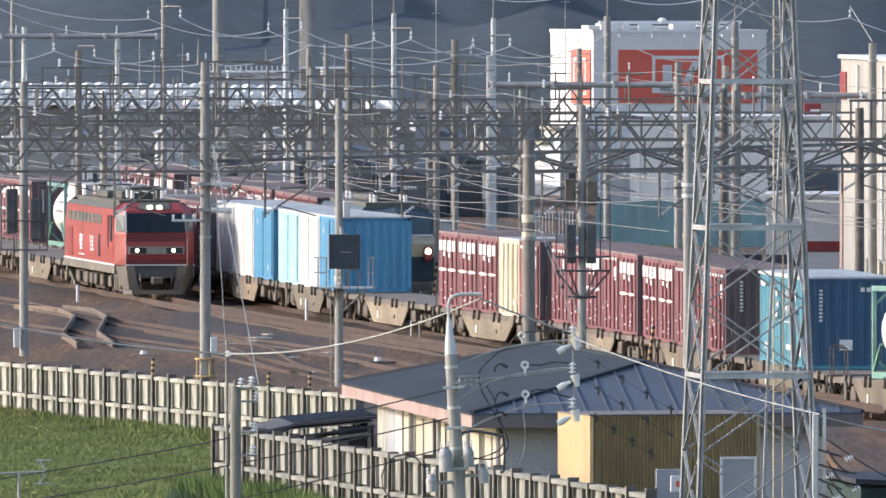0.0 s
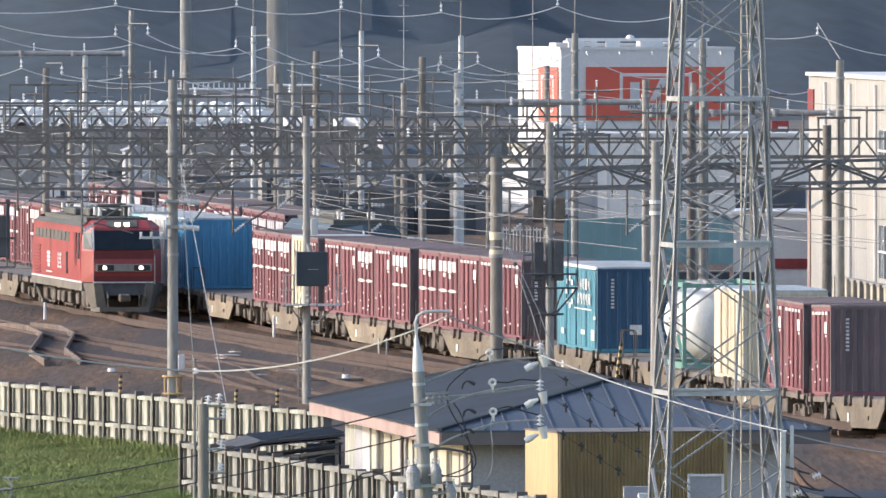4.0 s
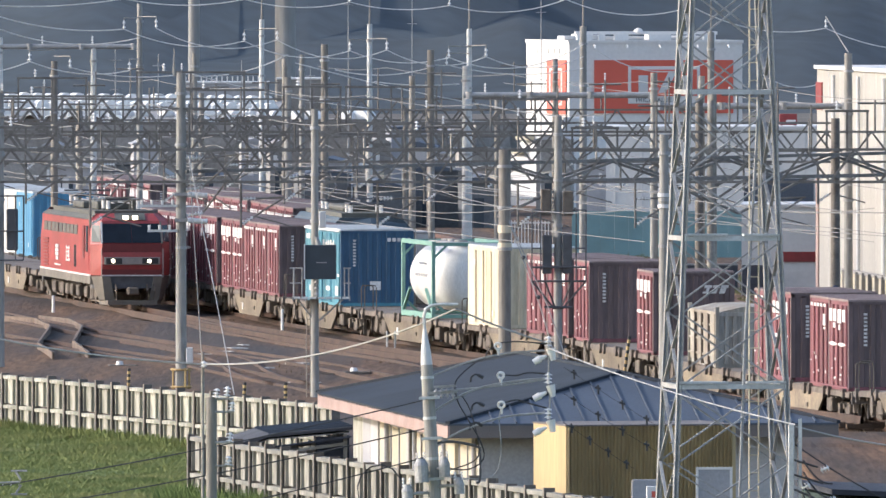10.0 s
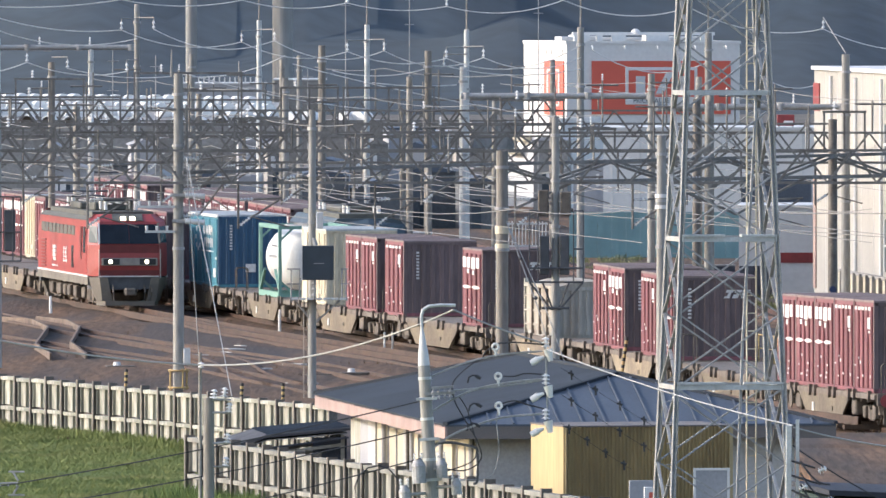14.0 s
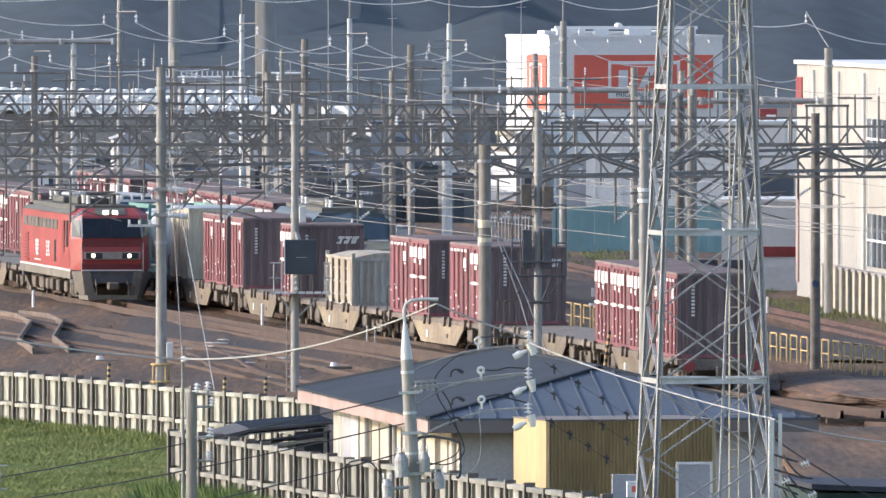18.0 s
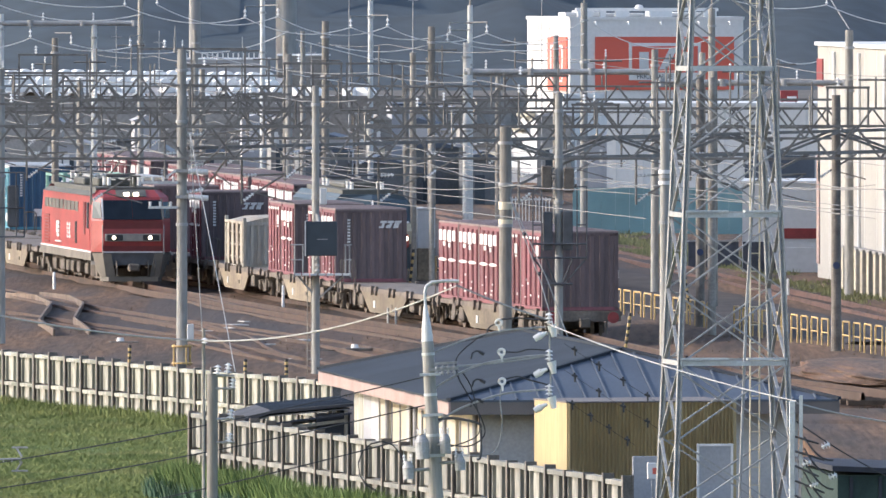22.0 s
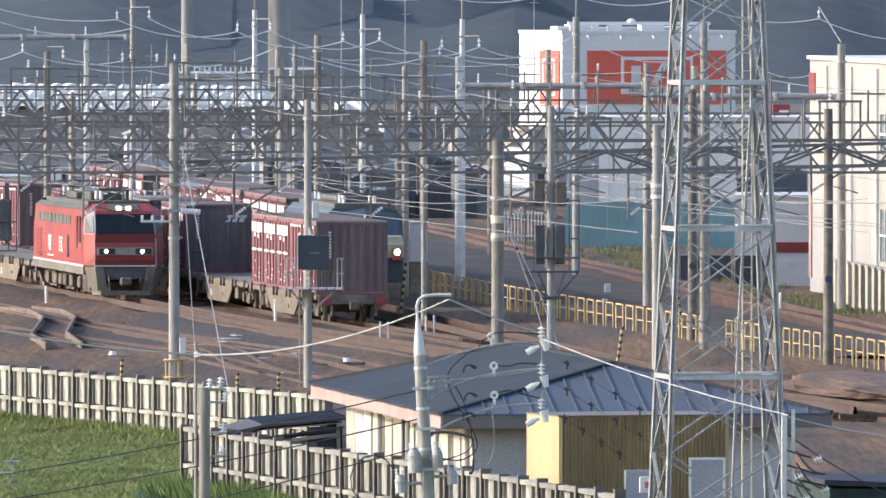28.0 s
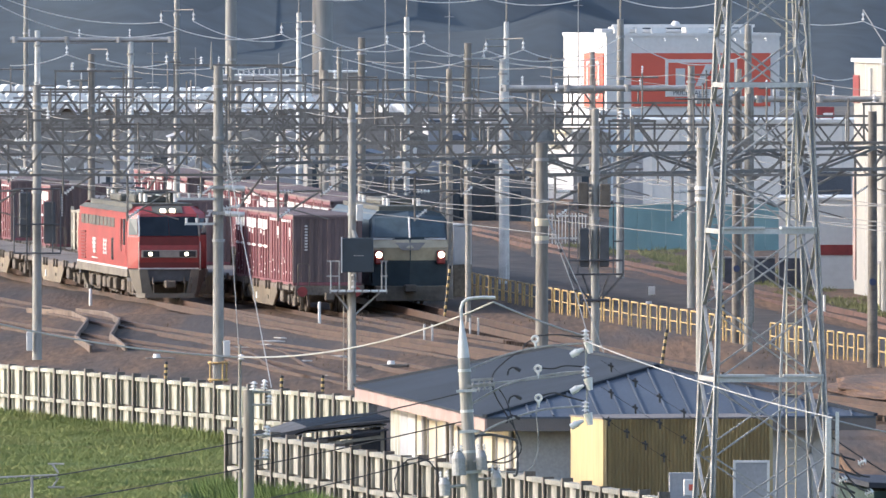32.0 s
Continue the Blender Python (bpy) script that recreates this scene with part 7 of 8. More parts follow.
post2 = thing("utility_pole", pose(5.81, 269.2, 0), "pale square post with dangling black cables and insulators", "pole", "utility poles")
bm = BM()
box(bm, -0.05, 0.05, -0.05, 0.05, 0, 4.50, bevel=0.01)
box(bm, 0.12, 0.18, -0.03, 0.03, 3.2, 4.60)
part("shaft", bm, M_GALVLIGHT, post2)
bm = BM()
for k in range(5):
    rod(bm, (0.05, -0.05, 3.9 - k * 0.25), (0.45 + 0.1 * (k % 2), -0.1, 3.78 - k * 0.28), 0.018)
    sweep(bm, sag((0.2, -0.1, 3.9 - k * 0.2), (0.7, -0.1, 3.5 - k * 0.25), 0.12, 6), 0.016)
part("cable", bm, M_DARKWIRE, post2)
bm = BM()
for x, z in ((0.5, 3.72), (0.18, 3.42), (0.62, 3.2), (0.3, 3.05)):
    disc_insulator(bm, (x, -0.1, z), (x + 0.14, -0.1, z + 0.06), 3, 0.07)
part("insulator", bm, M_INSUL, post2)
# the roof aerial at the lower edge
aer = thing("roof_aerial", pose(-6.20, 215.4, 0), "thin grey television aerial", "aerial")
bm = BM()
rod(bm, (0, 0, 0), (0, 0, 5.21), 0.02)
rod(bm, (-0.6, 0, 5.18), (0.35, 0, 5.22), 0.012)
for k in range(9):
    rod(bm, (-0.55 + k * 0.11, -0.15, 5.18), (-0.55 + k * 0.11, 0.15, 5.18), 0.008)
for z in (-0.16, 0.16):
    rod(bm, (0.28, 0, 5.21 + z), (0.36, 0, 5.21 + z * 0.2), 0.014)
    rod(bm, (0.22, 0, 5.21 + z), (0.44, 0, 5.21 + z), 0.012)
part("element", bm, M_GALV, aer)


# ---- yellow railings, hazard stakes, small yard things ----
hoop = BM()
sweep(hoop, [(0, 0, 0), (0, 0, 0.86), (0.0, 0.05, 0.92), (0.0, 1.7, 0.92), (0, 1.75, 0.86), (0, 1.75, 0)], 0.03, 6)
sweep(hoop, [(0, 0, 0.5), (0, 1.75, 0.5)], 0.024, 6)
hoop_mesh = finish("hoop", hoop, M_YELLOW)
rail_row = thing("yellow_railing", Matrix(), "row of yellow tubular hoop railings between the tracks", "railing", kind="structure")
hoop = BM()
sweep(hoop, [(0, 0, 0), (0, 0, 0.86), (0.0, 0.05, 0.92), (0.0, 1.15, 0.92), (0, 1.20, 0.86), (0, 1.20, 0)], 0.03, 6)
sweep(hoop, [(0, 0, 0.5), (0, 1.20, 0.5)], 0.024, 6)
short_mesh = finish("hoop", hoop, M_YELLOW)
y = 455.0
while y < 612:
    near = y < 520
    if not 505 < y < 509:
        a = math.degrees(math.atan((hoop_rail(y + 1) - hoop_rail(y))))
        again("hoop", short_mesh if near else hoop_mesh, rail_row, pose(hoop_rail(y), y, 0.03, 0, 0, -a))
    y += 1.9 if near else 2.5


def stake(x, y, h, lean):
    s = thing("hazard_stake", pose(x, y, 0, 0, lean, 0), "yellow and black striped slanting stake", "stake", "hazard stakes")
    for k in range(15):
        bm = BM()
        rod(bm, (0, 0, k * h / 15), (0, 0, (k + 1) * h / 15), 0.05, seg=10)
        part("stripe", bm, M_YELLOW if k % 2 else M_BLACK, s)


stake(5.12, 470.0, 1.55, 8)
stake(-9.06, 444.4, 1.2, 2)
stake(8.08, 533.3, 1.9, -8)
stake(-1.50, 554.5, 1.9, 6)
stake(-4.48, 430.8, 1.15, 0)
stake(-5.65, 430.8, 1.15, 3)
for x, y, h, r, lab in ((-5.71, 538.5, 0.9, 0.055, "white marker post beside the line"), (-14.33, 571.4, 0.7, 0.06, "white marker post beside the red locomotive"), (11.94, 560.0, 0.7, 0.055, "short white marker post beside the railings")):
    bm = BM()
    rod(bm, (0, 0, 0), (0, 0, h), r, r * 0.9, seg=10)
    bmesh.ops.create_uvsphere(bm, u_segments=8, v_segments=5, radius=r * 0.9, matrix=Matrix.Translation((0, 0, h)))
    single("marker_post", bm, M_WHITE, lab, "post", "marker posts", m=pose(x, y, 0))
for x, y in ((-2.06, 518.5), (-1.80, 518.5), (-0.57, 528.3), (-0.30, 528.3)):
    bm = BM()
    rod(bm, (0, 0, 0), (0, 0, 0.62), 0.035, seg=8)
    single("marker_post", bm, M_GALVLIGHT, "short pale post beside the line", "post", "marker posts", m=pose(x, y, 0))
# point machines and boxes
for x, y, a in ((-10.16, 491.2, 8), (-2.83, 482.8, 8), (5.94, 571.4, 6)):
    p = thing("point_machine", pose(x, y, 0.02, 0, 0, a), "dark point machine with a white cover beside the rails", "point machine", "point machines")
    bm = BM()
    box(bm, -0.45, 0.45, -0.3, 0.3, 0, 0.16, bevel=0.03)
    part("base", bm, M_BOGIE, p)
    bm = BM()
    rod(bm, (-0.1, 0, 0.14), (-0.1, 0, 0.27), 0.13, 0.10, seg=14)
    part("cover", bm, M_WHITE, p)
    bm = BM()
    rod(bm, (-1.2, 0.0, 0.08), (1.2, 0.0, 0.08), 0.03)
    part("rod", bm, M_BOGIE, p)
bm = BM()
box(bm, -0.12, 0.12, -0.05, 0.05, 0.1, 0.50, bevel=0.01)
box(bm, -0.02, 0.02, -0.02, 0.02, -0.02, 0.1)
single("number_marker", bm, M_WHITE, "small white marker plate on a peg", "marker", "marker posts", m=pose(6.12, 588.0, 0))
rng = random.Random(11)
for k in range(12):
    bm = BM()
    w, d, h = rng.uniform(0.1, 0.3), rng.uniform(0.2, 0.5), rng.uniform(0.04, 0.1)
    box(bm, -w, w, -d, d, -0.02, h, bevel=0.02)
    y = rng.uniform(455, 540)
    single("concrete_lump", bm, M_CONCRETE, "pale lump of concrete lying on the ballast", "rubble", "rubble", m=pose(yard_c(y) - rng.uniform(1.6, 6), y, 0.07, 0, 0, rng.uniform(0, 90)))

# low kerb edges of an old pit in the ballast
for pts in ((-16.25, 558.9, -14.51, 553.4, -13.68, 541.6, -13.43, 515.7, -12.58, 501.8), (-14.48, 557.8, -13.29, 552.3, -12.59, 541.6, -12.35, 518.5, -11.45, 501.8)):
    bm = BM()
    pp = [Vector((pts[k], pts[k + 1])) for k in range(0, 10, 2)]
    for a, b in zip(pp, pp[1:]):
        n = Vector((b.y - a.y, a.x - b.x)).normalized() * 0.034
        slab(bm, [a + n, b + n, b - n, a - n], -0.05, 0.32)
    single("kerb_edge", bm, M_KERB, "low zigzag concrete kerb stained rusty brown in the ballast", "kerb", "kerb edges")
# soil heap beside the yellow railings
bm = BM()
q = bmesh.ops.create_icosphere(bm, subdivisions=5, radius=1)
for vv in q["verts"]:
    k = 1 + 0.16 * noise.noise(vv.co * 2.3) + 0.06 * noise.noise(vv.co * 7)
    vv.co = Vector((vv.co.x * 2.4 * k, vv.co.y * 12 * k, vv.co.z * 0.36 * k))
single("earth_mound", bm, M_RUSTGROUND, "long low mound of rusty brown soil", "mound", m=pose(12.9, 462, -0.08, 0, 0, 6), smooth=True)


# ---- grass field ----
def field_edge(y):
    """The wall's x at y, up to which the grass reaches."""
    t = (y - 440.25) / (396.60 - 440.25)
    return -15.63 + t * (-2.82 - -15.63)


def meadow_z(x, y):
    return 0.0 + 0.08 * noise.noise(Vector((x * 0.2, y * 0.06, 3)))


bm = BM()
rows = []
for j in range(60):
    y = 250 + j * 3.3
    xe = min(field_edge(y) - 0.25, -5.68 - 0.3 + max(0.0, (351.76 - y)) * 0.168) if y < 440 else -60
    xe = max(xe, -59.0)
    row = []
    for i in range(25):
        x = -60 + (xe + 60) * i / 24
        row.append(bm.verts.new((x, y, meadow_z(x, y))))
    rows.append(row)
for a, b in zip(rows, rows[1:]):
    for i in range(24):
        bm.faces.new((a[i], a[i + 1], b[i + 1], b[i]))
single("meadow", bm, M_GRASSGROUND, "sunlit green meadow below the trackside wall", "grass", kind="structure", smooth=True)


def blades(name, label, spots, mat, h0, h1, seed, category="grass", per=3, low=True, bend=0.35):
    rng = random.Random(seed)
    verts, faces = [], []
    for x, y, scale in spots:
        for k in range(per):
            a, h = rng.uniform(0, 6.28), rng.uniform(h0, h1) * scale
            px, py = x + rng.uniform(-0.15, 0.15), y + rng.uniform(-0.6, 0.6)
            w = 0.012 + min(0.03 * h, 0.012)
            g = meadow_z(px, py) - 0.03 if low else 0.10
            lx, ly = rng.uniform(-bend, bend) * h, rng.uniform(-bend, bend) * h
            i = len(verts)
            dx, dy = math.cos(a) * w, math.sin(a) * w
            verts += [(px - dx, py - dy, g), (px + dx, py + dy, g), (px + lx * 0.5 + dx * 0.6, py + ly * 0.5 + dy * 0.6, g + h * 0.6), (px + lx * 0.5 - dx * 0.6, py + ly * 0.5 - dy * 0.6, g + h * 0.6), (px + lx, py + ly, g + h)]
            faces += [(i, i + 1, i + 2, i + 3), (i + 3, i + 2, i + 4)]
    me = bpy.data.meshes.new(name)
    me.from_pydata(verts, [], faces)
    me.materials.append(mat)
    ob = new(name, me)
    return tagged(ob, label, category, kind="stuff")


rng = random.Random(21)
spots = []
while len(spots) < 60000:
    y = rng.uniform(345, 432)
    xe = min(field_edge(y) - 0.2, -5.68 - 0.35 + max(0.0, (351.76 - y)) * 0.168)
    x = rng.uniform(-16.5, max(xe, -16.4))
    spots.append((x, y, 1.1 + 0.7 * noise.noise(Vector((x * 0.4, y * 0.12, 9)))))
blades("meadow_grass", "tall green meadow grass in the sun", spots, M_BLADE, 0.05, 0.15, 5, bend=1.3)
spots = []
for k in range(2600):
    t = rng.random()
    y = 440.25 + t * (396.60 - 440.25)
    spots.append((field_edge(y) - rng.uniform(0.1, 0.7), y, 1.0))
blades("wall_weeds", "tall weeds along the foot of the wall", spots, M_BLADE, 0.10, 0.32, 6, "weeds", bend=0.6)
spots = []
for k in range(3000):
    t = rng.random() ** 2
    y = 351.76 - 12 * t
    spots.append((-5.68 + (351.76 - y) * 0.168 - rng.uniform(0.1, 1.0), y, 1.0))
bright = []
for k in range(4500):
    y = rng.uniform(325.0, 351.5)
    x = -5.68 + (351.76 - y) * 0.2 - rng.uniform(0.25, 0.9)
    top = 1.02 + 0.28 * noise.noise(Vector((x * 1.7, y * 0.22, 2)))
    bright.append((x, y, top - meadow_z(x, y)))
blades("bank_weeds", "tall bright green weeds before the near wall", bright, M_BANKWEED, 0.45, 1.0, 17, "weeds", per=5, bend=0.42)
blades("corner_weeds", "tall weeds at the near wall's corner, shade in their dark green", spots, M_SHADEWEED, 0.25, 0.62, 7, "weeds")
spots = []
for k in range(11000):
    y = rng.uniform(515, 700)
    side = 1.3 + 4.4 * rng.random() ** 1.2
    if noise.noise(Vector((side * 0.8, y * 0.06, 6))) > -0.08:
        spots.append((right_a(y) + side, y, rng.uniform(0.4, 1.4)))
blades("verge_grass", "rough green verge between the track and the buildings", spots, M_VERGE, 0.06, 0.20, 8, "grass", low=False)

spots = []
while len(spots) < 450:
    x, y = rng.uniform(-15, 16), rng.uniform(412, 560)
    if noise.noise(Vector((x * 0.3, y * 0.05, 4))) > 0.12:
        spots.append((x, y, rng.uniform(0.5, 1.3)))
blades("dry_weeds", "low dry brown weeds in patches over the ballast", spots, M_DRYWEED, 0.04, 0.12, 12, "weeds", low=False, per=4)


# ---- buildings beyond the yard ----
# big white store with orange-red signs
store = thing("white_store", pose(6.81, 903.2, 0, 0, 0, 11), "large white store with orange-red signs and rooftop units", "building")
SZ = 8.61
bm = BM()
box(bm, 0.0, 10.1, 0.0, 12.5, 0, SZ)
part("wall", bm, M_WHITE, store)
bm = BM()
box(bm, -0.06, 10.16, -0.06, 12.56, SZ, SZ + 0.18)
part("parapet", bm, M_WHITE, store)
bm = BM()
box(bm, 1.45, 9.55, -0.10, -0.02, 4.61, 7.65)
sg = part("sign", bm, M_SIGNRED, store, "orange-red sign panel")
z0, z1 = 5.16, 7.29
bm = BM()
box(bm, 3.4, 7.6, -0.14, -0.10, z0, z1, bevel=0.02)
part("sign_frame", bm, M_WHITE, sg)
bm = BM()
box(bm, 3.58, 7.42, -0.16, -0.14, z0 + 0.44, z1 - 0.18)
part("sign_ground", bm, M_SIGNRED, sg)
for pts in (((4.0, 0.62), (4.0, 1.62), (4.55, 1.62), (4.55, 0.62)), ((5.15, 0.62), (5.75, 1.80), (6.2, 1.80), (5.6, 0.62)), ((6.55, 0.62), (6.55, 1.62), (7.05, 1.62), (7.05, 0.62))):
    bm = BM()
    profile(bm, [(x, z0 + z) for x, z in pts], -0.19, -0.16)
    part("sign_shape", bm, M_PALEGREY, sg, "plain pale shape")
cur = bpy.data.curves.new("words", "FONT")
cur.body, cur.size, cur.extrude = "PRICE VALUE", 0.36, 0.01
tmp = bpy.data.objects.new("words", cur)
me = bpy.data.meshes.new_from_object(tmp)
bpy.data.objects.remove(tmp)
me.materials.append(M_BOARD)
again("sign_text", me, sg, pose(3.85, -0.15, z0 + 0.10, 90, 0, 0), "dark words on a white strip")
bm = BM()
box(bm, -0.08, -0.02, 0.6, 6.2, 4.55, 7.65)
ss = part("side_sign", bm, M_SIGNRED, store, "orange-red upright sign")
zs = 4.55
for a, b, c, d in ((1.6, 1.9, 0.5, 2.6), (4.9, 5.2, 0.5, 2.6), (1.6, 5.2, 2.5, 2.62), (1.6, 5.2, 0.5, 0.62), (2.6, 4.2, 2.0, 2.3), (3.1, 3.7, 1.1, 2.9), (2.4, 4.4, 1.3, 1.5)):
    bm = BM()
    box(bm, -0.12, -0.08, a, b, zs + c, zs + d)
    part("sign_shape", bm, M_WHITE, ss)
for k in range(6):
    bm = BM()
    box(bm, -0.05, -0.02, 1.0 + k * 1.6, 2.1 + k * 1.6, SZ - 0.62, SZ - 0.3)
    part("sign_bar", bm, M_PALEGREY, store)
for x, w, h in ((-0.2, 0.7, 0.35), (0.6, 0.5, 0.5), (1.4, 0.6, 0.42), (2.2, 2.3, 0.3), (4.9, 1.1, 0.55), (6.4, 2.2, 0.35)):
    bm = BM()
    box(bm, x + 0.3, x + 0.3 + w, 2, 4, SZ + 0.18, SZ + 0.18 + h * 0.7, bevel=0.04)
    part("roof_unit", bm, M_PALEGREY, store)
bm = BM()
rod(bm, (4.3, 1.35, SZ + 0.6), (4.3, 1.35, SZ + 0.72), 0.27, 0.25, seg=14)
bmesh.ops.create_uvsphere(bm, u_segments=14, v_segments=7, radius=0.25, matrix=Matrix.Translation((4.3, 1.35, SZ + 0.70)) @ Matrix.Diagonal((1, 1, 0.7, 1)))
part("roof_dome", bm, M_WHITE, store, "white domed ventilator")
for k, (x, w) in enumerate(((0.7, 0.9), (2.0, 0.35), (2.9, 0.8), (4.9, 0.5), (5.4, 0.8), (7.2, 0.4), (8.1, 0.7))):
    bm = BM()
    box(bm, x, x + w, 1.2, 1.5, SZ + 0.1, SZ + 0.5)
    part("screen_post", bm, M_PALEGREY, store)
bm = BM()
box(bm, 0.6, 8.9, 1.2, 1.5, SZ + 0.5, SZ + 0.68)
part("roof_screen", bm, M_WHITE, store)
for x in (1.4, 3.3, 5.2, 7.4, 9.2):
    bm = BM()
    sweep(bm, [(x, -0.05, SZ - 0.15), (x, -0.5, SZ - 0.1), (x, -0.65, SZ - 0.3)], 0.035)
    part("floodlight_arm", bm, M_WHITE, store)
bm = BM()
box(bm, 6.85, 7.6, -0.12, -0.02, 2.81, 4.00)
part("window", bm, M_WINDOW, store, "dark blue window")
# the stepped white roof wing in front
wing = thing("stepped_wing", pose(1.64, 848.5, 0, 0, 0, -52), "white wing with a sloping stepped roof beside the store", "building")
bm = BM()
q = 1.62
steps = [(0, 0), (0, 0.18), (0.9 * q, 1.39), (1.7 * q, 2.91), (2.4 * q, 3.91), (2.8 * q, 4.88), (4.4 * q, 4.88), (4.4 * q, 0)]
profile(bm, steps, 0.0, 3.0)
part("wall", bm, M_WHITE, wing)
for k in range(6):
    bm = BM()
    z = 0.33 + k * 0.72
    box(bm, k * 0.72 - 0.1, k * 0.72 + 1.1, -0.4, 0.0, z - 0.28, z, bevel=0.03)
    part("roof_step", bm, M_CREAMWALL, wing)

# right-hand white building, its long side along the tracks
rb = thing("white_office_building", pose(17.02, 549.0, 0, 0, 0, 3.9), "long white two-storey building with wide dark windows and a red stripe", "building")
RZ, RL = 8.81, 47.0
bm = BM()
box(bm, 0, 14, 0, RL, 0, RZ)
part("wall", bm, M_PALECREAM, rb)
bm = BM()
box(bm, -0.12, 14.1, -0.1, RL + 0.1, RZ, RZ + 0.14)
part("roof", bm, M_PALEGREY, rb)
for z0, z1, y0 in ((7.27, 8.31, RL - 2.4), (0.6, 4.81, RL - 1.0)):
    bm = BM()
    box(bm, -0.05, -0.003, y0, RL, z0, z1)
    part("red_stripe" if z0 > 1 else "faded_strip", bm, M_REDDISC if z0 > 1 else M_FASCIA, rb)
for z0, z1 in ((5.54, 6.99), (1.70, 3.58)):
    for k in range(2):
        y0 = 1.5 + k * 9.8
        bm = BM()
        box(bm, -0.03, 0.05, y0, y0 + 7.6, z0, z1)
        win = part("window", bm, M_WINDOW, rb)
        for q in range(5):
            bm = BM()
            box(bm, -0.07, -0.03, y0 + q * 1.9 - 0.06, y0 + q * 1.9 + 0.06, z0, z1)
            part("mullion", bm, M_WHITE, win)
        bm = BM()
        box(bm, -0.07, -0.03, y0, y0 + 7.6, (z0 + z1) / 2 - 0.04, (z0 + z1) / 2 + 0.04)
        part("transom", bm, M_WHITE, win)
for k in range(1, 10):
    bm = BM()
    box(bm, -0.008, 0.0, k * 4.7 - 0.03, k * 4.7 + 0.03, 0.2, RZ - 0.05)
    part("joint", bm, M_PALEGREY, rb)
for k in range(4):
    bm = BM()
    rod(bm, (-0.12, 9.6 + k * 9.8, 0), (-0.12, 9.6 + k * 9.8, RZ - 0.2), 0.07)
    part("downpipe", bm, M_PALEGREY, rb)
# block wall before it
bw = thing("block_wall", pose(14.1, 572.0, 0, 0, 0, math.degrees(math.atan2(-36.0, 2.5))), "cream concrete block wall with piers beside the track", "wall", kind="structure")
blk = BM()
box(blk, 0.012, 0.788, 0, 0.15, 0, 0.388, bevel=0.012)
blk_mesh = finish("block", blk, M_CREAMWALL)
for j in range(4):
    for i in range(45):
        again("block", blk_mesh, bw, pose(i * 0.8 + (0.4 if j % 2 else 0), 0, 0.02 + j * 0.4))
for i in range(16):
    bm = BM()
    box(bm, i * 2.4 - 0.1, i * 2.4 + 0.1, -0.14, 0.0, -0.1, 1.72)
    part("pier", bm, M_DULLWALL, bw)
bm = BM()
box(bm, -0.1, 36.5, -0.05, 0.2, 1.63, 1.73)
part("coping", bm, M_DULLWALL, bw)
bm = BM()
box(bm, 0.0, 36.4, 0.03, 0.12, -0.1, 1.62)
part("core", bm, M_DULLWALL, bw)

# grey cladding store with red stripe, between the two
gs = thing("grey_warehouse", pose(11.10, 602.2, 0, 0, 0, -2), "low grey and white warehouse with a red stripe", "building")
bm = BM()
box(bm, 0, 3.05, 0, 8, 0, 3.51)
part("wall", bm, M_PALEGREY, gs)
bm = BM()
box(bm, 1.3, 3.07, -0.04, -0.003, 1.42, 1.81)
part("red_stripe", bm, M_REDDISC, gs)
bm = BM()
box(bm, 0, 3.08, -0.06, -0.003, 0, 1.08)
part("plinth", bm, M_PALEGREY, gs)
bm = BM()
box(bm, -0.05, 3.1, -0.06, 8.05, 3.51, 3.61)
part("roof", bm, M_PALEGREY, gs)
# Navy panels added to fill the dark area low on the warehouse and beside it.
bm = BM()
box(bm, 0.02, 1.27, -0.07, -0.003, 0.02, 1.30)
part("recess", bm, M_NAVYWALL, gs, "dark navy panel low on the wall")
lw = thing("low_wall", pose(9.2, 613.0, 0, 0, 0, -2), "low dark navy panel added beside the warehouse", "wall", kind="structure")
bm = BM()
box(bm, 0, 1.95, 0, 0.2, -0.1, 1.10, bevel=0.01)
part("panel", bm, M_NAVYWALL, lw)
bm = BM()
box(bm, -0.03, 1.95, -0.04, 0.24, 1.10, 1.16)
part("coping", bm, M_GALV, lw)
gs2 = thing("grey_warehouse", pose(9.90, 700.0, 0, 0, 0, -2), "grey flat-roofed warehouse behind the yard", "building")
bm = BM()
box(bm, -3.0, 8.0, 0, 10, 0, 5.55)
part("wall", bm, M_WHITE, gs2)
bm = BM()
box(bm, -3.1, 8.1, -0.08, 10.1, 5.55, 5.70)
part("roof", bm, M_PALEGREY, gs2)
bm = BM()
box(bm, 3.1, 6.2, -0.06, 0.0, 2.22, 3.38)
part("loading_bay", bm, M_ROOFMETAL, gs2, "dark loading bay")
for k in range(9):
    bm = BM()
    box(bm, -2.6 + k * 1.2, -2.54 + k * 1.2, -0.03, 0.0, 0.1, 5.47)
    part("joint", bm, M_PALEGREY, gs2)
rs = thing("roof_sign", pose(14.60, 700.0, 5.70), "small red sign with a white strip on the warehouse roof", "sign")
bm = BM()
box(bm, 0, 0.78, 1.0, 1.1, 0.05, 0.55, bevel=0.02)
part("panel", bm, M_REDDISC, rs)
bm = BM()
box(bm, 0.3, 0.72, 0.98, 1.0, 0.12, 0.28)
part("strip", bm, M_WHITE, rs)
bm = BM()
box(bm, 0.05, 0.12, 1.02, 1.08, -0.02, 0.06)
box(bm, 0.66, 0.73, 1.02, 1.08, -0.02, 0.06)
part("foot", bm, M_GALV, rs)

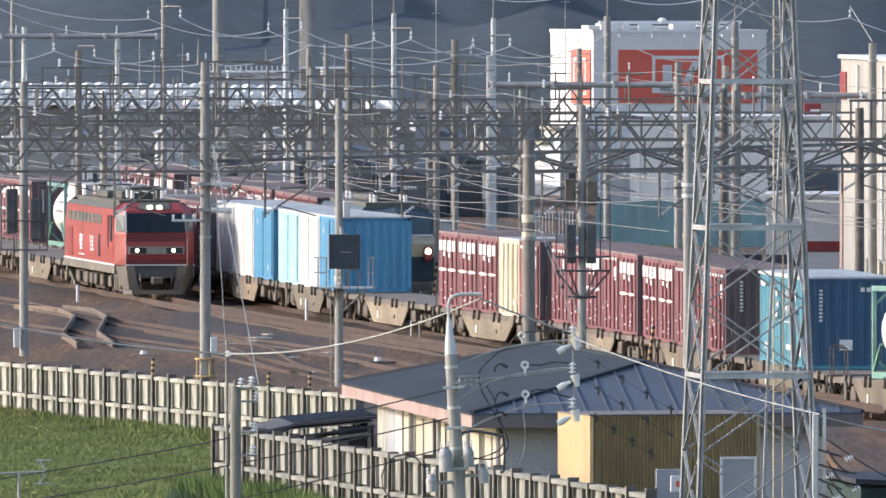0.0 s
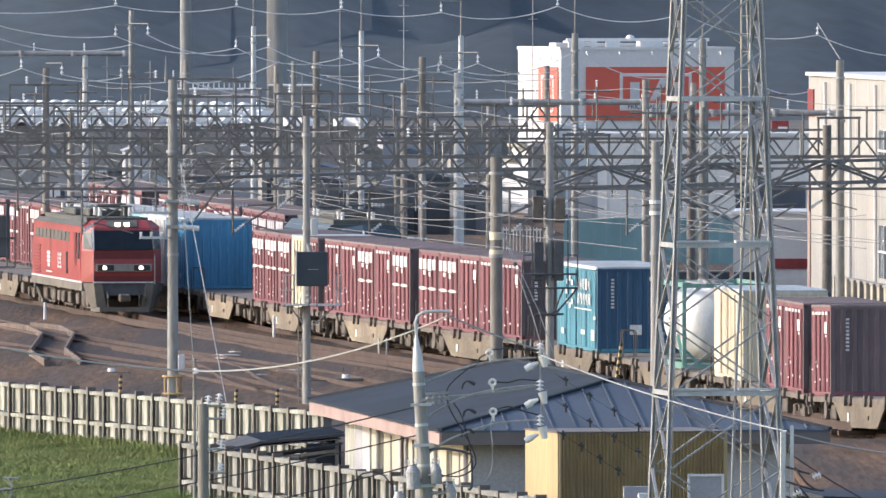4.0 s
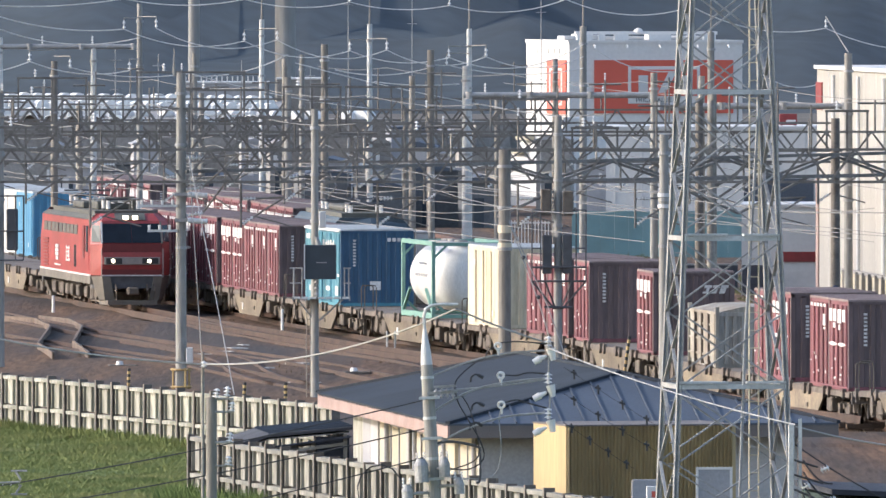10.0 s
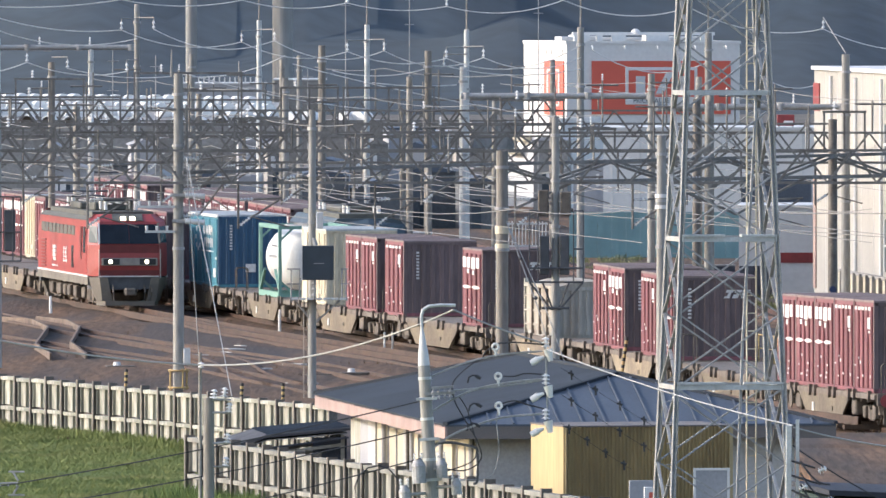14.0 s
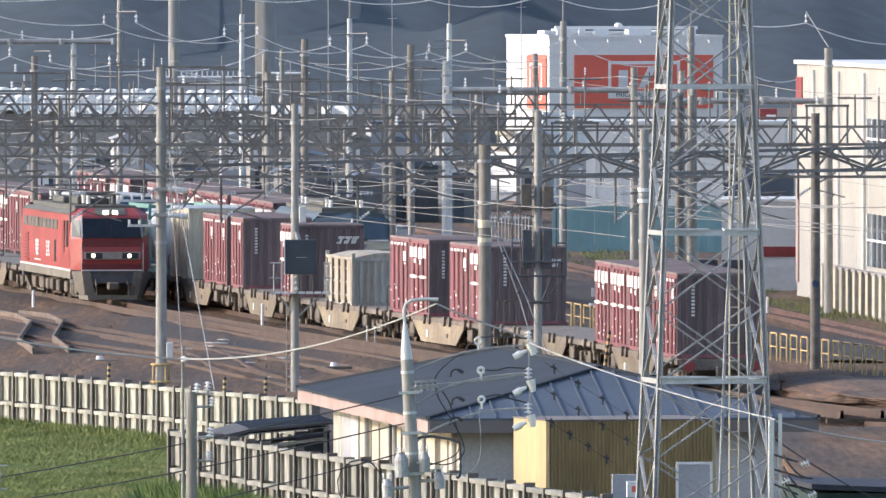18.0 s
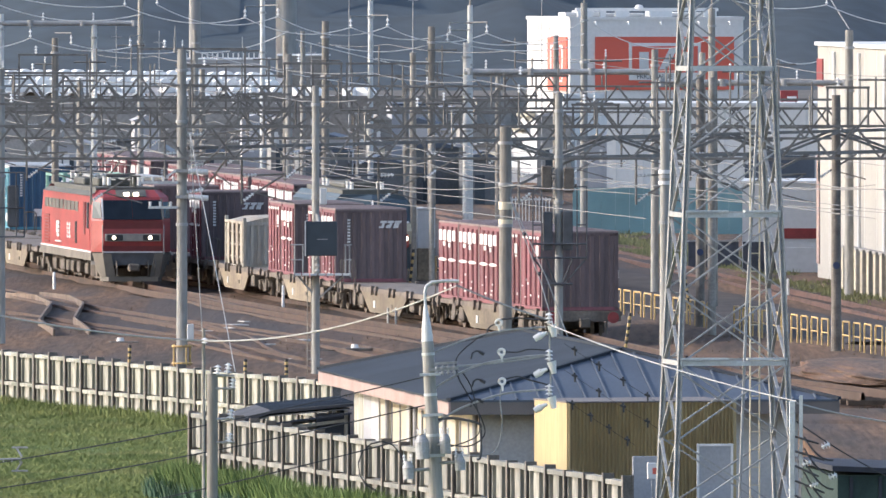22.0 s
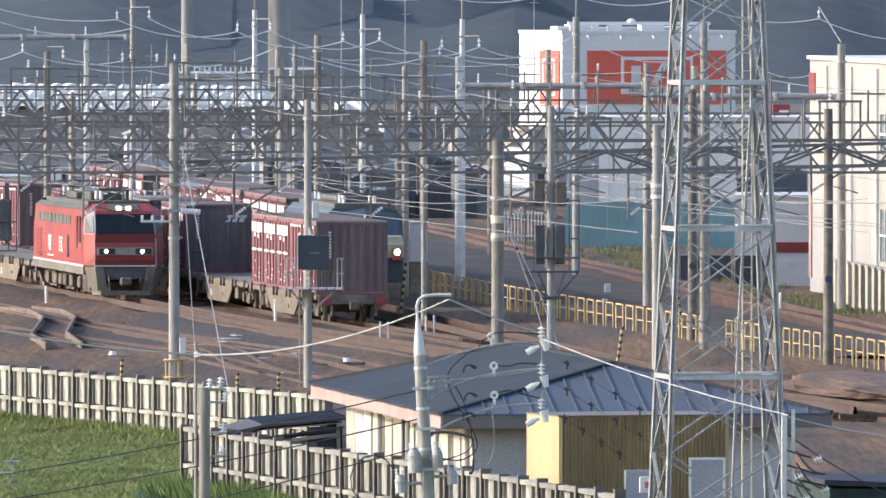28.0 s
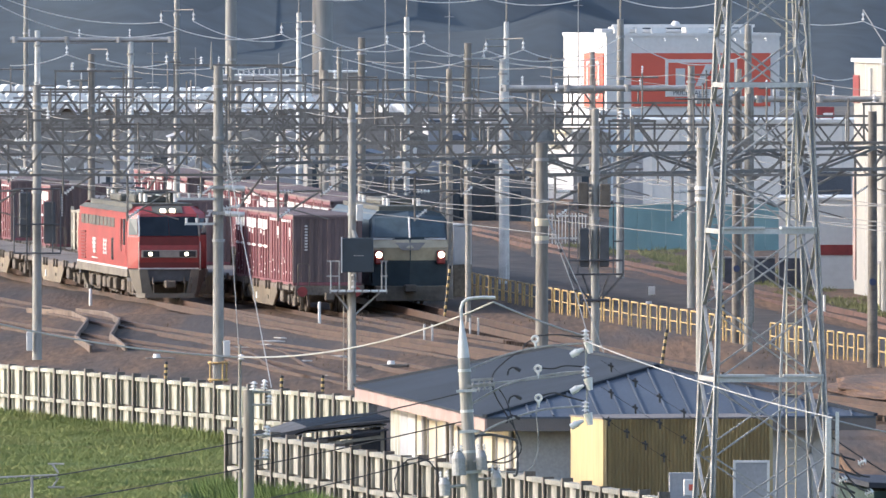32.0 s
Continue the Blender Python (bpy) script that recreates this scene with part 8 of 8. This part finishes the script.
# teal sheet fence
tf = thing("sheet_fence", pose(5.31, 689.0, 0, 0, 0, 3), "teal corrugated sheet fence", "fence", kind="structure")
for k in range(12):
    bm = BM()
    x = k * 0.62
    profile(bm, [(x, 0), (x, 2.10), (x + 0.3, 2.10), (x + 0.3, 0)], -0.03, 0.0)
    profile(bm, [(x + 0.3, 0), (x + 0.3, 2.10), (x + 0.615, 2.10), (x + 0.615, 0)], -0.002, 0.03)
    part("sheet", bm, M_TEAL, tf)
tf2 = thing("lattice_fence", pose(2.43, 706.0, 0, 0, 0, 3), "pale grey upright-bar fence", "fence", kind="structure")
for k in range(14):
    bm = BM()
    box(bm, k * 0.15, k * 0.15 + 0.04, 0, 0.05, 0.1, 1.45)
    part("bar", bm, M_PALEGREY, tf2)
for z in (0.3, 1.3):
    bm = BM()
    box(bm, 0, 2.05, 0.05, 0.10, z, z + 0.08)
    part("rail", bm, M_PALEGREY, tf2)

# long dull shed under rows of white curved canvas tops
vault = thing("vaulted_shed", pose(-30.80, 933.3, 0), "long brown-grey shed with rows of white curved canvas tops", "shed")
bm = BM()
box(bm, 0, 21.0, 0, 12, 0, 3.83)
part("wall", bm, M_DULLWALL, vault)
rngv = random.Random(9)
for row, (dy, dz, n, gap) in enumerate(((0.1, 0.02, 16, 1.27), (2.0, 0.50, 25, 0.80), (4.0, 0.95, 24, 0.80), (6.2, 1.36, 24, 0.80))):
    for k in range(n):
        if rngv.random() < 0.06:
            continue
        r = rngv.uniform(0.52, 0.60) if row == 0 else rngv.uniform(0.40, 0.47)
        deep, x = rngv.uniform(0.5, 0.8), 0.9 + row * 0.5 + k * gap
        z = 3.83 + dz - 0.012 * x - 0.05
        arc = [(r * math.cos(a * math.pi / 14), r * 1.1 * math.sin(a * math.pi / 14)) for a in range(15)]
        if row == 0:
            arc += [((r - 0.09) * math.cos(a * math.pi / 14), (r - 0.09) * 1.1 * math.sin(a * math.pi / 14)) for a in range(14, -1, -1)]
        bm = BM()
        profile(bm, arc, 0, deep)
        tarp = part("canvas_top", bm, M_TARP, vault)
        tarp.matrix_basis = pose(x, dy, z, 0, 0, (-10 if row == 0 else 24) + rngv.uniform(-6, 6))
        if row == 0:
            bm = BM()
            box(bm, -r + 0.08, r - 0.08, deep - 0.1, deep, 0, r * 0.9)
            part("inner_sheet", bm, M_CANE, tarp)
bm = BM()
side_profile(bm, [(0.7, 3.83), (2.0, 4.20), (6.2, 4.95), (8.5, 5.0), (8.5, 3.83)], 0.4, 20.8)
part("stepped_deck", bm, M_DULLWALL, vault)
# two low tops standing apart on a flat roof
far = thing("vaulted_shed", pose(-7.37, 921.1, 0), "low dull shed with two white curved canvas tops", "shed")
bm = BM()
box(bm, -2.6, 3.6, 0, 8, 0, 4.10)
part("wall", bm, M_DULLWALL, far)
for x in (-2.0, -1.0, 1.2, 2.1):
    bm = BM()
    profile(bm, [(0.55 * math.cos(a * math.pi / 14), 0.6 * math.sin(a * math.pi / 14)) for a in range(15)], 0, 1.1)
    part("canvas_top", bm, M_TARP, far).matrix_basis = pose(x, 0.5, 4.10 - 0.05, 0, 0, -30)
# grey and brown blocks behind the tops
for u0, wide, top, lab, mat in ((-17.56, 5.6, 5.48, "grey flat-roofed block with a row of pale roof stubs", M_GREYWALL), (-11.33, 3.3, 5.74, "brown-grey block behind the sheds", M_DULLWALL)):
    blk2 = thing("far_block", pose(u0, 1037.04, 0), lab, "building", "far blocks")
    bm = BM()
    box(bm, 0, wide, 0, 8, 0, top)
    part("wall", bm, mat, blk2)
    bm = BM()
    box(bm, -0.08, wide + 0.08, -0.08, 8.08, top, top + 0.1)
    part("roof", bm, M_PALEGREY, blk2)
    if mat is M_GREYWALL:
        for k in range(16):
            bm = BM()
            box(bm, 0.2 + k * 0.34, 0.28 + k * 0.34, 0.2, 0.28, top + 0.1, top + 0.46)
            part("roof_stub", bm, M_WHITE, blk2)
# low structures seen between the gantries
rngb = random.Random(31)
for k in range(20):
    x0 = -27 + k * 1.75
    w, h, yb = rngb.uniform(0.9, 2.2), rngb.uniform(1.8, 3.9), rngb.uniform(765, 860)
    tone = (M_DULLWALL, M_GREYWALL, M_CREAMWALL, M_DULLWALL, M_GREYWALL)[k % 5]
    if tone is M_CREAMWALL:
        w, h = w * 0.4, h * 0.7
    lo = thing("low_shed", pose(x0, yb, 0, 0, 0, rngb.uniform(-4, 3)), {M_DULLWALL: "dull brown-grey shed behind the yard", M_GREYWALL: "grey sheet-metal shed behind the yard", M_CREAMWALL: "narrow cream hut behind the yard"}[tone], "shed", "low sheds")
    bm = BM()
    box(bm, 0, w, 0, 6, 0, h)
    part("wall", bm, tone, lo)
    bm = BM()
    profile(bm, [(-0.15, h), (w / 2, h + 0.3), (w + 0.15, h)], -0.1, 6.1)
    part("roof", bm, (M_GREYWALL, M_DULLWALL, M_ROOFMETAL)[k % 3], lo)
    bm = BM()
    box(bm, w * 0.25, w * 0.6, -0.03, 0.0, 0.1, min(2.1, h - 0.3))
    part("door", bm, M_GREYWALL if k % 2 else M_BOARD, lo)
    for q in range(rngb.randint(1, 3)):
        xx, zz = rngb.uniform(0.05, max(0.1, w - 0.4)), rngb.uniform(0.9, max(1.0, h - 0.9))
        bm = BM()
        box(bm, xx, xx + rngb.uniform(0.14, 0.34), -0.05, -0.03, zz, zz + rngb.uniform(0.35, 0.75))
        part("shutter", bm, (M_WHITE, M_CREAMWALL, M_WHITE)[q], lo, "pale shutter")

# dark sheds closing the yard behind the lines
for x0, wide, h, yb in ((-7.4, 2.6, 2.7, 771), (-4.5, 2.2, 2.2, 768), (-2.1, 2.5, 2.9, 772), (0.6, 1.9, 2.4, 768)):
    lo = thing("store_shed", pose(x0, yb, 0, 0, 0, 3), "dark blue-grey sheet-metal store shed behind the lines", "shed", "store sheds")
    bm = BM()
    box(bm, 0, wide, 0, 5, -0.5, h)
    part("wall", bm, M_SLATE, lo)
    bm = BM()
    profile(bm, [(-0.12, h - 0.05), (wide * 0.5, h + 0.35), (wide + 0.12, h - 0.05)], -0.15, 5.1)
    part("roof", bm, M_ROOFMETAL, lo)
    bm = BM()
    box(bm, wide * 0.3, wide * 0.55, -0.04, 0.0, -0.4, 1.6)
    part("door", bm, M_BOARD, lo)

# more low roofs in the distance
for k in range(16):
    yb = rngb.uniform(880, 1040)
    s = 28000 / yb
    x0, h, w = (560 + k * 30 - 784) / s, 12 - (rngb.uniform(196, 265) + 45) / s, rngb.uniform(1.8, 4.5)
    lo = thing("low_shed", pose(x0, yb, 0, 0, 0, rngb.uniform(-4, 3)), "dull flat-roofed shed in the distance", "shed", "low sheds")
    bm = BM()
    box(bm, 0, w, 0, 8, 0, h)
    part("wall", bm, (M_DULLWALL, M_GREYWALL, M_DULLWALL)[k % 3], lo)
    bm = BM()
    box(bm, -0.1, w + 0.1, -0.1, 8.1, h, h + 0.12)
    part("roof", bm, (M_ROOFMETAL, M_GREYWALL, M_PALEGREY, M_DULLWALL)[k % 4], lo)

# far wooded hillside, the haze put into its colour
bm = BM()
nx, ny = 120, 40
rows = []
for j in range(ny + 1):
    row = []
    for i in range(nx + 1):
        x, y = -420 + i * 7.0, 1500 + j * 22.0
        z = -2 + 330 * smoothstep(0, 40, j) + 14 * noise.noise(Vector((x * 0.01, y * 0.01, 2))) * min(1, j / 5) + 5.0 * noise.noise(Vector((x * 0.07, y * 0.05, 5))) * min(1, j / 3)
        row.append(bm.verts.new((x, y, z)))
    rows.append(row)
for a, b in zip(rows, rows[1:]):
    for i in range(nx):
        bm.faces.new((a[i], a[i + 1], b[i + 1], b[i]))
single("hillside", bm, M_HAZEFOREST, "dark wooded hillside, blue haze put into its colour", "hill", kind="structure", smooth=True)


# ---- what moves ----
def motions():
    times = list(range(0, 33))
    for ob, off, local in TRAIN:
        rows = []
        for t in times:
            m = wagon_pose(advance(t) + off)
            rows.append((t, m @ local if local else m))
        walk(ob, rows)


motions()
